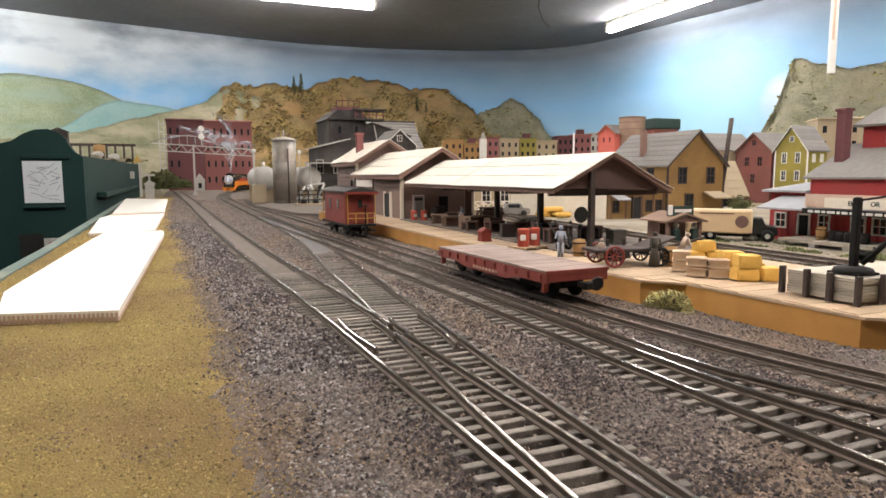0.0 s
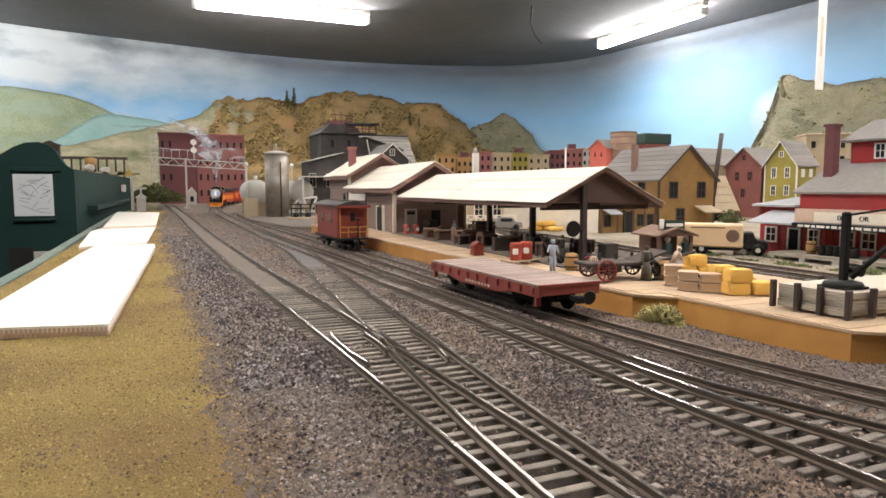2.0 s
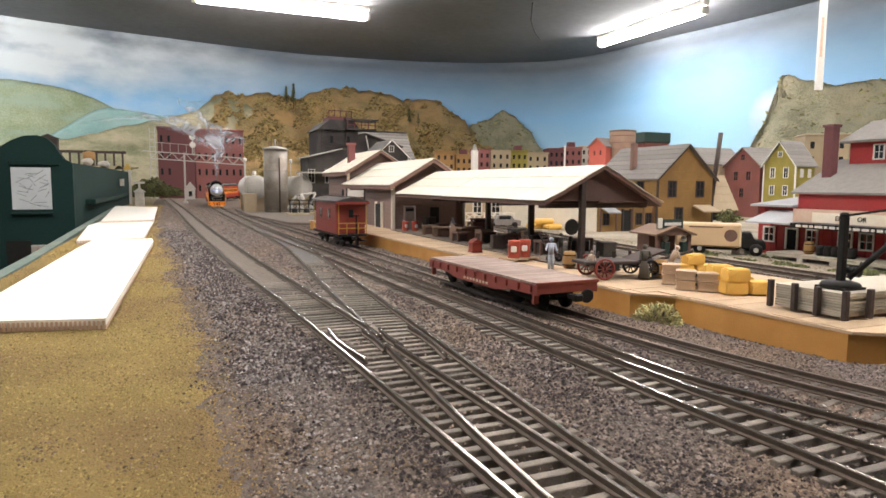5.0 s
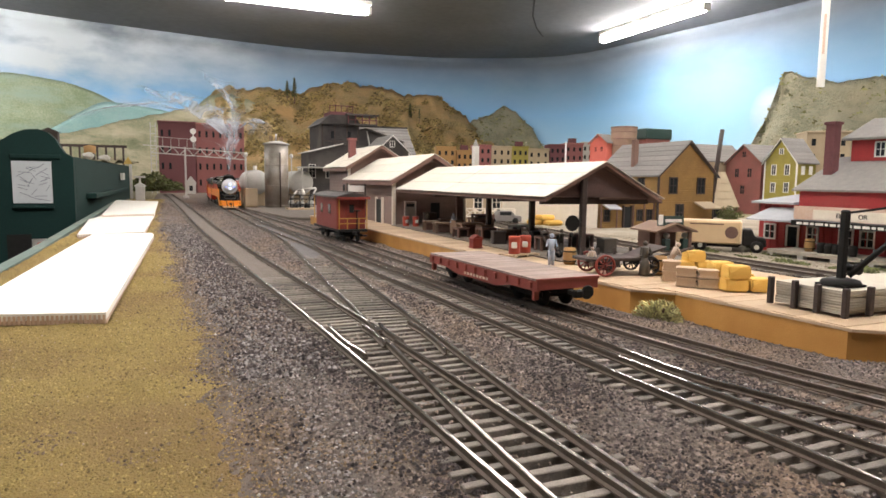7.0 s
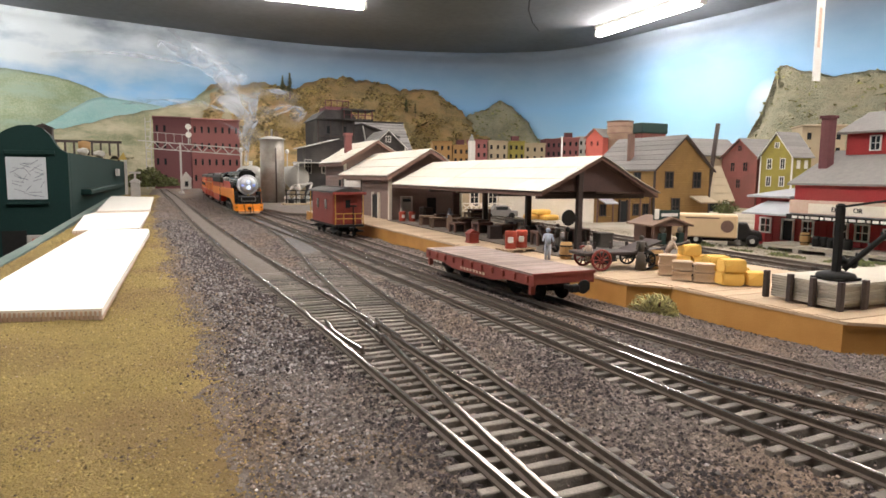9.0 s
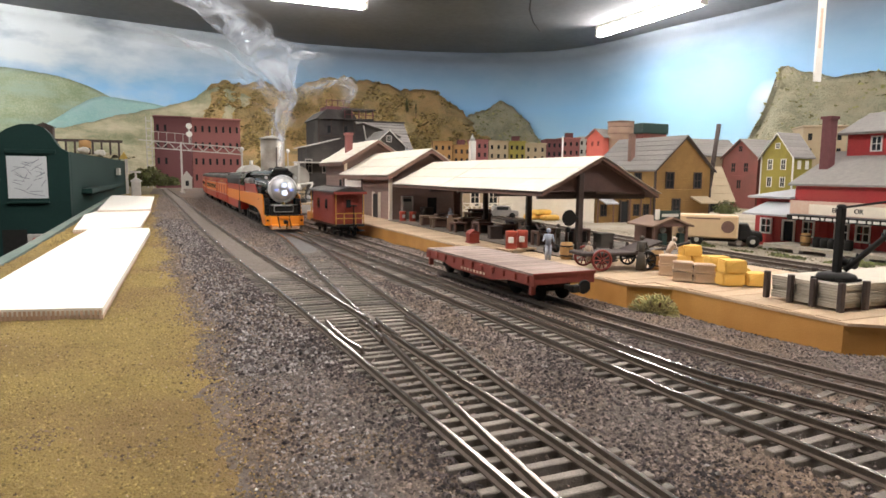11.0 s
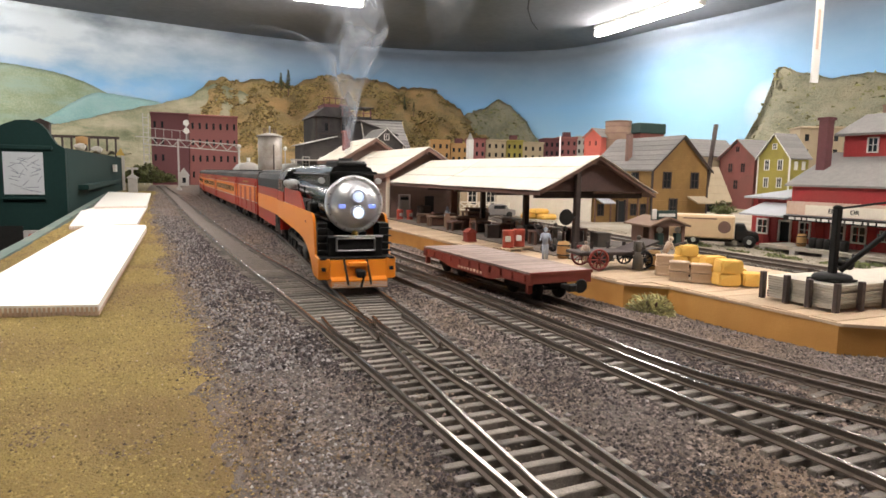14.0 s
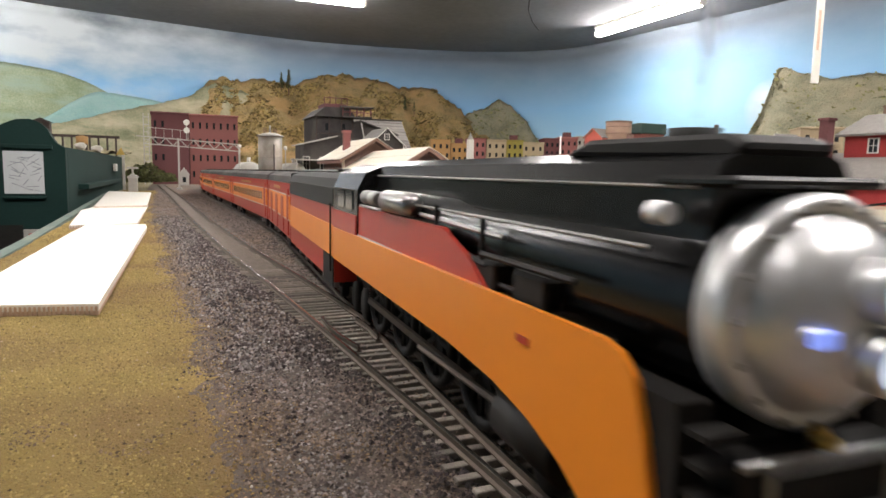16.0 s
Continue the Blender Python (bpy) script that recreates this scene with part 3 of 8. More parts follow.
# ---- the tracks; x of a rail or centre line along y ----
def rail_mesh(line, off, y0, y1, step=0.012):
    """Foot, web and head of one rail, and its bright running surface."""
    prof = [(-0.0009, -0.0018), (0.0009, -0.0018), (0.0009, -0.0015), (0.00025, -0.0013), (0.00025, -0.0006), (0.00046, -0.0005), (0.00046, -0.00008), (0.00034, 0.0), (-0.00034, 0.0), (-0.00046, -0.00008), (-0.00046, -0.0005), (-0.00025, -0.0006), (-0.00025, -0.0013), (-0.0009, -0.0015)]
    verts, faces, k = [], [], len(prof)
    n = max(2, int((y1 - y0) / step))
    for i in range(n + 1):
        y = y0 + (y1 - y0) * i / n
        x = curve_at(line, y) + (off(y) if callable(off) else off)
        verts += [(x + a, y, z) for a, z in prof]
    mats = []
    for i in range(n):
        for j in range(k):
            faces.append((i * k + j, i * k + (j + 1) % k, (i + 1) * k + (j + 1) % k, (i + 1) * k + j))
            mats.append(1 if j in (6, 7, 8) else 0)
    faces += [tuple(range(k))[::-1], tuple(n * k + j for j in range(k))]
    mats += [0, 0]
    return verts, faces, mats


def rail(line, off, y0, y1, parent, head=MAT_RAILTOP):
    v, f, mi = rail_mesh(line, off, y0, y1)
    ob = soup("rail", v, f, MAT_RAIL, parent)
    ob.data.materials.append(head)
    ob.data.polygons.foreach_set("material_index", mi)
    return ob


def track(label, line, offs, y0, y1, tie_half, shift=0.0, pitch=0.0049, own=0.55, wide=None, head=MAT_RAILTOP, sunk=0.0):
    tr = thing("railway_track", pose(0, 0, 0), label, "track", "tracks through the yard")
    for o in offs:
        rail(line, o, y0, y1, tr, head)
    rs = random.Random(len(label) * 7 + int(y1 * 100))
    verts, faces = [], []
    shared = {}
    y = y0
    cnt = 0
    while y < y1:
        slope = (curve_at(line, y + 0.005) - curve_at(line, y - 0.005)) / 0.01
        extra = wide(y) if wide else (0, 0)
        xa, xb = curve_at(line, y) + shift - tie_half + extra[0], curve_at(line, y) + shift + tie_half + extra[1]
        L = round((xb - xa) / 2, 3)
        ang = -math.atan(slope) + rs.uniform(-0.02, 0.02)
        jx = rs.uniform(-0.0006, 0.0006)
        if y < own and cnt < 90:
            if L not in shared:
                bm = box(B(), -L, L, -0.00098, 0.00098, -0.0042, -0.0018)
                bevel(bm, 0.00018)
                me = bpy.data.meshes.new("tie")
                bm.to_mesh(me)
                bm.free()
                me.materials.append(MAT_TIE)
                shared[L] = me
            ob = new("tie", shared[L])
            ob.parent = tr
            ob.location = ((xa + xb) / 2 + jx, y, rs.uniform(-0.0002, 0) - sunk)
            ob.rotation_euler = (0, 0, ang)
            cnt += 1
        else:
            c, s = math.cos(ang), math.sin(ang)
            k = len(verts)
            for z in (-0.0042 - sunk, -0.0018 - sunk):
                for a, b in ((-L, -0.00098), (L, -0.00098), (L, 0.00098), (-L, 0.00098)):
                    verts.append(((xa + xb) / 2 + jx + a * c - b * s, y + a * s + b * c, z))
            faces += [(k + 4, k + 5, k + 6, k + 7), (k, k + 1, k + 5, k + 4), (k + 1, k + 2, k + 6, k + 5), (k + 2, k + 3, k + 7, k + 6), (k + 3, k, k + 4, k + 7)]
        y += pitch * rs.uniform(0.97, 1.03)
    if faces:
        soup("tie_run", verts, faces, MAT_TIE, tr)["kind"] = "stuff"
    return tr


G2 = 0.00825


def filler(line, y0, y1, material, label, half=0.0073, top=-0.0013):
    """Dirt packed between the rails: uneven, thinning out over the ties at its near end."""
    v, f = [], []
    n, m = int((y1 - y0) / 0.0025), 8
    for i in range(n + 1):
        y = y0 + (y1 - y0) * i / n
        c = curve_at(line, y)
        for j in range(m + 1):
            o = -half + 2 * half * j / m
            w = noise.fractal(Vector(((c + o) * 160, y * 60, 4.0)), 0.8, 2.0, 4)
            z = top - 0.0012 * max(0.0, 1 - (y - y0) / 0.05) + 0.00035 * w
            v.append((c + o, y, z if 0 < j < m else -0.0032))
    for i in range(n):
        for j in range(m):
            k = i * (m + 1) + j
            f.append((k, k + 1, k + m + 2, k + m + 1))
    tagged(soup("track_filler", v, f, material), label, "filler", kind="structure")


def tracks():
    # main line with the turnout: past the frog its ties carry both routes
    tr = track("standard gauge main track of the turnout, weathered ties", LINE_A, (-G2,), -0.1, 2.15, 0.0130, own=0.5,
               wide=lambda y: (0, max(0.0, min(curve_at(LINE_T, y) - curve_at(LINE_A, y), 0.0165)) if y < 0.200 else 0.0))
    rail(LINE_A, G2, -0.1, 0.181, tr)
    rail(LINE_A, G2, 0.193, 2.15, tr)
    tr = thing("railway_track", pose(0, 0, 0), "crossover track with bright worn rails and dark ties", "track", "tracks through the yard")
    rail(LINE_T, -G2, -0.05, 0.181, tr)
    rail(LINE_T, -G2, 0.193, 0.72, tr)
    rail(LINE_T, G2, -0.05, 0.72, tr)
    # guard rails beside the running rails, flared wing rails beside the frog
    rail(LINE_A, lambda y: -G2 + 0.0021 + 0.0012 * max(0.0, abs(y - 0.187) - 0.012) / 0.008, 0.168, 0.207, tr)
    rail(LINE_T, lambda y: G2 - 0.0021 - 0.0012 * max(0.0, abs(y - 0.183) - 0.012) / 0.008, 0.164, 0.203, tr)
    rail(LINE_A, lambda y: G2 + 0.0013 + 0.0011 * max(0.0, y - 0.193) / 0.008, 0.178, 0.203, tr)
    rail(LINE_T, lambda y: -G2 - 0.0013 - 0.0011 * max(0.0, y - 0.193) / 0.008, 0.178, 0.203, tr)
    verts, faces = [], []
    y = 0.201
    rs = random.Random(77)
    while y < 0.70:
        x = curve_at(LINE_T, y)
        k = len(verts)
        sl = (curve_at(LINE_T, y + 0.01) - curve_at(LINE_T, y - 0.01)) / 0.02
        left = 0.013 if y > 0.235 else 0.0055
        if y < 0.45:
            bm = box(B(), -left, 0.013, -0.00098, 0.00098, -0.0042, -0.0018)
            t = part("tie", bm, MAT_TIE, tr)
            t.location, t.rotation_euler = (x + rs.uniform(-0.0005, 0.0005), y, rs.uniform(-0.0002, 0)), (0, 0, -math.atan(sl) + rs.uniform(-0.02, 0.02))
        else:
            for z in (-0.0042, -0.00185):
                for a, b in ((-0.013, -0.00098), (0.013, -0.00098), (0.013, 0.00098), (-0.013, 0.00098)):
                    verts.append((x + a, y + b - a * sl, z))
            faces += [(k + 4, k + 5, k + 6, k + 7), (k, k + 1, k + 5, k + 4), (k + 1, k + 2, k + 6, k + 5), (k + 3, k, k + 4, k + 7)]
        y += 0.0049
    soup("tie_run", verts, faces, MAT_TIE, tr)["kind"] = "stuff"
    # three rails that part towards the near end
    track("dual gauge track with three rails", LINE_B, (-G2, lambda y: -G2 + 0.0105 + 0.10 * max(0.0, 0.112 - y), lambda y: G2 + 0.26 * max(0.0, 0.120 - y)), -0.1, 0.80, 0.0132, own=0.45,
          wide=lambda y: (0, 0.26 * max(0.0, 0.120 - y)))
    track("main track far down the yard", LINE_T, (-G2, G2), 0.70, 2.05, 0.0150, own=0.0)
    track("narrow gauge siding along the platform", LINE_C, (-0.00525, 0.00525), -0.1, 1.1, 0.0098, own=0.4, pitch=0.0048, head=MAT_DULLTOP, sunk=0.0007)
    track("street track sunk in the dusty road", LINE_D, (-G2, G2), -0.1, 0.95, 0.0150, own=0.0, head=MAT_DULLTOP)
    filler(LINE_A, 0.305, 2.1, MAT_FILL, "packed tan dirt between the rails")
    filler(LINE_T, 0.375, 0.70, MAT_FILLB, "packed grey dirt between the crossover rails", top=-0.0016)


# ---- the depot and its platform ----
PZ = 0.007


def platform():
    pl = thing("depot_platform", pose(0, 0, 0), "ochre painted wooden depot platform with pale deck", "platform")
    edge = [(0.176, 0.122), (0.172, 0.186), (0.161, 0.198), (0.160, 0.225), (0.148, 0.55), (0.143, 0.72), (0.262, 0.72), (0.262, 0.285), (0.250, 0.275), (0.250, 0.10), (0.188, 0.113)]
    part("side_wall", prism(B(), edge, "z", -0.0055, PZ - 0.0010), MAT_OCHRE, pl)
    c = Vector((0.21, 0.35))
    rim = [tuple(Vector(p) + (Vector(p) - c).normalized() * 0.0012) for p in edge]
    part("deck_rim", prism(B(), rim, "z", PZ - 0.0010, PZ - 0.0001), MAT_DECK, pl, "pale worn deck edge")
    # deck planks across the platform
    y = 0.123
    rs = random.Random(4)
    cuts = [(0.113, 0.188), (0.122, 0.176), (0.186, 0.172), (0.198, 0.161), (0.225, 0.160), (0.55, 0.148), (0.72, 0.143)]
    shared = {}
    while y < 0.715:
        x0 = max(np.interp(yy, [a for a, b in cuts], [b for a, b in cuts]) for yy in (y, y + 0.008)) + 0.0004
        xe = 0.2495 if y < 0.276 else 0.2615
        L = round(xe - x0, 3)
        if L not in shared:
            bm = box(B(), -L, 0, 0.00012, 0.00788, -0.0006, 0.0)
            me = bpy.data.meshes.new("plank")
            bm.to_mesh(me)
            bm.free()
            me.materials.append(MAT_DECK)
            shared[L] = me
        ob = new("plank", shared[L])
        ob.parent = pl
        ob.location = (xe, y, PZ + rs.uniform(0.0001, 0.0003))
        y += 0.008


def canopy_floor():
    """Dark boards laid on the deck under the canopy."""
    fl = thing("canopy_floor", pose(0, 0, PZ), "dark floorboards under the depot canopy", "floorboards")
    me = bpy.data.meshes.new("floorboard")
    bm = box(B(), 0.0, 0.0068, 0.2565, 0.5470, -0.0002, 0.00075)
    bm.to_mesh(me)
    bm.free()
    me.materials.append(MAT_DARKFLOOR)
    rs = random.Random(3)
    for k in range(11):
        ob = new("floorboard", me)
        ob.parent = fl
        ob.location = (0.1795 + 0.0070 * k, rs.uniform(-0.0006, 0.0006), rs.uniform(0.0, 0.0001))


def gable_roof(parent, xl, zl, xr, zr, xm, zm, y0, y1, thick=0.0018, sheets=8, trim=MAT_BROWN):
    part("roof_frame", prism(B(), [(xl, zl - thick), (xl, zl), (xm, zm), (xr, zr), (xr, zr - thick), (xm, zm - thick)], "y", y0, y1), trim, parent, "brown gable trim")
    rs = random.Random(int(zm * 9999))
    w = (y1 - y0) / sheets
    for i in range(sheets):
        for x0, z0 in ((xl, zl), (xr, zr)):
            dx = xm - x0
            e = 0.0010 * (-1 if dx > 0 else 1)
            lift = rs.uniform(0.0002, 0.0006)
            # three courses of roofing paper strips up the slope
            bm = B()
            for k in range(3):
                ua, ub = k / 3, (k + 1) / 3 + (0.03 if k < 2 else 0)
                a = (x0 + dx * ua + (e if k == 0 else 0), z0 + (zm - z0) * ua + lift + 0.0004)
                b = (x0 + dx * ub, z0 + (zm - z0) * ub + lift)
                prism(bm, [a, b, (b[0], b[1] + 0.0003), (a[0], a[1] + 0.0003)], "y", y0 + w * i - 0.0006, y0 + w * (i + 1) - 0.0006)
            part("roofing_strip", bm, MAT_CREAM, parent)


def depot():
    d = thing("depot_station", pose(0, 0, 0), "taupe wooden railway depot with pale roofs and open canopy", "station")
    # open canopy
    gable_roof(d, 0.181, 0.0385, 0.258, 0.0375, 0.2185, 0.058, 0.293, 0.537, sheets=7)
    part("gable_board", prism(B(), [(0.1865, 0.0395), (0.2525, 0.0385), (0.2185, 0.0560)], "y", 0.297, 0.299), MAT_GABLE, d, "dark boarded gable end")
    part("post", bevel(box(B(), 0.2042, 0.2074, 0.2935, 0.2965, PZ, 0.0515), 0.0003), MAT_DARKWOOD, d)
    part("pilaster", box(B(), 0.2035, 0.2085, 0.4570, 0.4590, PZ, 0.0425), MAT_BROWN, d, "brown boarded pilaster")
    part("pilaster_trim", box(B(), 0.2085, 0.2105, 0.4565, 0.4585, PZ, 0.0425), MAT_CREAM, d)
    for x, y in ((0.206, 0.349), (0.206, 0.408)):
        bm = box(B(), x - 0.0016, x + 0.0016, y - 0.0016, y + 0.0016, PZ, 0.0425)
        part("post", bevel(bm, 0.0003), MAT_DARKWOOD, d)
    for y in (0.303, 0.349, 0.408, 0.458):
        part("tie_beam", box(B(), 0.184, 0.255, y - 0.0014, y + 0.0014, 0.0350, 0.0375), MAT_DARKWOOD, d)
    for x in (0.206, 0.2395):
        part("purlin", box(B(), x - 0.0016, x + 0.0016, 0.300, 0.535, 0.0425, 0.0455), MAT_DARKWOOD, d)
    # middle and far sections
    for y0, y1, ze, zr, xl, xr in ((0.549, 0.700, 0.0465, 0.070, 0.180, 0.254), (0.705, 0.800, 0.0605, 0.085, 0.180, 0.254)):
        xm = (xl + xr) / 2
        part("wall", prism(B(), [(xl + 0.003, PZ), (xl + 0.003, ze), (xm, zr - 0.0035), (xr - 0.003, ze), (xr - 0.003, PZ)], "y", y0, y1), MAT_TAUPE, d, "taupe clapboard walls")
        gable_roof(d, xl - 0.0035, ze - 0.0005, xr + 0.0035, ze - 0.0005, xm, zr, y0 - 0.012, y1 + 0.008, thick=0.0034, sheets=5, trim=MAT_BARGE)
        z = PZ + 0.004
        while z < ze - 0.002:
            part("clapboard", prism(B(), [(xl + 0.0027, z), (xl + 0.0032, z + 0.0035), (xl + 0.0032, z)], "y", y0, y1), MAT_TAUPE, d)
            part("clapboard", prism(B(), [(y0 - 0.0004, z), (y0 + 0.0002, z + 0.0035), (y0 + 0.0002, z)], "x", xl + 0.003, xr - 0.003), MAT_TAUPE, d)
            z += 0.0036
        for x in (xl + 0.003, xr - 0.003):
            part("corner_board", box(B(), x - 0.0016, x + 0.0012, y0 - 0.0014, y0 + 0.0014, PZ, ze - 0.001), MAT_CREAM, d)
    y = 0.549
    door = part("door", box(B(), 0.1935, 0.2025, y - 0.0016, y + 0.001, PZ, 0.0265), MAT_PALEGREY, d, "pale grey panelled door with transom")
    part("door_frame", prism(B(), [(0.1925, PZ), (0.1925, 0.0285), (0.2035, 0.0285), (0.2035, PZ), (0.2025, PZ), (0.2025, 0.0275), (0.1935, 0.0275), (0.1935, PZ)], "y", y - 0.0022, y), MAT_WHITE, door)
    part("transom", box(B(), 0.1943, 0.2017, y - 0.0019, y, 0.0235, 0.0262), MAT_GLASS, door)
    for za in (0.009, 0.0165):
        part("panel", bevel(box(B(), 0.1945, 0.2015, y - 0.0021, y, za, za + 0.0055), 0.0003), MAT_PALEGREY, door)
    part("doorway", box(B(), 0.218, 0.2265, y - 0.0012, y + 0.001, PZ, 0.027), MAT_SOOT, d, "dark open doorway")
    # side doorways and windows facing the tracks
    for ya, yb, zb in ((0.580, 0.597, 0.029), (0.640, 0.650, 0.029)):
        w = part("doorway", box(B(), 0.1812, 0.1840, ya, yb, PZ, zb), MAT_SOOT, d, "dark open doorway")
        part("jamb", box(B(), 0.1808, 0.183, ya - 0.002, ya, PZ, zb + 0.002), MAT_CREAM, w)
        part("jamb", box(B(), 0.1808, 0.183, yb, yb + 0.002, PZ, zb + 0.002), MAT_CREAM, w)
    ch = part("chimney", box(B(), 0.194, 0.2015, 0.744, 0.7515, 0.062, 0.0925), MAT_BRICK, d, "red brick chimney")
    part("chimney_cap", box(B(), 0.193, 0.2025, 0.743, 0.7525, 0.0925, 0.095), MAT_BRICK, ch)
    # round train-order board on the end post
    board = part("order_board", lathe(B(), [(0.0041, -0.0006), (0.0044, 0.0), (0.0041, 0.0006)], "y", 20, (0.1983, 0.2935, 0.0252)), MAT_SOOT, d, "black round order board")
    part("bracket", rod(B(), (0.1983, 0.2945, 0.0252), (0.2050, 0.2945, 0.0252), 0.0006), MAT_SOOT, board)
    part("lantern", lathe(B(), [(0.0007, 0.0), (0.0011, 0.0006), (0.0011, 0.0022), (0.0, 0.0030)], "z", 10, (0.1983, 0.2940, 0.0176)), MAT_SOOT, board)


def cards():
    for label, pts, z, th in (("large white foam card lying on the grass", [(-0.021, 0.243), (-0.058, 0.252), (-0.066, 0.30), (-0.060, 0.52), (-0.057, 0.585), (-0.014, 0.585), (-0.0125, 0.56)], -0.0014, 0.0028),
                              ("middle white card on the grass", [(-0.021, 0.605), (-0.069, 0.588), (-0.082, 0.80), (-0.070, 0.90), (-0.018, 0.90)], -0.0014, 0.0022),
                              ("far white card on the grass", [(-0.018, 0.86), (-0.073, 0.842), (-0.094, 1.37), (-0.020, 1.31)], 0.0009, 0.0022)):
        c = thing("card_sheet", pose(0, 0, z), label, "card", "white cards beside the track")
        part("face", prism(B(), pts, "z", 0.0004, th), MAT_CARD, c)
        cx = Vector((sum(p[0] for p in pts) / len(pts), sum(p[1] for p in pts) / len(pts)))
        part("core", prism(B(), [tuple(cx + (Vector(p) - cx) * 0.997) for p in pts], "z", -0.0012, 0.00038), MAT_CARDEDGE, c, "brown fluted core edge")
        # flutes along the cut end
        (xa, ya), (xb, yb) = pts[0], pts[1]
        for i in range(26):
            u = (i + 0.5) / 26
            x, y = xa + (xb - xa) * u, ya + (yb - ya) * u
            part("flute", box(B(), x - 0.0004, x + 0.0004, y - 0.0003, y + 0.002, -0.0010, 0.0020), MAT_CARDEDGE, c)


# ---- the train ----
def loco():
    L = thing("steam_locomotive", pose(0, 0, 0), "black streamlined steam locomotive with orange skirts and silver nose", "locomotive")
    zc = 0.0342
    bm = lathe(B(), [(0.0108, 0.012), (0.0114, 0.014), (0.0114, 0.075), (0.0122, 0.085), (0.0128, 0.15), (0.0120, 0.152)], "y", 36, (0, 0, zc))
    part("boiler", bm, MAT_BLACK, L)
    nose = part("smokebox_front", lathe(B(), [(0.0116, 0.0150), (0.0118, 0.0115), (0.0113, 0.0106), (0.0104, 0.0104), (0.0100, 0.0110), (0.0096, 0.0104), (0.0089, 0.0088), (0.0076, 0.0070), (0.0054, 0.0056), (0.0028, 0.0049), (0.0, 0.0047)], "y", 40, (0, 0, zc)), MAT_CHROME, L, "silver domed smokebox front")
    for i in range(16):
        a = 6.28318 * i / 16
        x, z = 0.0108 * math.cos(a), zc + 0.0108 * math.sin(a)
        part("bolt", rod(B(), (x, 0.0106, z), (x, 0.0098, z), 0.00035, seg=6), MAT_STEEL, nose)
    for z, name in ((zc + 0.0034, "headlight"), (zc - 0.0029, "headlight")):
        h = part(name, lathe(B(), [(0.0027, 0.008), (0.0030, 0.0034), (0.0029, 0.0024), (0.0024, 0.0023), (0.0023, 0.0032), (0.0, 0.0033)], "y", 22, (0, 0, z)), MAT_CHROME, nose)
        part("lens", lathe(B(), [(0.0021, 0.0031), (0.0016, 0.0026), (0.0, 0.0024)], "y", 18, (0, 0, z)), MAT_LAMP if z < zc else MAT_LAMPDIM, h, "lit headlight lens")
    for s in (-1, 1):
        c = part("class_light", rod(B(), (s * 0.0062, 0.0080, zc - 0.0006), (s * 0.0062, 0.0052, zc - 0.0006), 0.0009, seg=10), MAT_CHROME, nose)
        part("number_panel", bevel(box(B(), s * 0.0062 - 0.0013, s * 0.0062 + 0.0013, 0.0046, 0.0056, zc - 0.0014, zc + 0.0002), 0.0002), MAT_LAMPBLUE, c, "blue lit number panel")
    # rounded casing along the top of the boiler
    def skyline(w, top, y0, y1):
        out = [(-w, 0.0405), (-w, top - 0.0042), (-w * 0.86, top - 0.0016), (-w * 0.5, top - 0.0003), (0, top), (w * 0.5, top - 0.0003), (w * 0.86, top - 0.0016), (w, top - 0.0042), (w, 0.0405)]
        return prism(B(), out, "y", y0, y1)
    part("skyline_casing", skyline(0.0092, 0.0505, 0.0160, 0.150), MAT_BLACK, L)
    part("stack_fairing", bevel(prism(B(), [(0.0165, 0.0490), (0.0150, 0.0505), (0.0180, 0.0517), (0.044, 0.0520), (0.050, 0.0500)], "x", -0.0062, 0.0062), 0.0006), MAT_SOOT, L)
    part("smokestack", lathe(B(), [(0.0030, 0.049), (0.0032, 0.0530), (0.0024, 0.0530), (0.0022, 0.050)], "z", 16, (0, 0.030, 0)), MAT_SOOT, L)
    part("nose_shelf", bevel(box(B(), -0.0098, 0.0098, 0.0125, 0.024, 0.0462, 0.0474), 0.0004), MAT_BLACK, L)
    for s in (-1, 1):
        part("handrail", rod(B(), (s * 0.0132, 0.02, 0.0400), (s * 0.0140, 0.148, 0.0405), 0.00028, seg=6), MAT_STEEL, L)
        for y in (0.03, 0.06, 0.09, 0.12):
            part("stanchion", rod(B(), (s * 0.0120, y, 0.0395), (s * 0.0137, y, 0.0402), 0.00025, seg=5), MAT_STEEL, L)
        # orange skirt that sweeps down to the pilot
        top = [(0.186, 0.0285), (0.024, 0.0298), (0.0205, 0.0291), (0.0180, 0.0270), (0.0162, 0.0220), (0.0140, 0.0133), (0.0130, 0.0130)]
        low = [(0.0130, 0.0046), (0.0185, 0.0046), (0.0210, 0.0060), (0.0255, 0.0092), (0.0315, 0.0122), (0.0400, 0.0146), (0.0520, 0.0164), (0.072, 0.0174), (0.186, 0.0178)]
        x0, x1 = sorted((s * 0.0148, s * 0.0158))
        part("skirt", prism(B(), top + low, "x", x0, x1), MAT_ORANGE, L, "orange painted side skirt")
        part("running_board", box(B(), min(s * 0.0120, s * 0.0156), max(s * 0.0120, s * 0.0156), 0.026, 0.186, 0.0277, 0.0287), MAT_SOOT, L)
        part("red_band", prism(B(), [(0.186, 0.0286), (0.186, 0.0372), (0.078, 0.0372), (0.066, 0.0335), (0.057, 0.0286)], "x", *sorted((s * 0.0139, s * 0.0148))), MAT_TRAINRED, L, "red painted boiler jacket band")
        part("band_edge", rod(B(), (s * 0.0149, 0.057, 0.0289), (s * 0.0149, 0.186, 0.0289), 0.0003, seg=6), MAT_STEEL, L)
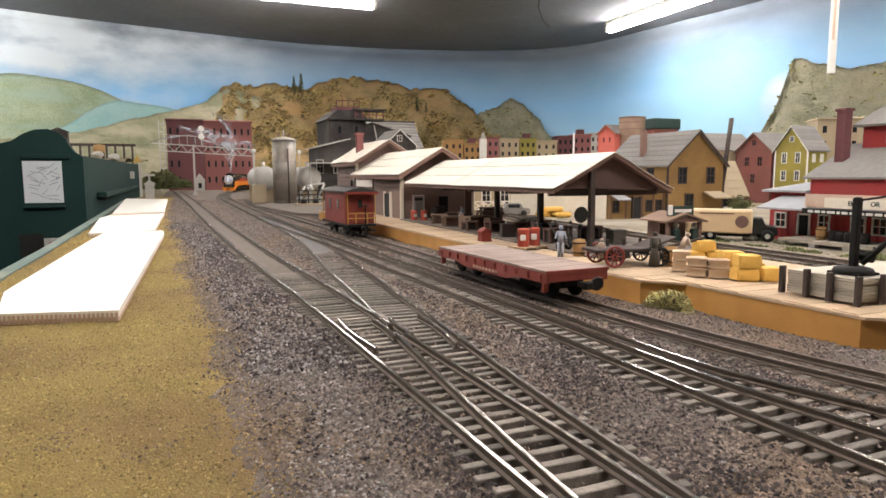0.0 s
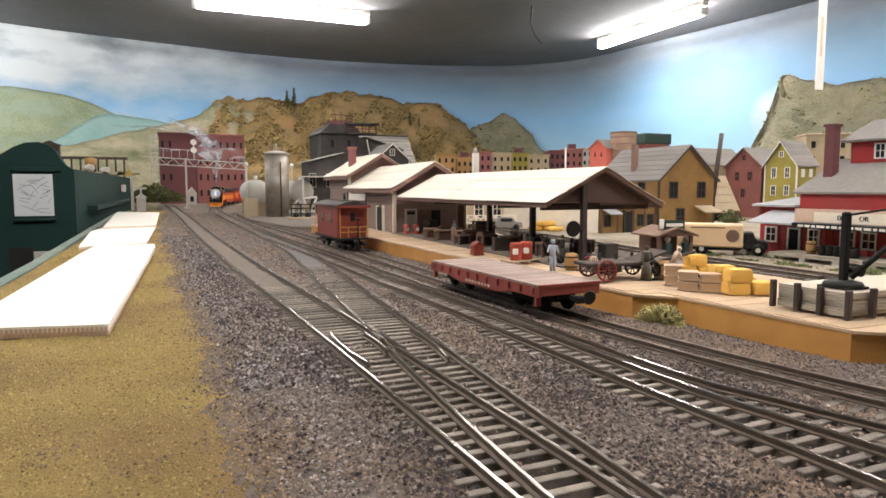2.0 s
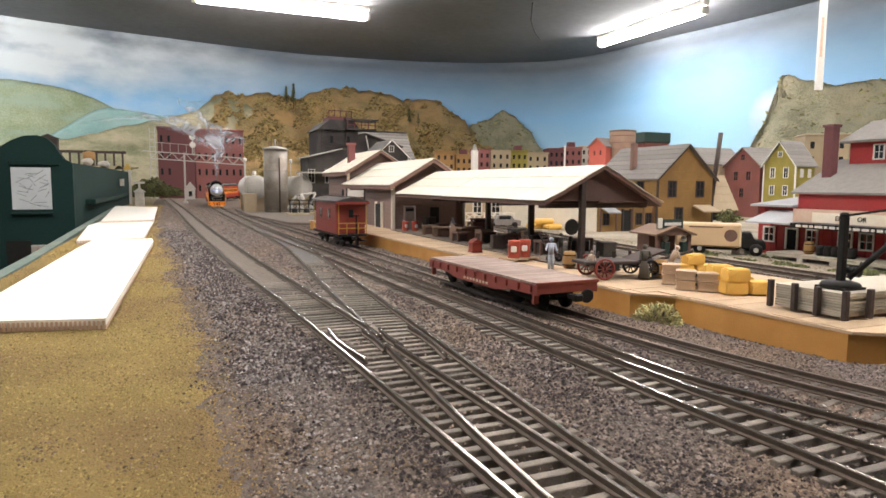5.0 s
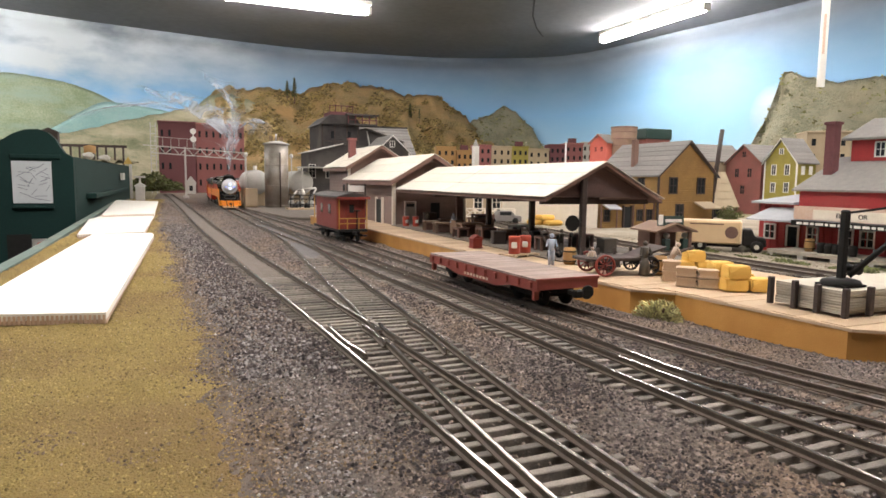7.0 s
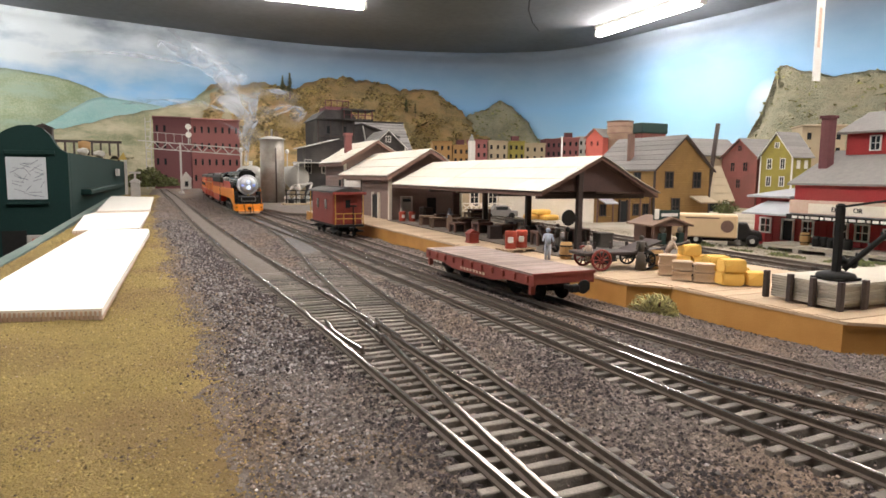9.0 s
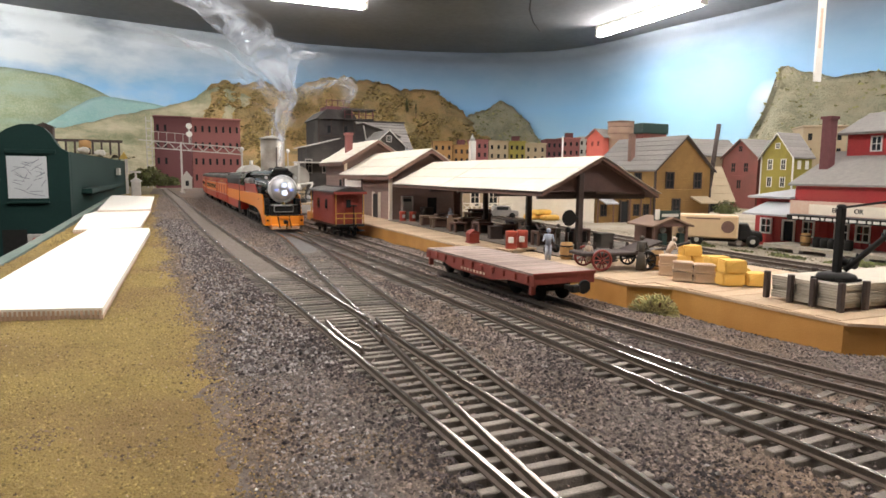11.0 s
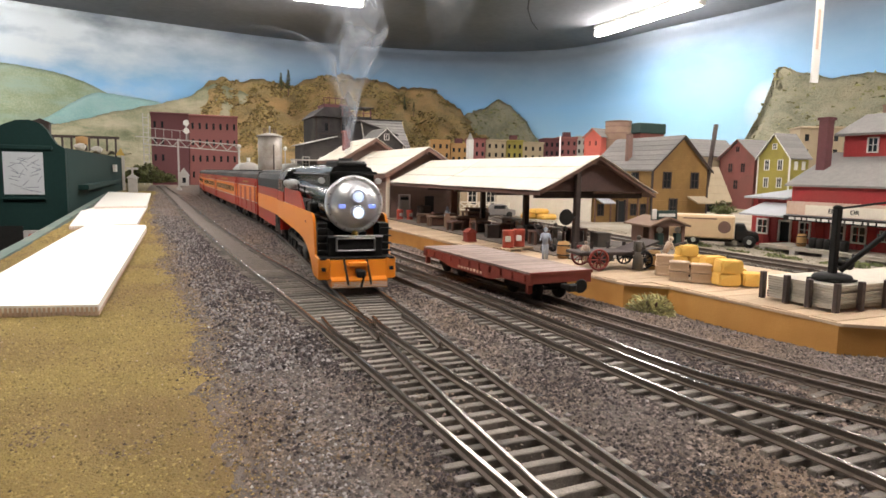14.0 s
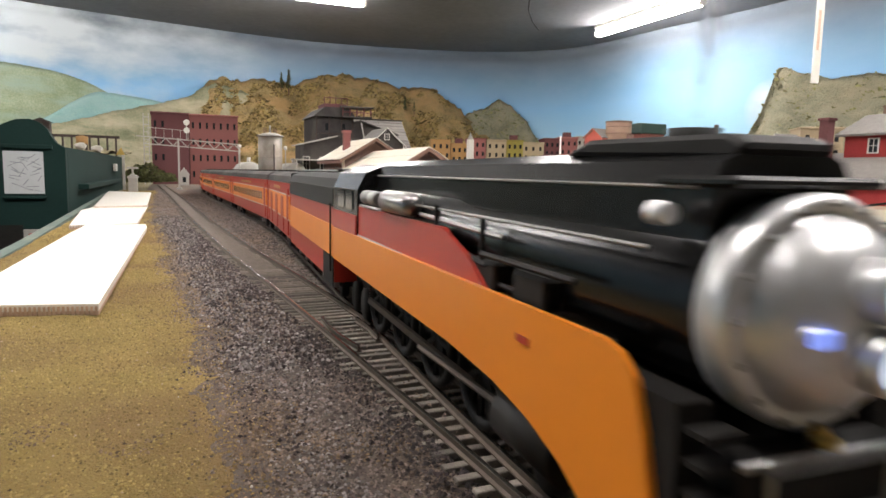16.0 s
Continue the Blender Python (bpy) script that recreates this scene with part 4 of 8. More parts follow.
        part("emblem", prism(B(), [(0.0405, 0.0245), (0.0405, 0.0255), (0.0440, 0.0255), (0.0440, 0.0245)], "x", *sorted((s * 0.0157, s * 0.01600))), MAT_TRAINRED, L)
        part("side_tank", lathe(B(), [(0.0, 0.0), (0.0022, 0.001), (0.0027, 0.003), (0.0027, 0.022), (0.0022, 0.024), (0.0, 0.025)], "y", 14, (s * 0.0140, 0.098, 0.0402)), MAT_STEEL, L)
        part("air_pump", lathe(B(), [(0.0016, 0.0), (0.0020, 0.0008), (0.0020, 0.006), (0.0014, 0.007), (0.0020, 0.008), (0.0020, 0.014), (0.0012, 0.015)], "y", 12, (s * 0.0142, 0.128, 0.0402)), MAT_STEEL, L)
        part("marker_lamp", lathe(B(), [(0.0011, 0.0), (0.0013, 0.0008), (0.0013, 0.0028), (0.0, 0.0032)], "y", 12, (s * 0.0120, 0.0185, 0.0435)), MAT_CHROME, L)
        part("pipe", rod(B(), (s * 0.0136, 0.060, 0.0325), (s * 0.0136, 0.098, 0.0355), 0.0006, seg=6), MAT_SOOT, L)
        # ladder and dark step well beside the nose
        part("step_well", box(B(), min(s * 0.0108, s * 0.0148), max(s * 0.0108, s * 0.0148), 0.0125, 0.024, 0.0128, 0.0262), MAT_SOOT, L)
        for k in range(4):
            part("step", box(B(), min(s * 0.0106, s * 0.0150), max(s * 0.0106, s * 0.0150), 0.0085, 0.011, 0.0150 + 0.003 * k, 0.0156 + 0.003 * k), MAT_SOOT, L)
        part("cylinder_block", rod(B(), (s * 0.0120, 0.034, 0.0110), (s * 0.0120, 0.052, 0.0110), 0.0042, seg=16), MAT_SOOT, L)
        part("side_rod", box(B(), min(s * 0.0108, s * 0.0118), max(s * 0.0108, s * 0.0118), 0.070, 0.150, 0.0088, 0.0104), MAT_RAIL, L)
        part("main_rod", rod(B(), (s * 0.0124, 0.050, 0.0110), (s * 0.0124, 0.098, 0.0092), 0.0007, seg=6), MAT_RAIL, L)
        for k, (ya, za, yb, zb) in enumerate(((0.040, 0.0300, 0.100, 0.0300), (0.055, 0.0375, 0.096, 0.0385), (0.062, 0.0290, 0.062, 0.0400), (0.084, 0.0330, 0.084, 0.0410), (0.125, 0.0375, 0.150, 0.0375), (0.032, 0.0345, 0.060, 0.0345))):
            part("pipe", rod(B(), (s * (0.0128 + 0.0003 * k), ya, za), (s * (0.0130 + 0.0003 * k), yb, zb), 0.0005, seg=6), MAT_STEEL if k % 3 == 1 else MAT_SOOT, L)
        for ya in (0.040, 0.056):
            part("inspection_box", bevel(box(B(), min(s * 0.0110, s * 0.0140), max(s * 0.0110, s * 0.0140), ya, ya + 0.010, 0.0288, 0.0335), 0.0006), MAT_SOOT, L)
        part("casing_seam", rod(B(), (s * 0.0094, 0.018, 0.0462), (s * 0.0094, 0.148, 0.0462), 0.00022, seg=5), MAT_STEEL, L)
    # front end
    part("front_plate", bevel(box(B(), -0.0112, 0.0112, 0.0085, 0.013, 0.0130, 0.0215), 0.0004), MAT_SOOT, L)
    part("deck", box(B(), -0.0150, 0.0150, 0.0035, 0.026, 0.0124, 0.0132), MAT_SOOT, L)
    part("deck_edge", rod(B(), (-0.0112, 0.0082, 0.0213), (0.0112, 0.0082, 0.0213), 0.00045, seg=8), MAT_STEEL, L)
    fr = B()
    for a, b in (((-0.0078, 0.0155), (0.0078, 0.0155)), ((-0.0078, 0.0205), (-0.0078, 0.0155)), ((0.0078, 0.0205), (0.0078, 0.0155)), ((-0.0078, 0.0205), (0.0078, 0.0205))):
        rod(fr, (a[0], 0.0078, a[1]), (b[0], 0.0078, b[1]), 0.0004, seg=6)
    part("lift_frame", fr, MAT_STEEL, L, "pale grey rectangular lift frame")
    part("bell", lathe(B(), [(0.0, 0.0), (0.0008, 0.0002), (0.0010, 0.0012), (0.0015, 0.0020), (0.0, 0.0021)], "y", 12, (0, 0.0078, 0.0222)), MAT_BRASS, L, "small brass lamp")
    pil = part("pilot", prism(B(), [(0.0, 0.0016), (-0.0002, 0.0046), (0.0022, 0.0058), (0.0030, 0.0124), (0.018, 0.0124), (0.018, 0.0040), (0.006, 0.0016)], "x", -0.0112, 0.0112), MAT_ORANGE, L, "orange pilot with pale sheen ribs painted on lower plate")
    # cream ribs put the reflection on the sloped lower plate into colour
    for k in range(5):
        z = 0.0020 + 0.0006 * k
        part("rib", rod(B(), (-0.0111, 0.0000, z), (0.0111, 0.0000, z), 0.00022, seg=5), MAT_CREAM, pil)
    for s in (-1, 1):
        w = part("pilot_wing", bevel(prism(B(), [(s * 0.0113, 0.0030), (s * 0.0158, 0.0045), (s * 0.0158, 0.0185), (s * 0.0113, 0.0185)], "z", 0.0044, 0.0130), 0.0003), MAT_ORANGE, pil)
        part("marker", box(B(), s * 0.0137 - 0.0008, s * 0.0137 + 0.0008, 0.0030, 0.0040, 0.0080, 0.0094), MAT_SOOT, w)
        part("stay", rod(B(), (s * 0.0046 - 0.0012, 0.0026, 0.0124), (s * 0.0046, -0.0006, 0.0028), 0.0005, seg=6), MAT_SOOT, pil)
    cp = part("coupler", bevel(box(B(), -0.0013, 0.0013, -0.0030, 0.004, 0.0068, 0.0088), 0.0004), MAT_SOOT, pil, "black knuckle coupler")
    part("knuckle", bevel(box(B(), -0.0021, 0.0017, -0.0046, -0.0024, 0.0062, 0.0092), 0.0006), MAT_SOOT, cp)
    part("air_hose", rod(B(), (0.0010, -0.0030, 0.0065), (0.0004, -0.0016, 0.0022), 0.0005, seg=6), MAT_SOOT, cp)
    part("coupler_pocket", bevel(box(B(), -0.0042, 0.0034, 0.0012, 0.004, 0.0098, 0.0116), 0.0003), MAT_ORANGE, pil)
    # cab
    cab = part("cab", prism(B(), [(-0.0152, 0.0176), (-0.0152, 0.0420), (-0.0128, 0.0468), (-0.006, 0.0495), (0.006, 0.0495), (0.0128, 0.0468), (0.0152, 0.0420), (0.0152, 0.0176)], "y", 0.150, 0.188), MAT_BLACK, L)
    for s in (-1, 1):
        part("cab_band", box(B(), min(s * 0.0152, s * 0.0156), max(s * 0.0152, s * 0.0156), 0.151, 0.187, 0.0286, 0.0345), MAT_TRAINRED, cab)
        for y in (0.156, 0.168):
            part("cab_window", box(B(), min(s * 0.0150, s * 0.0155), max(s * 0.0150, s * 0.0155), y, y + 0.010, 0.0360, 0.0415), MAT_GLASS, cab)
    part("frame", box(B(), -0.0070, 0.0070, 0.02, 0.188, 0.0085, 0.022), MAT_SOOT, L)
    wheels = []
    for i in range(4):
        y = 0.072 + 0.0255 * i
        for s in (-1, 1):
            w = part("driving_wheel", lathe(B(), [(0.0092, 0.0), (0.0108, 0.0002), (0.0112, 0.0012), (0.0104, 0.0024), (0.0092, 0.0024), (0.0088, 0.0012)], "x", 24, (0, 0, 0), True), MAT_SOOT, L)
            sp = B()
            for k in range(6):
                a = 3.14159 * k / 6
                c, d = 0.0092 * math.cos(a), 0.0092 * math.sin(a)
                rod(sp, (0.0012, -c, -d), (0.0012, c, d), 0.0007, seg=5)
            part("spokes", sp, MAT_SOOT, w)
            w.matrix_basis = pose(s * 0.0083 - 0.0012, y, 0.0112)
            wheels.append((w, s * 0.0083 - 0.0012, y, 0.0112))
    for y in (0.026, 0.046, 0.166, 0.180):
        for s in (-1, 1):
            part("truck_wheel", lathe(B(), [(0.0, -0.001), (0.0050, -0.001), (0.0052, 0.0008), (0.0, 0.001)], "x", 18, (s * 0.0083, y, 0.0052)), MAT_SOOT, L)
    return L, wheels


def bogie(parent, y, half=0.012, zr=0.0050):
    b = part("bogie_frame", bevel(box(B(), -0.0105, 0.0105, y - half - 0.003, y + half + 0.003, 0.0045, 0.0082), 0.0006), MAT_SOOT, parent)
    for dy in (-half + 0.001, half - 0.001):
        part("axle_set", lathe(B(), [(0.0, -0.0092), (zr, -0.0092), (zr, -0.0072), (0.0012, -0.0070), (0.0012, 0.0070), (zr, 0.0072), (zr, 0.0092), (0.0, 0.0092)], "x", 18, (0, y + dy, zr)), MAT_SOOT, b)
        for s in (-1, 1):
            part("journal_box", box(B(), s * 0.0112 - 0.0010, s * 0.0112 + 0.0010, y + dy - 0.0016, y + dy + 0.0016, 0.0040, 0.0072), MAT_STEEL, b)


def shell(w, z0, z1, roof, y0, y1):
    """A carriage body of one section with a rounded roof edge."""
    return prism(B(), [(-w, z0), (-w, z1), (w, z1), (w, z0)], "y", y0, y1), prism(B(), [(-w, z1 + 0.0001), (-w * 0.93, z1 + (roof - z1) * 0.6), (-w * 0.62, z1 + (roof - z1) * 0.93), (0, roof), (w * 0.62, z1 + (roof - z1) * 0.93), (w * 0.93, z1 + (roof - z1) * 0.6), (w, z1 + 0.0001)], "y", y0, y1)


def tender():
    t = thing("locomotive_tender", pose(0, 0, 0), "streamlined tender in red and orange with black deck", "tender")
    n = 0.140
    body, roof = shell(0.0150, 0.0085, 0.0415, 0.0470, 0.0, n)
    part("body", body, MAT_TRAINRED, t)
    part("deck", roof, MAT_SOOT, t, "sooty black tender deck")
    for s in (-1, 1):
        a, b = sorted((s * 0.0150, s * 0.0154))
        part("orange_band", box(B(), a, b, 0.0004, n - 0.0004, 0.0176, 0.0285), MAT_ORANGE, t)
        part("black_band", box(B(), a, b, 0.0004, n - 0.0004, 0.0350, 0.0416), MAT_SOOT, t)
        part("skirt_notch", box(B(), a, b, 0.0004, 0.022, 0.0070, 0.0174), MAT_SOOT, t)
        part("grab_rail", rod(B(), (s * 0.0157, 0.004, 0.012), (s * 0.0157, 0.004, 0.036), 0.0003, seg=6), MAT_SOOT, t)
        part("deck_rail", rod(B(), (s * 0.0120, 0.01, 0.0475), (s * 0.0120, n - 0.01, 0.0475), 0.0004, seg=6), MAT_STEEL, t)
    for y in (0.03, 0.07, 0.11):
        part("hatch", bevel(box(B(), -0.005, 0.005, y - 0.007, y + 0.007, 0.0460, 0.0484), 0.0005), MAT_SOOT, t)
    part("diaphragm", bevel(box(B(), -0.0145, 0.0145, n, n + 0.002, 0.010, 0.0462), 0.0008), MAT_SOOT, t)
    bogie(t, 0.030, 0.014)
    bogie(t, n - 0.030, 0.014)
    return t


def coach(n, windows, label):
    c = thing("passenger_car", pose(0, 0, 0), label, "railway carriage", "carriages behind the locomotive")
    body, roof = shell(0.0153, 0.0095, 0.0400, 0.0468, 0.0, n)
    part("body", body, MAT_TRAINRED, c)
    rf = part("roof", roof, MAT_DARKGREY, c, "dark grey rounded roof")
    for s in (-1, 1):
        a, b = sorted((s * 0.0153, s * 0.0157))
        part("orange_band", box(B(), a, b, 0.0004, n - 0.0004, 0.0200, 0.0330), MAT_ORANGE, c)
        for z in (0.0196, 0.0334):
            part("stripe", box(B(), min(s * 0.0153, s * 0.0158), max(s * 0.0153, s * 0.0158), 0.0004, n - 0.0004, z - 0.0003, z + 0.0003), MAT_CHROME, c)
        k = int((n - 0.04) / 0.0125)
        for i in range(k if windows else 3):
            y = 0.022 + (n - 0.04) * (i + 0.5) / (k if windows else 3)
            w = 0.0040 if windows else 0.0075
            part("window", bevel(box(B(), min(s * 0.0155, s * 0.0159), max(s * 0.0155, s * 0.0159), y - w, y + w, 0.0238, 0.0300) if windows else box(B(), min(s * 0.0155, s * 0.0159), max(s * 0.0155, s * 0.0159), y - w, y + w, 0.0110, 0.0320), 0.0002), MAT_GLASS if windows else MAT_TRAINRED, c)
        for y in (0.010, n - 0.010):
            part("door", box(B(), min(s * 0.0154, s * 0.0160), max(s * 0.0154, s * 0.0160), y - 0.004, y + 0.004, 0.0110, 0.0370), MAT_TRAINRED, c)
            part("step_box", box(B(), s * 0.0135 - 0.0012, s * 0.0135 + 0.0012, y - 0.004, y + 0.004, 0.0045, 0.0095), MAT_SOOT, c)
        part("lettering", box(B(), min(s * 0.0153, s * 0.0156), max(s * 0.0153, s * 0.0156), n * 0.36, n * 0.64, 0.0358, 0.0376), MAT_BRASS, c)
    for y in (-0.001, n):
        part("diaphragm", bevel(box(B(), -0.0125, 0.0125, y - 0.0008, y + 0.0018, 0.010, 0.0440), 0.0006), MAT_SOOT, c)
    for i in range(6):
        y = n * (i + 0.5) / 6
        part("roof_vent", bevel(box(B(), -0.003, 0.003, y - 0.004, y + 0.004, 0.0462, 0.0480), 0.0004), MAT_SOOT, rf)
    part("underframe", box(B(), -0.010, 0.010, 0.05, n - 0.05, 0.0060, 0.0096), MAT_SOOT, c)
    bogie(c, 0.034, 0.014)
    bogie(c, n - 0.034, 0.014)
    return c


# the train's way: along the crossover from the curve behind the depot
WAY = [(curve_at(LINE_T, -0.5 + 0.02 * i), -0.5 + 0.02 * i) for i in range(123)]
ARC = [(0.149, 1.975), (0.176, 2.045), (0.214, 2.105), (0.262, 2.155), (0.320, 2.190), (0.40, 2.215), (0.55, 2.235), (0.8, 2.235), (1.1, 2.19), (1.4, 2.08), (1.6, 1.9), (1.75, 1.7), (1.8, 1.4), (1.8, 1.0), (1.8, 0.4), (1.8, -0.6)]
WAY = [p for p in WAY if p[1] < 1.93] + ARC
LENGTHS = [0.0]
for p, q in zip(WAY, WAY[1:]):
    LENGTHS.append(LENGTHS[-1] + math.hypot(q[0] - p[0], q[1] - p[1]))
FRONT = [(0.0, 1.90), (1.0, 1.79), (2.0, 1.68), (3.0, 1.565), (4.0, 1.445), (5.2, 1.295), (6.5, 1.125), (7.0, 1.050), (8.0, 0.915), (9.0, 0.775), (10.0, 0.655), (11.3, 0.508), (12.0, 0.437), (12.5, 0.388), (13.0, 0.344), (13.5, 0.297), (14.0, 0.247), (14.5, 0.194), (15.0, 0.141), (15.5, 0.089), (16.0, 0.0313)]


def spot(s):
    return Vector((float(np.interp(s, LENGTHS, [p[0] for p in WAY])), float(np.interp(s, LENGTHS, [p[1] for p in WAY]))))


def front_s(t):
    y = curve_at(FRONT, t)
    for i in range(len(WAY) - 1):
        if WAY[i][1] <= y <= WAY[i + 1][1]:
            return LENGTHS[i] + (LENGTHS[i + 1] - LENGTHS[i]) * (y - WAY[i][1]) / (WAY[i + 1][1] - WAY[i][1])
    return 0.0


def ride(s, a, b):
    """Pose of a vehicle whose nose is at way length s, riding on bogies a and b behind it."""
    p, q = spot(s + a), spot(s + b)
    d = (q - p).normalized()
    o = p - d * a
    return pose(o.x, o.y, 0, 0, 0, -math.degrees(math.atan2(d.x, d.y)))


def smoke_material():
    m = bpy.data.materials.new("thin_smoke")
    m.use_nodes = True
    n, l = m.node_tree.nodes, m.node_tree.links
    n.remove(n["Principled BSDF"])
    out = n["Material Output"]
    tr = n.new("ShaderNodeBsdfTransparent")
    df = n.new("ShaderNodeBsdfTranslucent")
    d2 = n.new("ShaderNodeBsdfDiffuse")
    for d in (df, d2):
        d.inputs[0].default_value = (0.70, 0.75, 0.82, 1)
    both = n.new("ShaderNodeMixShader")
    l.new(df.outputs[0], both.inputs[1])
    l.new(d2.outputs[0], both.inputs[2])
    tc = n.new("ShaderNodeTexCoord")
    nz = n.new("ShaderNodeTexNoise")
    nz.inputs["Scale"].default_value = 27
    nz.inputs["Detail"].default_value = 5
    nz.inputs["Distortion"].default_value = 1.5
    l.new(tc.outputs["Object"], nz.inputs["Vector"])
    r = n.new("ShaderNodeMapRange")
    r.inputs[1].default_value, r.inputs[2].default_value = 0.34, 0.82
    l.new(nz.outputs[0], r.inputs[0])
    at = n.new("ShaderNodeAttribute")
    at.attribute_name = "veil"
    mul = n.new("ShaderNodeMath")
    mul.operation = "MULTIPLY"
    mul.use_clamp = True
    l.new(r.outputs[0], mul.inputs[0])
    l.new(at.outputs["Fac"], mul.inputs[1])
    mix = n.new("ShaderNodeMixShader")
    l.new(mul.outputs[0], mix.inputs[0])
    l.new(tr.outputs[0], mix.inputs[1])
    l.new(both.outputs[0], mix.inputs[2])
    l.new(mix.outputs[0], out.inputs[0])
    return m


def wisp(parent, path, widths, dens, seed, material, turn):
    """One curled veil of smoke along a rising path."""
    nu, nv = 40, 16
    verts, faces, den = [], [], []
    for i in range(nu + 1):
        u = i / nu
        c = [curve_at([(k / (len(path) - 1), p[j]) for k, p in enumerate(path)], u) for j in range(3)]
        w = curve_at(widths, u)
        for k in range(nv + 1):
            v = 2 * k / nv - 1
            a = turn + 1.3 * v + 1.2 * u
            nn = noise.noise_vector(Vector((u * 4 + seed, v * 1.2, seed))) * w * 0.55
            verts.append((c[0] + w * math.sin(a) * 0.9 + nn.x, c[1] + w * (math.cos(a) - 0.7) * 0.5 + nn.y * 0.6, c[2] + nn.z * 0.6 * u))
            den.append(max(0.0, 1 - v * v) ** 1.2 * curve_at(dens, u))
    m = nv + 1
    for i in range(nu):
        for k in range(nv):
            faces.append((i * m + k, i * m + k + 1, (i + 1) * m + k + 1, (i + 1) * m + k))
    ob = soup("wisp", verts, faces, material, parent)
    at = ob.data.attributes.new("veil", "FLOAT", "POINT")
    at.data.foreach_set("value", den)
    ob.data.polygons.foreach_set("use_smooth", [True] * len(faces))
    return ob


def plume():
    m = smoke_material()
    p = thing("smoke_plume", pose(0, 0, 0), "thin white smoke drifting from the locomotive stack", "smoke")
    ws = []
    for k, (path, wid, den, turn) in enumerate((
            ([(0, 0, 0), (0.001, 0, 0.02), (-0.001, 0.002, 0.045), (-0.004, 0.01, 0.075), (-0.012, 0.02, 0.10)], [(0, 0.0018), (0.2, 0.0042), (0.45, 0.012), (1, 0.028)], [(0, 0.5), (0.15, 0.8), (0.7, 0.95), (1, 0)], 0.0),
            ([(0, 0.001, 0.004), (0.002, 0.002, 0.03), (0.003, 0.004, 0.055), (-0.002, 0.012, 0.08), (-0.004, 0.02, 0.11)], [(0, 0.0015), (0.25, 0.006), (0.5, 0.014), (1, 0.03)], [(0, 0.3), (0.4, 0.9), (0.75, 0.6), (1, 0)], 1.4),
            ([(0, 0, 0.016), (-0.006, 0.004, 0.030), (-0.015, 0.008, 0.042), (-0.028, 0.012, 0.050), (-0.046, 0.02, 0.052)], [(0, 0.003), (0.5, 0.011), (1, 0.016)], [(0, 0), (0.35, 0.8), (1, 0)], 0.9),
            ([(0, 0, 0.022), (0.006, 0.004, 0.034), (0.014, 0.008, 0.044), (0.022, 0.012, 0.048), (0.030, 0.018, 0.044)], [(0, 0.003), (0.5, 0.009), (1, 0.012)], [(0, 0), (0.35, 0.7), (1, 0)], 2.7),
            ([(-0.001, 0.002, 0.05), (-0.010, 0.01, 0.065), (-0.022, 0.02, 0.075), (-0.036, 0.03, 0.08), (-0.055, 0.04, 0.085)], [(0, 0.009), (0.5, 0.022), (1, 0.03)], [(0, 0), (0.3, 1.0), (0.7, 0.7), (1, 0)], 0.5),
            ([(0.002, 0.002, 0.055), (0.010, 0.01, 0.068), (0.018, 0.02, 0.072), (0.026, 0.028, 0.066), (0.030, 0.035, 0.055)], [(0, 0.006), (0.5, 0.014), (1, 0.010)], [(0, 0), (0.4, 0.8), (1, 0)], 2.2),
            ([(-0.01, 0.01, 0.06), (-0.02, 0.02, 0.09), (-0.035, 0.03, 0.115), (-0.06, 0.04, 0.13), (-0.09, 0.05, 0.135)], [(0, 0.012), (0.5, 0.036), (1, 0.05)], [(0, 0), (0.4, 1.3), (1, 0)], 3.3),
            ([(0.0, 0.01, 0.075), (0.006, 0.02, 0.10), (0.004, 0.03, 0.125), (-0.01, 0.04, 0.145), (-0.03, 0.05, 0.16)], [(0, 0.010), (0.5, 0.03), (1, 0.045)], [(0, 0), (0.4, 1.3), (1, 0)], 4.4),
            # the head of the plume rolls outwards, older haze trails off
            ([(0.0, 0.0, 0.050), (-0.012, 0.004, 0.066), (-0.020, 0.010, 0.084), (-0.012, 0.014, 0.100), (0.004, 0.016, 0.104)], [(0, 0.010), (0.5, 0.026), (1, 0.020)], [(0, 0), (0.3, 1.3), (0.8, 0.9), (1, 0)], 1.9),
            ([(0.004, 0.002, 0.052), (0.020, 0.006, 0.070), (0.036, 0.010, 0.080), (0.046, 0.014, 0.072), (0.046, 0.018, 0.054)], [(0, 0.008), (0.5, 0.020), (1, 0.012)], [(0, 0), (0.35, 1.1), (0.8, 0.8), (1, 0)], 0.3),
            ([(0.012, 0.006, 0.080), (0.030, 0.010, 0.092), (0.044, 0.014, 0.090), (0.054, 0.018, 0.078), (0.056, 0.022, 0.060)], [(0, 0.010), (0.5, 0.018), (1, 0.010)], [(0, 0), (0.4, 0.9), (1, 0)], 2.9),
            ([(-0.010, 0.02, 0.070), (-0.040, 0.03, 0.080), (-0.075, 0.04, 0.092), (-0.115, 0.05, 0.098), (-0.160, 0.06, 0.100)], [(0, 0.012), (0.5, 0.030), (1, 0.040)], [(0, 0), (0.3, 1.0), (0.7, 0.7), (1, 0)], 0.8),
            ([(-0.030, 0.03, 0.105), (-0.070, 0.04, 0.118), (-0.110, 0.05, 0.122), (-0.150, 0.06, 0.118), (-0.200, 0.07, 0.112)], [(0, 0.020), (0.5, 0.045), (1, 0.050)], [(0, 0), (0.3, 0.8), (0.7, 0.6), (1, 0)], 2.4))):
        ws.append(wisp(p, path, wid, den, 3.7 * k + 1, m, turn))
    return p, ws


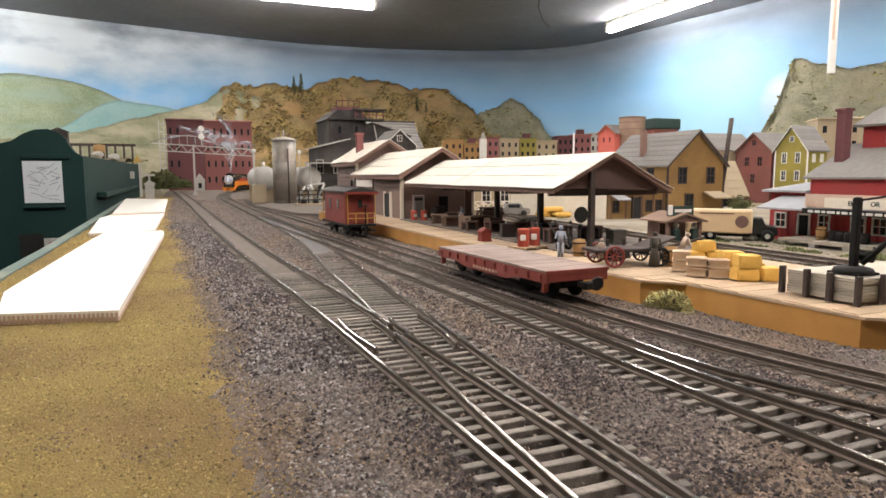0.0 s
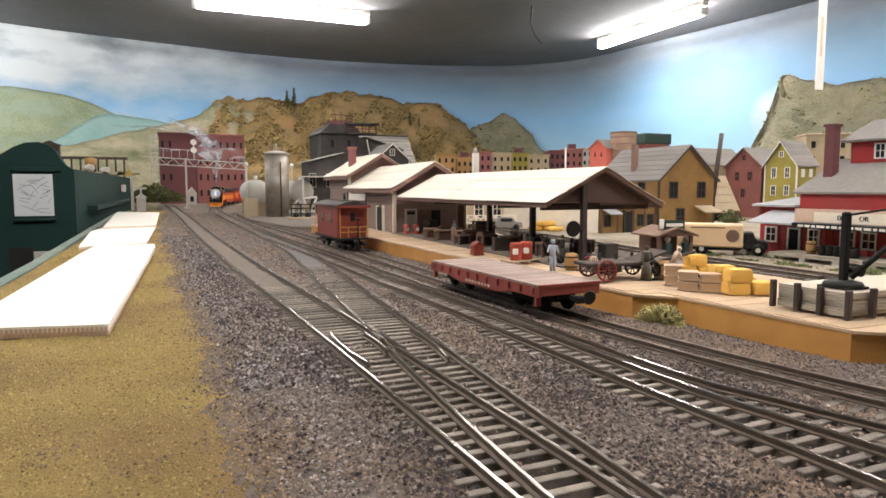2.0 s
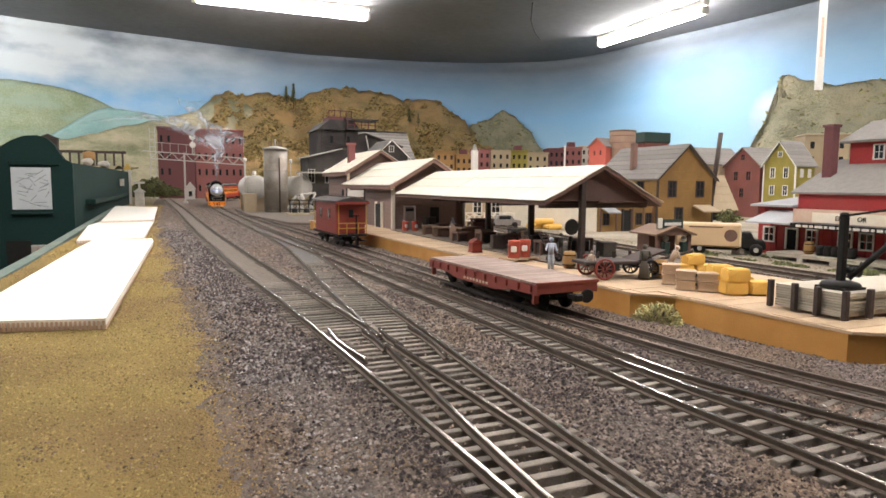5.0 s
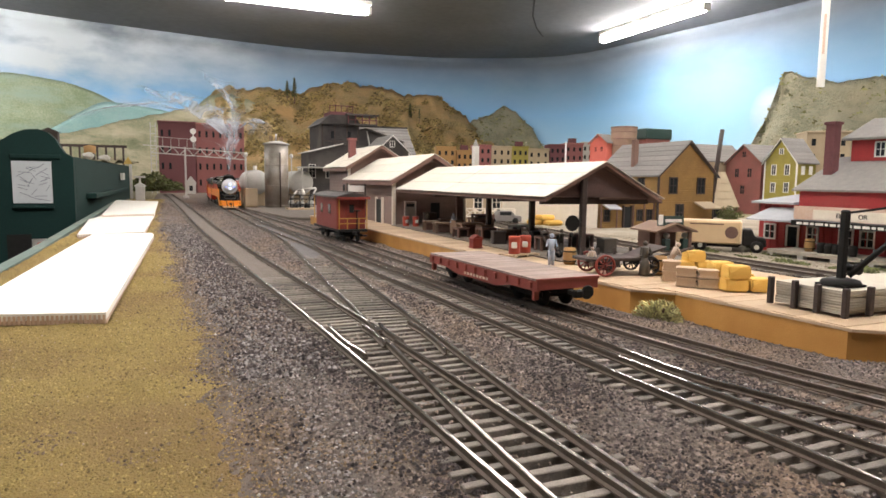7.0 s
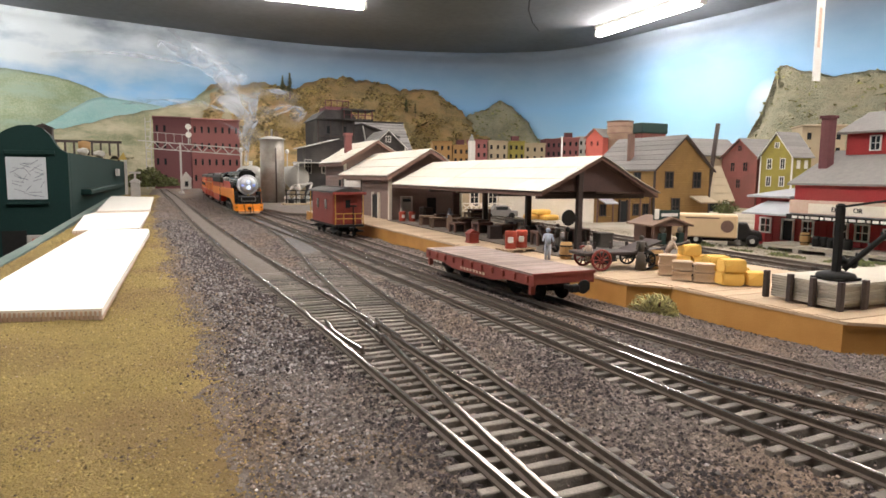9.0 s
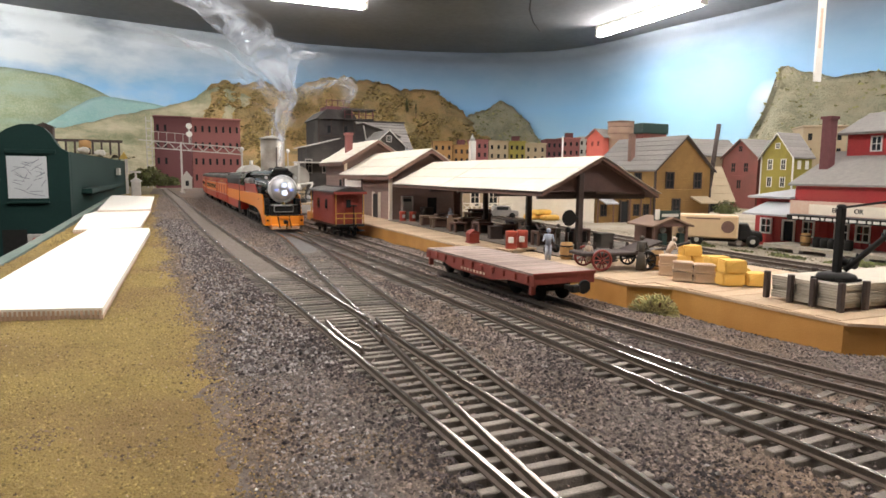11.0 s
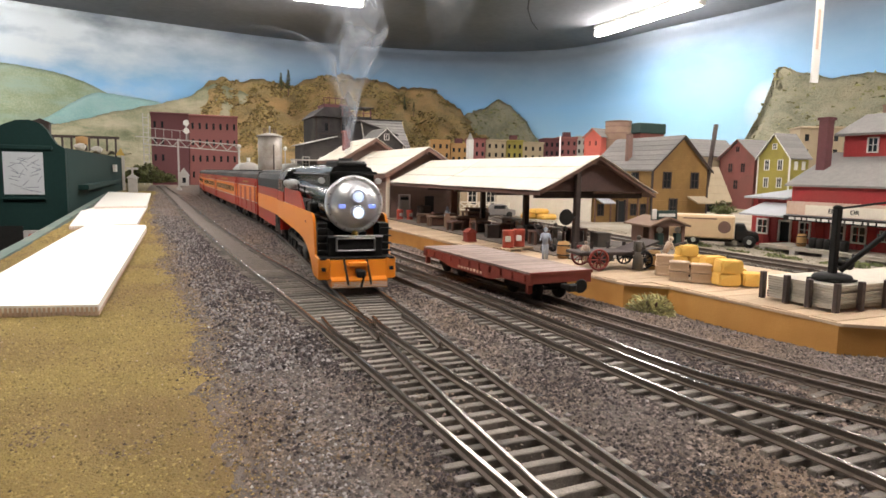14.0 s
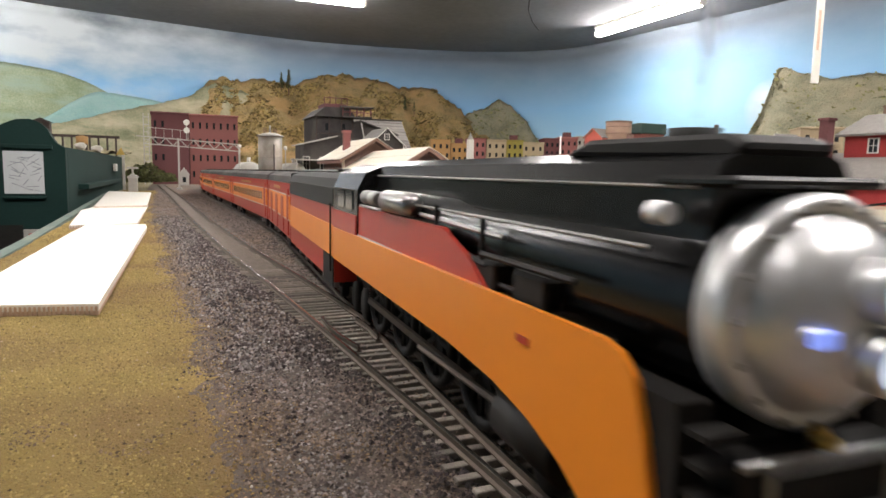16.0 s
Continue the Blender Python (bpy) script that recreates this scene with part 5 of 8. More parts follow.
ENGINE, DRIVERS = loco()
TENDER = tender()
CARS = [(coach(0.154, False, "orange and red baggage car with dark roof"), 0.154), (coach(0.262, True, "orange and red streamlined passenger coach with windows"), 0.262)]
for i in range(4):
    CARS.append((copy_thing(CARS[1][0], pose(0, 0, 0)), 0.262))
PLUME, WISPS = plume()


def motions():
    times = [0.25 * i for i in range(65)]
    walk(ENGINE, [(t, ride(front_s(t), 0.045, 0.150)) for t in times])
    walk(TENDER, [(t, ride(front_s(t) + 0.1895, 0.030, 0.110)) for t in times])
    off = 0.1895 + 0.143
    for c, n in CARS:
        walk(c, [(t, ride(front_s(t) + off, 0.034, n - 0.034)) for t in times])
        off += n + 0.004
    rows = []
    for t in times:
        q = ride(front_s(t), 0.045, 0.150) @ Vector((0, 0.030, 0.0543))
        rows.append((t, pose(q.x, q.y, q.z)))
    walk(PLUME, rows)
    for k, w in enumerate(WISPS):
        walk(w, [(t, pose(0.0, 0.0, 0.0, min(1.6 * k, 9) * math.sin(t * 1.3 + k), min(1.6 * k, 9) * math.sin(t * 0.9 + 2 * k), min(3 * k, 16) * math.sin(t * 0.7 + k))) for t in times])
    # the driving wheels roll with the engine
    s0 = front_s(0)
    fine = [0.08 * i for i in range(200)] + [16.0]
    for w, x, y, z in DRIVERS:
        walk(w, [(t, pose(x, y, z, math.degrees((s0 - front_s(t)) / 0.0112) % 360.0)) for t in fine])


# ---- buildings ----
def pane_window(parent, face, u, z, w, h, at, frame_mat, cross=True):
    """A framed window on a wall: face 'x' or 'y' is the wall's normal axis (towards minus)."""
    def b(u0, u1, z0, z1, d0, d1):
        return box(B(), at - d1, at - d0, u0, u1, z0, z1) if face == "x" else box(B(), u0, u1, at - d1, at - d0, z0, z1)
    win = part("window", b(u - w / 2, u + w / 2, z, z + h, -0.001, 0.0003), MAT_GLASS, parent, "dark glazed window")
    t = max(w * 0.13, 0.0006)
    fr = bmesh.new()
    for u0, u1, z0, z1 in ((u - w / 2 - t, u - w / 2, z - t, z + h + t), (u + w / 2, u + w / 2 + t, z - t, z + h + t), (u - w / 2, u + w / 2, z + h, z + h + t), (u - w / 2, u + w / 2, z - t, z)):
        a = (at - 0.0011, at + 0.0004, u0, u1, z0, z1) if face == "x" else (u0, u1, at - 0.0011, at + 0.0004, z0, z1)
        box(fr, *a)
    if cross:
        for u0, u1, z0, z1 in ((u - t * 0.22, u + t * 0.22, z, z + h), (u - w / 2, u + w / 2, z + h / 2 - t * 0.25, z + h / 2 + t * 0.25)):
            a = (at - 0.0008, at + 0.0004, u0, u1, z0, z1) if face == "x" else (u0, u1, at - 0.0008, at + 0.0004, z0, z1)
            box(fr, *a)
    part("window_frame", fr, frame_mat, win)


def house(label, m, w, d, eave, ridge, wall_mat, roof_mat, front=(), side=(), trim=MAT_WHITE, over=0.004, name="house", group=""):
    """A gabled house: the gable faces local -y at y = 0, width 2w, depth d. front: (x, z, w, h); side: (y, z, w, h) on the -x wall."""
    h = thing(name, m, label, "house", group)
    part("wall", prism(B(), [(-w, -0.006), (-w, eave), (0, ridge - 0.002), (w, eave), (w, -0.006)], "y", 0, d), wall_mat, h)
    sl = (ridge - eave) / w
    n = 7
    for s in (-1, 1):
        rf = part("roof", prism(B(), [(s * (w + over), eave - over * sl), (0, ridge), (0, ridge + 0.0016), (s * (w + over), eave - over * sl + 0.0016)], "y", -over, d + over), roof_mat, h, "grey shingle roof")
        for k in range(n):
            u0, u1 = k / n, (k + 1) / n + 0.02
            a = (s * (w + over) * (1 - u0), eave - over * sl + (ridge - eave + over * sl) * u0 + 0.0022)
            b = (s * (w + over) * (1 - min(u1, 1)), eave - over * sl + (ridge - eave + over * sl) * min(u1, 1) + 0.0016)
            part("shingle_course", prism(B(), [a, b, (b[0], b[1] - 0.0003), (a[0], a[1] - 0.0007)], "y", -over - 0.0003, d + over + 0.0003), roof_mat, rf)
        part("barge_board", prism(B(), [(s * (w + over), eave - over * sl - 0.001), (0, ridge - 0.001), (0, ridge + 0.0008), (s * (w + over), eave - over * sl + 0.0008)], "y", -over - 0.0010, -over - 0.0002), trim, h)
    for x in (-w, w):
        part("corner_board", box(B(), x - 0.0012, x + 0.0008, -0.0010, 0.0010, -0.006, eave), trim, h)
    for x, z, ww, hh in front:
        pane_window(h, "y", x, z, ww, hh, 0.0, trim)
    for y, z, ww, hh in side:
        pane_window(h, "x", y, z, ww, hh, -w, trim)
    return h


def town():
    # mustard house with the gable towards the track end
    y = house("mustard yellow wooden house with grey shingle roof", pose(0.564, 0.600, 0), 0.042, 0.118, 0.058, 0.096, MAT_YELLOW, MAT_SHINGLE,
              front=((-0.021, 0.036, 0.010, 0.017), (0.021, 0.036, 0.010, 0.017), (-0.010, 0.004, 0.010, 0.018)), side=((0.03, 0.036, 0.010, 0.016), (0.08, 0.036, 0.010, 0.016), (0.055, 0.006, 0.012, 0.02)), trim=MAT_DARKWOOD)
    part("chimney", box(B(), -0.034, -0.028, 0.055, 0.061, 0.060, 0.100), MAT_BARGE, y, "weathered brown chimney")
    part("door_hood", prism(B(), [(-0.002, 0.024), (-0.002, 0.026), (-0.020, 0.019), (-0.020, 0.0175)], "x", 0.010, 0.036), MAT_TAN, y)
    part("annex", prism(B(), [(-0.118, -0.006), (-0.118, 0.026), (-0.0421, 0.031), (-0.0421, -0.006)], "y", 0.005, 0.115), MAT_YELLOW, y, "low mustard lean-to annex")
    part("annex_roof", prism(B(), [(-0.122, 0.0258), (-0.0422, 0.0315), (-0.0422, 0.033), (-0.122, 0.0273)], "y", 0.0, 0.12), MAT_SHINGLE, y)
    dr = part("doorway", box(B(), -0.087, -0.078, 0.0030, 0.0052, -0.004, 0.020), MAT_GLASS, y, "dark open doorway")
    part("jamb", box(B(), -0.0885, -0.087, 0.0022, 0.0049, -0.004, 0.0215), MAT_DARKWOOD, dr)
    part("jamb", box(B(), -0.078, -0.0765, 0.0022, 0.0049, -0.004, 0.0215), MAT_DARKWOOD, dr)
    part("awning", prism(B(), [(0.0048, 0.0225), (0.0048, 0.0240), (-0.010, 0.0185), (-0.010, 0.0172)], "x", -0.117, -0.100), MAT_TIN, y, "pale tin awning")
    for x in (-0.110, -0.064, -0.050):
        pane_window(y, "y", x, 0.004, 0.007, 0.012, 0.005, MAT_DARKWOOD)
    for x in (-0.1175, -0.096, -0.073, -0.0575, -0.0435):
        part("batten", box(B(), x - 0.0008, x + 0.0008, 0.0040, 0.0049, -0.004, 0.0255), MAT_BROWN, y)
    # tan house with a steep roof and a stovepipe
    t = thing("house", pose(0.778, 0.760, -0.004), "tan stone house with steep pale roof and stovepipe", "house")
    part("wall", box(B(), -0.034, 0.034, 0.003, 0.06, -0.006, 0.020), MAT_TAN, t)
    part("roof", prism(B(), [(-0.006, 0.0155), (0.026, 0.070), (0.036, 0.070), (0.066, 0.0155)], "x", -0.038, 0.038), MAT_TAN, t, "steep tan roof")
    part("dark_gate", box(B(), -0.013, 0.010, 0.0015, 0.004, -0.006, 0.015), MAT_GLASS, t)
    for z in (0.028, 0.040, 0.052):
        part("roof_seam", box(B(), -0.0382, 0.0382, -0.006 + (z - 0.0155) * 0.587 - 0.001, -0.006 + (z - 0.0155) * 0.587 + 0.004, z, z + 0.0006), MAT_TAN, t)
    part("stovepipe", rod(B(), (-0.006, 0.006, 0.038), (0.006, 0.006, 0.134), 0.0034), MAT_DARKWOOD, t)
    for x in (-0.032, 0.020):
        part("stone_pier", box(B(), x, x + 0.012, 0.0005, 0.004, -0.006, 0.016), MAT_CONCRETE, t)
    house("maroon wooden house with grey shingle roof", pose(0.95, 0.874, 0, 0, 0, -90), 0.038, 0.10, 0.086, 0.117, MAT_MAROON, MAT_SHINGLE, front=((0, 0.096, 0.008, 0.009), (-0.014, 0.060, 0.009, 0.015), (0.014, 0.060, 0.009, 0.015), (0.0, 0.030, 0.009, 0.015)), trim=MAT_MAROON, group="houses on the hill street")
    o = house("olive green wooden house with white windows", pose(0.95, 0.797, 0, 0, 0, -90), 0.031, 0.044, 0.086, 0.124, MAT_OLIVE, MAT_SHINGLE, front=((0, 0.099, 0.007, 0.008), (-0.013, 0.064, 0.008, 0.016), (0.013, 0.064, 0.008, 0.016), (-0.013, 0.035, 0.008, 0.015), (0.013, 0.035, 0.008, 0.015)), group="houses on the hill street")
    for xx in (0.014, 0.032):
        for zz in (0.034, 0.064):
            part("side_window", box(B(), 0.0308, 0.0316, xx - 0.004, xx + 0.004, zz, zz + 0.014), MAT_WHITE, o)
    house("grey-roofed tan house behind the yard", pose(0.90, 0.955, 0, 0, 0, -90), 0.036, 0.10, 0.090, 0.120, MAT_TAN, MAT_SHINGLE, front=((0, 0.060, 0.009, 0.015),), trim=MAT_TAN, group="houses on the hill street")
    for (x, yy, w, d, h, m, lab) in ((1.065, 0.800, 0.07, 0.06, 0.138, MAT_TAN, "tan flat-roofed brick block"), (1.545, 0.900, 0.12, 0.10, 0.222, MAT_TANK, "brown brick block on the upper street")):
        b = thing("town_block", pose(x, yy, 0, 0, 0, -35), lab, "building", "flat-roofed town blocks")
        part("wall", box(B(), -w / 2, w / 2, 0, d, -0.006, h), m, b)
        part("cornice", bevel(box(B(), -w / 2 - 0.002, w / 2 + 0.002, -0.003, d + 0.002, h, h + 0.004), 0.001), m, b)
        k = max(3, int(w / 0.024))
        for i in range(k):
            for z in (h - 0.022, h - 0.048):
                pane_window(b, "y", -w / 2 + w * (i + 0.5) / k, z, 0.007, 0.012, 0.0, MAT_TAN, False)


def town_row():
    """The row of small shopfronts below the hills."""
    rs = random.Random(12)
    cols = (MAT_BARREL, MAT_BARREL, MAT_BRICK, MAT_TAN, MAT_OLIVE, MAT_TAN, MAT_DARKBRICK, MAT_BRICK, MAT_PALEGREY, MAT_MAROON, MAT_TAN)
    names = ("ochre brown", "ochre brown", "red brick", "tan", "olive green", "tan", "dark brick", "red brick", "pale grey", "maroon", "tan")
    x = 0.775
    for i, (m, nm) in enumerate(zip(cols, names)):
        w = rs.uniform(0.050, 0.072)
        h = 0.150 + 0.0025 * i + rs.uniform(-0.008, 0.012)
        b = thing("shop_building", pose(x + w / 2, 1.9 - 0.010 * i, 0, 0, 0, -18), nm + " narrow town building with flat cornice", "building", "row of town buildings")
        part("wall", box(B(), -w / 2, w / 2, 0, 0.08, -0.006, h), m, b)
        part("cornice", bevel(box(B(), -w / 2 - 0.002, w / 2 + 0.002, -0.004, 0.08, h - 0.006, h), 0.001), m, b)
        k = 3
        for c in range(k):
            for z in (h - 0.028, h - 0.056):
                pane_window(b, "y", -w / 2 + w * (c + 0.5) / k, z, 0.0075, 0.013, 0.0, m, False)
        if i % 3 == 1:
            part("roof_hut", box(B(), -0.012, 0.012, 0.02, 0.04, h, h + 0.016), MAT_DARKBRICK, b)
        x += w + rs.uniform(0.0, 0.006)
    house("coral red gabled building with pale grey roof", pose(0.905, 1.245, 0, 0, 0, -78), 0.024, 0.060, 0.138, 0.156, MAT_CORAL, MAT_SHINGLE, trim=MAT_CORAL, front=((-0.008, 0.118, 0.006, 0.010), (0.010, 0.118, 0.006, 0.010)))
    w = thing("water_tank", pose(0.955, 1.22, 0), "round brown wooden rooftop water tank", "tank")
    part("tub", lathe(B(), [(0.027, 0.0), (0.028, 0.125), (0.029, 0.17)], "z", 24), MAT_TANK, w)
    part("lid", lathe(B(), [(0.030, 0.17), (0.030, 0.173), (0.0, 0.176)], "z", 24), MAT_BROWN, w)
    for z in (0.13, 0.145, 0.16):
        part("hoop", lathe(B(), [(0.0286, z), (0.0296, z), (0.0296, z + 0.0015), (0.0286, z + 0.0015)], "z", 24), MAT_BROWN, w)
    g = thing("rooftop_tank", pose(1.045, 1.21, 0), "dark green tank on a brick tower", "tank")
    part("tower", box(B(), -0.034, 0.034, 0, 0.06, -0.006, 0.148), MAT_MAROON, g)
    part("tank", bevel(box(B(), -0.038, 0.038, -0.003, 0.05, 0.148, 0.172), 0.002), MAT_SIGNGREEN, g)
    s = thing("church_spire", pose(0.84, 1.75, 0), "small white pointed church spire", "spire")
    part("tower", box(B(), -0.008, 0.008, 0, 0.016, -0.006, 0.150), MAT_WHITE, s)
    part("point", lathe(B(), [(0.010, 0.150), (0.0, 0.172)], "z", 6, (0, 0.008, 0)), MAT_PALEGREY, s)
    p = thing("flag_pole", pose(0.985, 1.5, 0), "thin white painted wooden pole", "pole")
    part("shaft", rod(B(), (0, 0, -0.006), (0, 0, 0.155), 0.0022), MAT_WHITE, p)


def brick_mill():
    for x0, x1, h, m, lab in ((-0.030, 0.086, 0.230, MAT_DARKBRICK, "dark maroon brick warehouse"), (0.0885, 0.246, 0.228, MAT_BRICK, "red brick warehouse with rows of windows")):
        b = thing("brick_warehouse", pose(0, 2.40, 0), lab, "warehouse", "brick warehouses behind the signal bridge")
        part("wall", box(B(), x0, x1, 0, 0.14, -0.006, h), m, b)
        part("cornice", bevel(box(B(), x0 - 0.003, x1 + 0.003, -0.006, 0.14, h, h + 0.006), 0.002), m, b)
        n = int((x1 - x0) / 0.022)
        for i in range(n if x0 > 0.05 else 2):
            for z in (0.02, 0.075, 0.130, 0.185):
                pane_window(b, "y", x0 + (x1 - x0) * (i + 0.5) / n, z, 0.0075, 0.021, 0.0, m, False)
    g = thing("ladder_frame", pose(-0.045, 2.36, 0), "pale metal lattice beside the warehouse", "frame")
    for x in (-0.008, 0.008):
        part("upright", box(B(), x - 0.0015, x + 0.0015, -0.0015, 0.0015, -0.006, 0.226), MAT_PALEGREY, g)
    for k in range(9):
        part("rung", box(B(), -0.008, 0.008, -0.001, 0.001, 0.02 + 0.024 * k, 0.0225 + 0.024 * k), MAT_PALEGREY, g)
    # dark timber mill on the hillside
    d = thing("timber_mill", pose(0.020, 1.35, 0), "tall dark timber mill with weathered sloping roof", "mill")
    part("tower", box(B(), 0.272, 0.352, 0, 0.12, -0.006, 0.162), MAT_DARKGREY, d)
    part("tower_roof", prism(B(), [(0.267, 0.160), (0.290, 0.180), (0.340, 0.180), (0.356, 0.160)], "y", -0.006, 0.126), MAT_DARKGREY, d)
    part("loft", box(B(), 0.290, 0.338, 0.0, 0.06, 0.180, 0.187), MAT_DARKBRICK, d)
    for x in (0.290, 0.302, 0.314, 0.326, 0.338):
        part("roof_post", rod(B(), (x, -0.001, 0.186), (x, -0.001, 0.200), 0.0009, seg=6), MAT_DARKBRICK, d)
    part("roof_rail", rod(B(), (0.289, -0.001, 0.199), (0.339, -0.001, 0.199), 0.0009, seg=6), MAT_DARKBRICK, d)
    # covered balcony on the tower's corner
    part("balcony_floor", box(B(), 0.325, 0.388, -0.014, 0.02, 0.160, 0.163), MAT_DARKGREY, d)
    part("balcony_roof", box(B(), 0.322, 0.391, -0.016, 0.03, 0.180, 0.183), MAT_DARKGREY, d)
    for x in (0.326, 0.341, 0.356, 0.371, 0.386):
        part("balcony_post", box(B(), x - 0.001, x + 0.001, -0.013, -0.011, 0.163, 0.180), MAT_DARKBRICK, d)
    part("balcony_rail", box(B(), 0.325, 0.388, -0.0135, -0.0115, 0.170, 0.1715), MAT_DARKBRICK, d)
    part("wing", prism(B(), [(0.352, -0.006), (0.352, 0.152), (0.372, 0.152), (0.450, 0.128), (0.450, -0.006)], "y", 0.004, 0.05), MAT_DARKGREY, d)
    part("wing_roof", prism(B(), [(0.366, 0.1535), (0.452, 0.1275), (0.452, 0.1300), (0.366, 0.1560)], "y", -0.003, 0.055), MAT_DARKGREY, d)
    # broad shingled roof falling towards the yard, in lapped courses
    big = part("main_roof", prism(B(), [(0.052, 0.098), (0.125, 0.168), (0.130, 0.168), (0.130, 0.098)], "x", 0.385, 0.500), MAT_DARKGREY, d, "broad weathered grey shingle roof")
    rs = random.Random(2)
    for k in range(10):
        u0, u1 = k / 10, (k + 1) / 10 + 0.01
        ya, za, yb, zb = 0.052 + 0.073 * u0, 0.098 + 0.070 * u0, 0.052 + 0.073 * u1, 0.098 + 0.070 * u1
        for c in range(4):
            x0 = 0.383 + 0.030 * c
            lift = rs.uniform(0.0002, 0.0014)
            part("shingle_course", prism(B(), [(ya - 0.001, za + 0.0016 + lift), (yb, zb + 0.0006 + lift), (yb, zb - 0.0002), (ya - 0.001, za - 0.0002)], "x", x0, x0 + 0.0296), MAT_SHINGLE, big)
    part("ridge_board", box(B(), 0.382, 0.504, 0.120, 0.132, 0.168, 0.171), MAT_DARKGREY, big)
    for x, z in ((0.296, 0.10), (0.330, 0.10), (0.296, 0.132), (0.330, 0.132)):
        pane_window(d, "y", x, z, 0.008, 0.015, 0.0, MAT_DARKGREY, False)
    for x in (0.274, 0.300, 0.326, 0.350):
        part("corner_post", box(B(), x - 0.0013, x + 0.0013, -0.0016, -0.0002, -0.006, 0.160), MAT_DARKWOOD, d)
    for z in (0.060, 0.090, 0.125):
        part("girt", box(B(), 0.272, 0.352, -0.0022, -0.0004, z, z + 0.002), MAT_DARKWOOD, d)
    part("stay_pole", rod(B(), (0.378, -0.004, 0.100), (0.368, -0.004, 0.150), 0.0015, seg=6), MAT_PALEGREY, d)
    g = house("dark grey gabled loft with white window", pose(0.393, 1.19, 0), 0.034, 0.09, 0.100, 0.131, MAT_DARKGREY, MAT_SHINGLE, front=((0.0, 0.110, 0.008, 0.010),))
    s = thing("lean_to_shed", pose(0, 1.15, 0), "dark weathered lean-to shed with pale roof edge", "shed")
    part("wall", prism(B(), [(0.228, -0.006), (0.228, 0.094), (0.285, 0.108), (0.330, 0.108), (0.330, -0.006)], "y", 0, 0.08), MAT_DARKGREY, s)
    part("roof", prism(B(), [(0.222, 0.0930), (0.287, 0.1095), (0.287, 0.1110), (0.222, 0.0945)], "y", -0.006, 0.084), MAT_PALEGREY, s)
    for x in (0.232, 0.262):
        pane_window(s, "y", x, 0.05, 0.010, 0.022, 0.0, MAT_PALEGREY)
    part("porch_roof", prism(B(), [(0.205, 0.066), (0.270, 0.066), (0.270, 0.068), (0.205, 0.068)], "y", -0.035, 0.0), MAT_PALEGREY, s)
    for x in (0.209, 0.266):
        part("porch_post", box(B(), x - 0.0012, x + 0.0012, -0.034, -0.0316, -0.006, 0.066), MAT_PALEGREY, s)


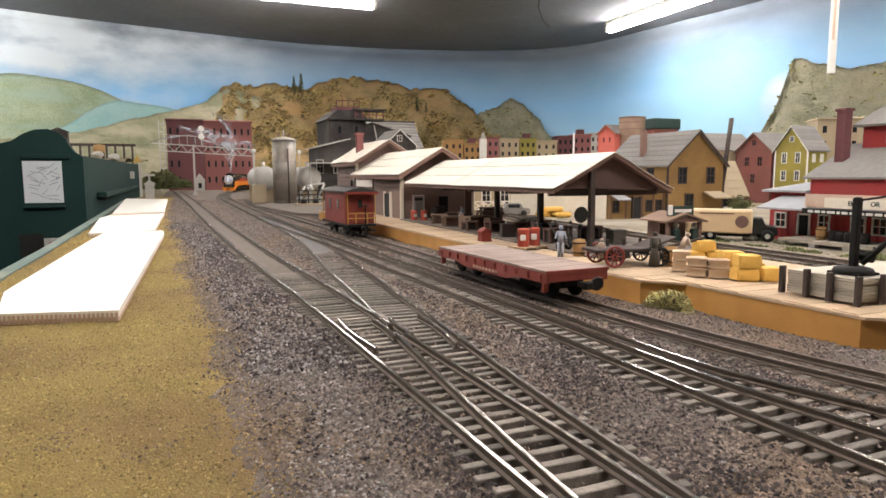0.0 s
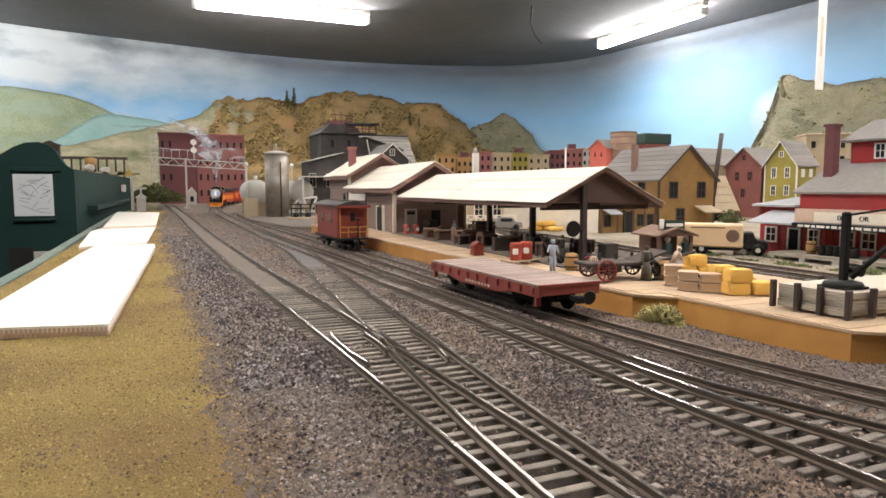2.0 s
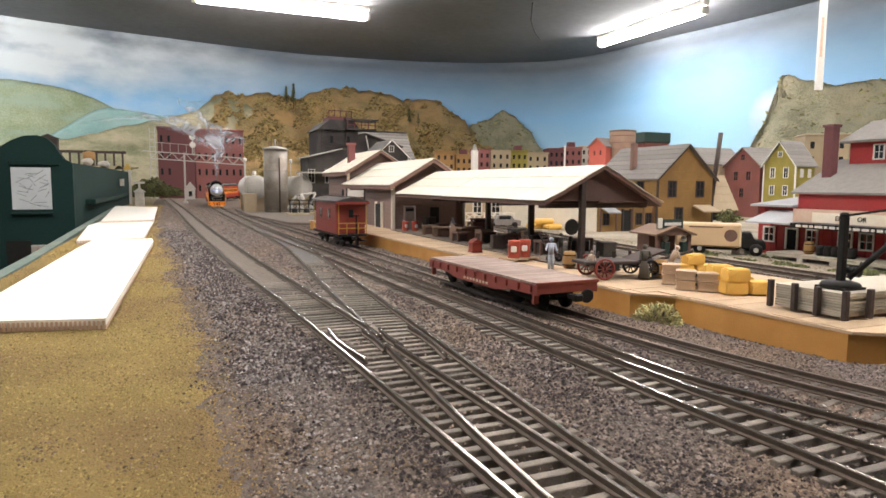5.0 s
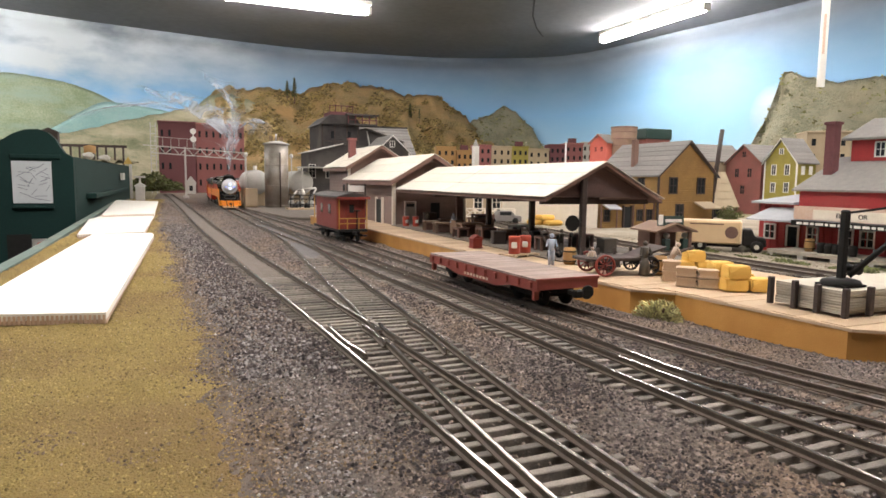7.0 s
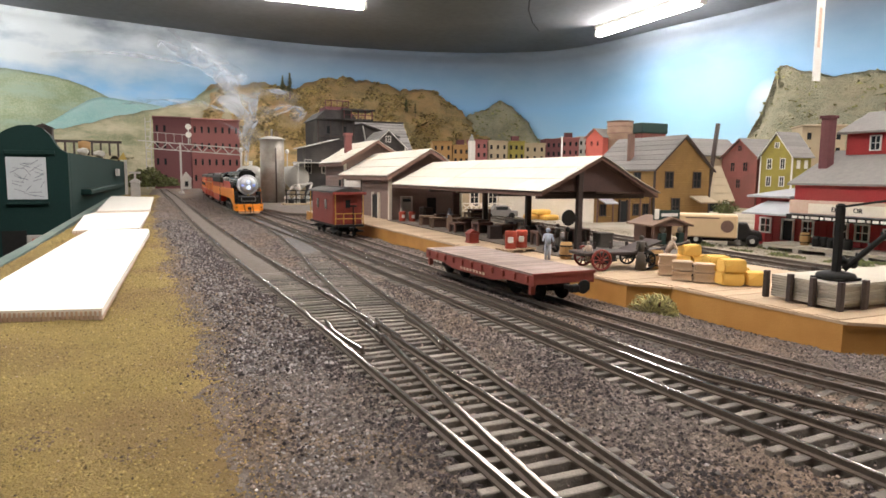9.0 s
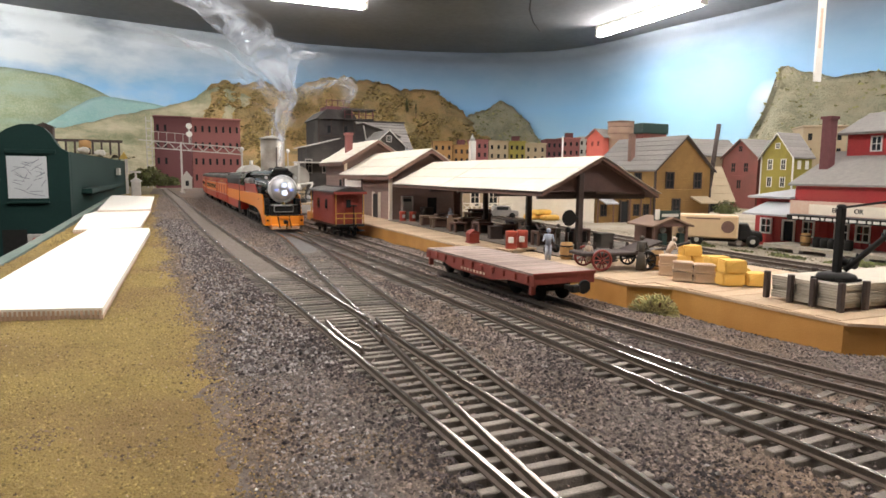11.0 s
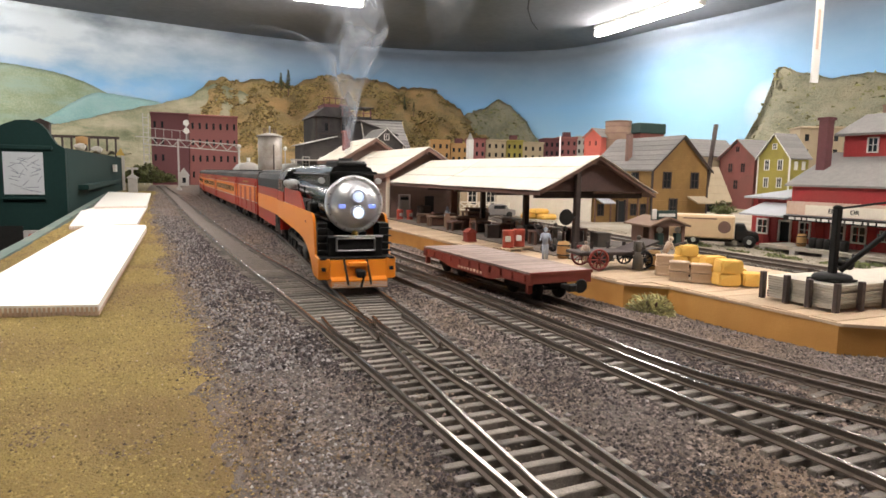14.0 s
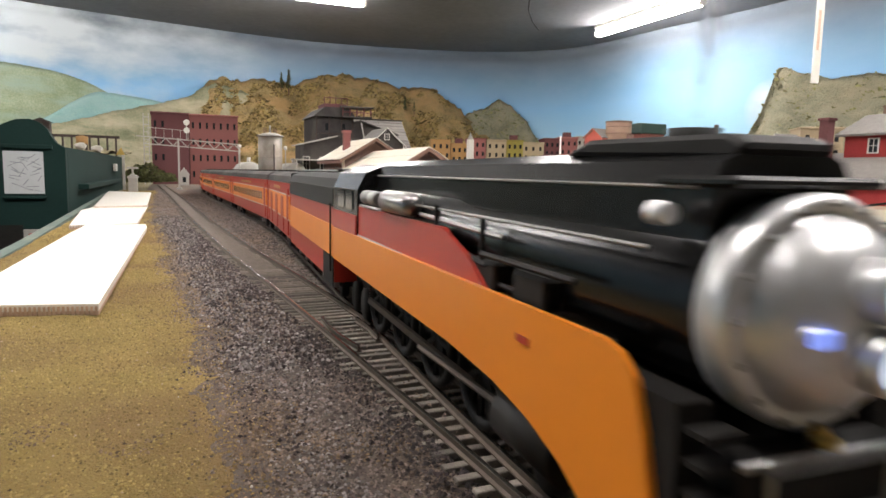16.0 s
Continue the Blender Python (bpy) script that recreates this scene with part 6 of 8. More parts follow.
def red_store():
    r = thing("feed_store", pose(0, 0, 0), "barn red wooden feed store with tin roofs and loading deck", "store")
    # annex, main hall and clerestory
    part("annex_wall", box(B(), 0.430, 0.56, 0.3435, 0.377, -0.004, 0.0335), MAT_RED, r)
    part("annex_roof", prism(B(), [(0.425, 0.0325), (0.425, 0.0340), (0.50, 0.0420), (0.56, 0.042), (0.56, 0.0325)], "y", 0.3432, 0.3815), MAT_TIN, r, "pale tin annex roof")
    part("hall_wall", box(B(), 0.430, 0.60, 0.02, 0.343, -0.004, 0.0445), MAT_RED, r)
    part("hall_roof", prism(B(), [(0.427, 0.0425), (0.427, 0.0440), (0.478, 0.0690), (0.478, 0.0660)], "y", 0.015, 0.3475), MAT_SHINGLE, r, "grey hall roof")
    part("hall_fill", prism(B(), [(0.432, 0.0444), (0.4775, 0.0658), (0.60, 0.0658), (0.60, 0.0444)], "y", 0.022, 0.342), MAT_RED, r)
    part("clerestory", box(B(), 0.470, 0.60, 0.03, 0.334, 0.060, 0.082), MAT_RED, r)
    part("upper_roof", prism(B(), [(0.465, 0.0805), (0.465, 0.082), (0.500, 0.0985), (0.56, 0.0985), (0.60, 0.081)], "y", 0.025, 0.339), MAT_SHINGLE, r, "grey upper roof")
    ch = part("chimney", box(B(), 0.449, 0.456, 0.333, 0.340, 0.046, 0.0915), MAT_DARKBRICK, r, "tall dark maroon brick chimney")
    part("cap", box(B(), 0.448, 0.457, 0.332, 0.341, 0.0915, 0.0935), MAT_DARKBRICK, ch)
    for yy in (0.312, 0.278, 0.244, 0.20):
        pane_window(r, "x", yy, 0.0685, 0.0065, 0.0095, 0.470, MAT_WHITE)
    for y0, y1 in ((0.3435, 0.377), (0.02, 0.343)):
        yy = y0 + 0.004
        while yy < y1:
            part("batten", box(B(), 0.4293, 0.4303, yy - 0.0003, yy + 0.0003, -0.002, 0.033), MAT_RED, r)
            yy += 0.0062
    # porch roof and fascia sign
    part("porch_roof", prism(B(), [(0.404, 0.0205), (0.404, 0.0218), (0.4298, 0.0300), (0.4298, 0.0285)], "y", 0.10, 0.3665), MAT_TIN, r, "grey tin porch roof")
    sg = part("sign_board", box(B(), 0.4055, 0.4075, 0.10, 0.327, 0.0232, 0.0325), MAT_SIGN, r, "faded pink and cream sign board")
    rs = random.Random(9)
    for text, yy in (("ELE", 0.2950), ("OR", 0.2800)):
        cu = bpy.data.curves.new("lettering", "FONT")
        cu.body, cu.size, cu.extrude = text, 0.0043, 0.0002
        cu.materials.append(MAT_SOOT)
        ob = new("lettering", cu)
        ob.parent = sg
        ob.matrix_basis = pose(0.4050, yy, 0.0256, 90, 0, -90)
    part("pale_field", box(B(), 0.4052, 0.4056, 0.10, 0.312, 0.0236, 0.0304), MAT_CREAM, sg, "faded cream lettering field")
    lower = part("sign_strip", box(B(), 0.4030, 0.4040, 0.10, 0.327, 0.0190, 0.0226), MAT_SOOT, r, "dark strip with white lettering")
    yy = 0.322
    while yy > 0.12:
        n = rs.uniform(0.002, 0.006)
        part("letter_bar", box(B(), 0.4024, 0.4030, yy - n, yy, 0.0199, 0.0216), MAT_WHITE, lower)
        yy -= n + 0.0015
    # openings
    for yy, z, w, h in ((0.3665, 0.0062, 0.0085, 0.0100), (0.330, 0.0062, 0.0075, 0.0100), (0.3045, 0.0062, 0.0085, 0.0100), (0.2895, 0.0062, 0.0085, 0.0100), (0.272, 0.0085, 0.0060, 0.0060), (0.236, 0.0062, 0.0085, 0.0100), (0.205, 0.0062, 0.0085, 0.0100)):
        pane_window(r, "x", yy, z, w, h, 0.430, MAT_WHITE)
    dr = part("door", box(B(), 0.4290, 0.4306, 0.3415, 0.3500, 0.0010, 0.0160), MAT_GLASS, r, "dark open doorway with white frame")
    part("door_frame", prism(B(), [(0.3405, 0.0010), (0.3405, 0.0172), (0.3512, 0.0172), (0.3512, 0.0010), (0.3500, 0.0010), (0.3500, 0.0160), (0.3415, 0.0160), (0.3415, 0.0010)], "x", 0.4280, 0.4296), MAT_WHITE, dr)
    part("door", box(B(), 0.4290, 0.4306, 0.246, 0.2555, 0.0010, 0.0160), MAT_DARKWOOD, r)
    # deck on piers
    yy = 0.10
    dk = part("loading_deck", box(B(), 0.4005, 0.4298, 0.09, 0.343, -0.0014, 0.0001), MAT_PLANK, r, "grey plank loading deck")
    while yy < 0.340:
        part("plank", box(B(), 0.4000, 0.4298, yy, yy + 0.0042, 0.0001, 0.0009), MAT_PLANK, dk)
        yy += 0.0045
    for k in range(10):
        part("pier", box(B(), 0.4010, 0.4050, 0.118 + 0.0245 * k, 0.1225 + 0.0245 * k, -0.0065, -0.0014), MAT_CONCRETE, r)
    for (x, yy, rr, h) in ((0.412, 0.318, 0.0034, 0.009), (0.416, 0.244, 0.0045, 0.011)):
        b = thing("wooden_barrel", pose(x, yy, 0.0009), "honey-brown wooden barrel on the store deck", "barrel", "barrels on the store deck")
        part("tub", lathe(B(), [(rr * 0.82, 0), (rr, h * 0.3), (rr, h * 0.7), (rr * 0.82, h), (rr * 0.7, h), (rr * 0.7, h - 0.0005)], "z", 14), MAT_BARREL, b)
        for z in (0.2, 0.75):
            part("hoop", lathe(B(), [(rr * 0.98, h * z), (rr * 1.02, h * z), (rr * 1.02, h * z + 0.0006), (rr * 0.98, h * z + 0.0006)], "z", 14), MAT_SOOT, b)
    for k, yy in enumerate((0.3085, 0.3028, 0.2972, 0.2915, 0.2860)):
        b = thing("dark_keg", pose(0.411, yy, 0.0009), "black keg standing on the store deck", "keg", "kegs on the store deck")
        part("body", lathe(B(), [(0.0024, 0), (0.0029, 0.002), (0.0029, 0.005), (0.0024, 0.007), (0.0, 0.007)], "z", 12), MAT_SOOT, b)
    b = thing("plank_wagon_wheel", pose(0.399, 0.366, -0.004), "grey weathered stones and wheel by the deck", "debris")
    part("rubble", bevel(box(B(), -0.004, 0.006, -0.006, 0.006, 0, 0.006), 0.0018), MAT_PALEGREY, b)


def white_shed():
    w = thing("long_shed", pose(0, 0, 0), "long pale plaster shed across the street", "shed")
    part("wall", prism(B(), [(0.392, 0.76), (0.444, 0.608), (0.4455, 0.72), (0.43, 0.79)], "z", -0.005, 0.030), MAT_CREAM, w)
    part("roof", prism(B(), [(0.389, 0.765), (0.442, 0.604), (0.4457, 0.722), (0.432, 0.795)], "z", 0.030, 0.032), MAT_TIN, w)
    f = thing("lattice_porch", pose(0.325, 0.735, -0.001, 0, 0, -15), "cream lattice porch railing of a wooden house", "porch")
    part("deck", box(B(), 0.0, 0.075, 0.0, 0.03, -0.005, 0.004), MAT_TAN, f)
    for k in range(7):
        x = 0.075 * k / 6
        part("post", box(B(), x - 0.0010, x + 0.0010, -0.001, 0.001, 0.004, 0.0145), MAT_CREAM, f)
    for k in range(6):
        x0, x1 = 0.075 * k / 6, 0.075 * (k + 1) / 6
        bm = B()
        rod(bm, (x0, -0.0004, 0.0045), (x1, -0.0004, 0.0135), 0.0006, seg=5)
        rod(bm, (x0, 0.0004, 0.0135), (x1, 0.0004, 0.0045), 0.0006, seg=5)
        part("lattice_brace", bm, MAT_CREAM, f)
    for z in (0.0045, 0.014):
        part("rail", box(B(), 0, 0.075, -0.0012, 0.0012, z - 0.0007, z + 0.0007), MAT_CREAM, f)
    part("house_wall", box(B(), 0.0, 0.075, 0.03, 0.07, -0.005, 0.052), MAT_TAN, f)
    for x in (0.012, 0.034, 0.058):
        pane_window(f, "y", x, 0.010, 0.010, 0.022, 0.03, MAT_CREAM)
    for i, (x, yy) in enumerate(((0.405, 0.675), (0.418, 0.66), (0.412, 0.668))):
        s = thing("sack_pile", pose(x, yy, -0.004 + (0.006 if i == 2 else 0)), "yellow sacks piled in the street", "sacks", "yellow sacks in the street")
        part("sack", bevel(box(B(), -0.010, 0.010, -0.008, 0.008, 0, 0.006), 0.0018), MAT_SACK, s)
    c = thing("parked_car", pose(0.372, 0.700, -0.004, 0, 0, -15), "grey old car parked in the street", "car")
    part("body", bevel(prism(B(), [(-0.022, 0.003), (-0.022, 0.009), (-0.010, 0.010), (-0.006, 0.0155), (0.010, 0.0155), (0.014, 0.010), (0.022, 0.0095), (0.022, 0.003)], "y", -0.009, 0.009), 0.0008), MAT_SHINGLE, c)
    part("window", box(B(), -0.005, 0.009, -0.0093, 0.0093, 0.0106, 0.0146), MAT_GLASS, c)
    for x in (-0.014, 0.014):
        for s in (-1, 1):
            part("wheel", lathe(B(), [(0.0, -0.0012), (0.0038, -0.0012), (0.0038, 0.0012), (0.0, 0.0012)], "y", 14, (x, s * 0.0085, 0.0038)), MAT_SOOT, c)


def delivery_truck():
    v = thing("delivery_truck", pose(0.360, 0.3925, -0.004, 0, 0, -47), "cream delivery truck with dark cab", "truck")
    # local x runs along the truck from tail to nose
    part("van_body", bevel(box(B(), 0.0, 0.0465, 0.0, 0.024, 0.0060, 0.0235), 0.0012), MAT_TRUCK, v)
    part("chassis", box(B(), 0.002, 0.062, 0.006, 0.020, 0.0035, 0.0060), MAT_SOOT, v)
    part("cab", bevel(prism(B(), [(0.0470, 0.0050), (0.0470, 0.0175), (0.0535, 0.0175), (0.0555, 0.0120), (0.0630, 0.0110), (0.0640, 0.0050)], "y", 0.003, 0.023), 0.0010), MAT_SOOT, v, "dark cab and bonnet")
    part("cab_window", box(B(), 0.0485, 0.0530, 0.0026, 0.0234, 0.0125, 0.0164), MAT_GLASS, v)
    part("emblem", lathe(B(), [(0.0046, -0.0006), (0.0046, 0.0), (0.0, 0.0001)], "y", 18, (0.0395, 0.0, 0.0150)), MAT_BROWN, v, "dark round emblem")
    part("letter_bar", box(B(), 0.010, 0.034, -0.0003, 0.0004, 0.0205, 0.0214), MAT_BROWN, v)
    for x in (0.018, 0.057):
        for y in (0.0022, 0.0228):
            wh = part("wheel", lathe(B(), [(0.0, -0.0014), (0.0042, -0.0014), (0.0046, 0.0), (0.0042, 0.0014), (0.0, 0.0014)], "y", 16, (x, y, 0.0046)), MAT_SOOT, v)
            part("hub", lathe(B(), [(0.0018, -0.0017), (0.0018, 0.0017), (0.0, 0.0018)], "y", 10, (x, y, 0.0046)), MAT_PALEGREY, wh)


def kiosk():
    k = thing("filling_kiosk", pose(0.322, 0.385, -0.004, 0, 0, -8), "brown filling station kiosk with pale roof", "kiosk")
    part("roof", prism(B(), [(0.000, 0.0170), (0.017, 0.0230), (0.034, 0.0170), (0.034, 0.0158), (0.017, 0.0216), (0.000, 0.0158)], "y", -0.018, 0.018), MAT_TANK, k, "weathered brown shingled roof")
    part("gable", prism(B(), [(0.003, 0.0162), (0.017, 0.0212), (0.031, 0.0162)], "y", -0.0165, -0.0152), MAT_BROWN, k)
    part("booth", box(B(), 0.006, 0.028, 0.0, 0.016, 0.0, 0.0172), MAT_BROWN, k)
    for x in (0.004, 0.030):
        part("post", box(B(), x - 0.0012, x + 0.0012, -0.0150, -0.0126, 0, 0.0168), MAT_BROWN, k)
    sg = part("sign", box(B(), 0.005, 0.026, -0.012, -0.0105, 0.0205, 0.0275), MAT_SIGNGREEN, k, "dark green roof sign with pale lettering")
    part("letter_bar", box(B(), 0.0105, 0.0240, -0.0126, -0.0120, 0.0230, 0.0252), MAT_WHITE, sg)
    part("symbol", bevel(box(B(), 0.0045, 0.0085, -0.0130, -0.0120, 0.0210, 0.0285), 0.0006), MAT_WHITE, sg)
    for x in (0.012, 0.027):
        p = thing("fuel_pump", k.matrix_world @ pose(x, -0.012, 0), "dark green glass-topped fuel pump", "pump", "fuel pumps at the kiosk")
        part("body", bevel(box(B(), -0.0025, 0.0025, -0.0022, 0.0022, 0, 0.011), 0.0005), MAT_SIGNGREEN, p)
        part("globe", lathe(B(), [(0.0006, 0.011), (0.0022, 0.0125), (0.0022, 0.0145), (0.0, 0.0158)], "z", 12), MAT_PALEGREY, p)


# ---- rolling stock standing in the yard ----
def narrow_truck(parent, y):
    t = part("truck_frame", bevel(box(B(), -0.0082, -0.0068, y - 0.011, y + 0.011, 0.0035, 0.0062), 0.0005), MAT_SOOT, parent)
    part("truck_frame", bevel(box(B(), 0.0068, 0.0082, y - 0.011, y + 0.011, 0.0035, 0.0062), 0.0005), MAT_SOOT, parent)
    part("bolster", box(B(), -0.0068, 0.0068, y - 0.002, y + 0.002, 0.0045, 0.0075), MAT_SOOT, parent)
    for dy in (-0.008, 0.008):
        part("axle_set", lathe(B(), [(0.0, -0.0062), (0.0043, -0.0062), (0.0046, -0.0050), (0.0036, -0.0046), (0.0009, -0.0044), (0.0009, 0.0044), (0.0036, 0.0046), (0.0046, 0.0050), (0.0043, 0.0062), (0.0, 0.0062)], "x", 18, (0, y + dy, 0.0044)), MAT_SOOT, t)


def flat_car():
    c = thing("flat_car", pose(0.1362, 0.2030, 0, 0, 0, 3.0) @ Matrix.Diagonal((1, 1, 0.9, 1)), "oxide red flat car with worn wooden deck", "flat car")
    n, w = 0.094, 0.0138
    for s in (-1, 1):
        a, b = sorted((s * w, s * (w - 0.0012)))
        part("side_sill", prism(B(), [(0, 0.0120), (0, 0.0078), (0.018, 0.0078), (0.030, 0.0058), (0.064, 0.0058), (0.076, 0.0078), (n, 0.0078), (n, 0.0120)], "x", a, b), MAT_BOXRED, c)
        for k in range(11):
            y = 0.004 + 0.0086 * k
            p = part("stake_pocket", bevel(box(B(), min(s * w, s * (w + 0.0009)), max(s * w, s * (w + 0.0009)), y - 0.0010, y + 0.0010, 0.0088, 0.0116), 0.0002), MAT_BOXRED, c)
        y = 0.036
        for k in range(8):
            part("letter_bar", box(B(), min(s * w, s * (w + 0.0003)), max(s * w, s * (w + 0.0003)), y, y + 0.0014, 0.0068, 0.0080), MAT_SIGN, c)
            y += 0.0028
        part("step", box(B(), s * (w - 0.0012) - 0.0010, s * (w - 0.0012) + 0.0010, 0.002, 0.0035, 0.0040, 0.0080), MAT_BOXRED, c)
        part("step", box(B(), s * (w - 0.0012) - 0.0010, s * (w - 0.0012) + 0.0010, n - 0.0035, n - 0.002, 0.0040, 0.0080), MAT_BOXRED, c)
    for y in (0.0, n - 0.0015):
        part("end_sill", bevel(box(B(), -w, w, y, y + 0.0015, 0.0082, 0.0122), 0.0003), MAT_BOXRED, c)
    y = 0.0004
    rs = random.Random(5)
    me = None
    while y < n - 0.002:
        if me is None:
            bm = box(B(), -w - 0.0002, w + 0.0002, 0.0, 0.00255, 0.0, 0.0008)
            me = bpy.data.meshes.new("deck_plank")
            bm.to_mesh(me)
            bm.free()
            me.materials.append(MAT_FLATDECK)
        ob = new("deck_plank", me)
        ob.parent = c
        ob.location = (0, y, 0.01215 + rs.uniform(0, 0.0001))
        y += 0.00265
    part("deck_trim", box(B(), -w - 0.0004, w + 0.0004, -0.0004, 0.0003, 0.0118, 0.0131), MAT_BOXRED, c)
    part("centre_sill", box(B(), -0.004, 0.004, 0.002, n - 0.002, 0.0062, 0.0100), MAT_SOOT, c)
    for s in (-1, 1):
        part("truss_rod", rod(B(), (s * 0.008, 0.02, 0.0075), (s * 0.008, n - 0.02, 0.0050), 0.0004, seg=6), MAT_SOOT, c)
    narrow_truck(c, 0.017)
    narrow_truck(c, n - 0.017)
    for y, d in ((-0.001, -1), (n + 0.001, 1)):
        k = part("coupler", bevel(box(B(), -0.0012, 0.0012, min(y, y + d * 0.005), max(y, y + d * 0.005), 0.0062, 0.0082), 0.0003), MAT_SOOT, c)
        part("knuckle", bevel(box(B(), -0.0020, 0.0016, min(y + d * 0.004, y + d * 0.0065), max(y + d * 0.004, y + d * 0.0065), 0.0056, 0.0088), 0.0005), MAT_SOOT, k)
    br = part("brake_wheel", lathe(B(), [(0.0026, -0.0004), (0.0030, 0.0), (0.0026, 0.0004), (0.0022, 0.0)], "y", 18, (0.0068, -0.0028, 0.0068)), MAT_SOOT, c, "dark round brake wheel")
    part("brake_shaft", rod(B(), (0.0068, -0.0028, 0.0068), (0.0068, 0.002, 0.0068), 0.0006, seg=6), MAT_STEEL, br)


def caboose():
    c = thing("caboose", pose(0.1272, 0.477, 0, 0, 0, 2.0), "red wooden narrow gauge caboose with dark roof", "caboose")
    n, w = 0.079, 0.0112
    part("body", box(B(), -w, w, 0.006, n - 0.012, 0.0095, 0.0335), MAT_CABRED, c)
    y = 0.0075
    while y < n - 0.0130:
        for s in (-1, 1):
            part("siding_board", box(B(), min(s * w, s * (w + 0.0003)), max(s * w, s * (w + 0.0003)), y, y + 0.0026, 0.0096, 0.0332), MAT_CABRED, c)
        y += 0.0029
    x = -w + 0.0004
    while x < w - 0.002:
        part("end_board", box(B(), x, x + 0.0024, 0.0057, 0.0061, 0.0096, 0.0332), MAT_CABRED, c)
        x += 0.0027
    rf = part("roof", prism(B(), [(-w - 0.0016, 0.0334), (-w - 0.0010, 0.0345), (-0.006, 0.0365), (0, 0.0372), (0.006, 0.0365), (w + 0.0010, 0.0345), (w + 0.0016, 0.0334)], "y", 0.0, n), MAT_DARKGREY, c, "weathered grey curved roof")
    part("roof_walk", box(B(), -0.0025, 0.0025, -0.001, n + 0.001, 0.0374, 0.0379), MAT_DARKWOOD, rf)
    part("stove_pipe", rod(B(), (0.004, 0.04, 0.036), (0.004, 0.04, 0.0430), 0.0010), MAT_SOOT, rf)
    part("fascia", box(B(), -w - 0.0018, w + 0.0018, -0.0005, 0.0005, 0.0322, 0.0340), MAT_CABRED, rf)
    part("deck", box(B(), -w, w, 0.0, n, 0.0078, 0.0095), MAT_SOOT, c)
    for s in (-1, 1):
        for yy in (0.026, 0.050):
            a = s * (w + 0.0003)
            wn = part("window", box(B(), min(a, a + s * 0.0004), max(a, a + s * 0.0004), yy - 0.003, yy + 0.003, 0.0205, 0.0280), MAT_GLASS, c)
            part("window_sill", box(B(), min(a, a + s * 0.0010), max(a, a + s * 0.0010), yy - 0.0036, yy + 0.0036, 0.0196, 0.0204), MAT_CABRED, wn)
    part("end_door", box(B(), -0.003, 0.003, 0.0052, 0.0060, 0.0096, 0.0300), MAT_CABRED, c)
    part("end_window", box(B(), -0.0018, 0.0018, 0.0048, 0.0054, 0.0220, 0.0280), MAT_GLASS, c)
    for yy in (0.0012, n - 0.0012):
        rl = B()
        for z in (0.0140, 0.0178):
            rod(rl, (-w, yy, z), (w, yy, z), 0.0004, seg=6)
        part("platform_rail", rl, MAT_BRASSPAINT, c, "yellow painted end railing")
        for x in (-w + 0.0004, -0.0045, 0.0045, w - 0.0004):
            part("rail_post", rod(B(), (x, yy, 0.0095), (x, yy, 0.0335 if abs(x) > 0.009 else 0.0178), 0.0004, seg=6), MAT_BRASSPAINT, c)
        for s in (-1, 1):
            part("step", box(B(), s * (w - 0.002) - 0.002, s * (w - 0.002) + 0.002, yy - 0.001, yy + 0.004 * (1 if yy < 0.05 else -1) + 0.001, 0.0040, 0.0050), MAT_SOOT, c)
        part("brake_stand", rod(B(), (0.003, yy, 0.0095), (0.003, yy, 0.0235), 0.0005, seg=6), MAT_SOOT, c)
        part("brake_wheel", lathe(B(), [(0.0026, 0.0232), (0.0029, 0.0236), (0.0026, 0.0240), (0.0021, 0.0236)], "z", 16, (0.003, yy, 0)), MAT_SOOT, c)
    narrow_truck(c, 0.016)
    narrow_truck(c, n - 0.016)
    k = part("coupler", bevel(box(B(), -0.0012, 0.0012, -0.006, 0.0, 0.0058, 0.0080), 0.0003), MAT_SOOT, c)
    part("air_hose", rod(B(), (0.002, -0.002, 0.006), (0.002, -0.003, 0.002), 0.0005, seg=6), MAT_SOOT, c)


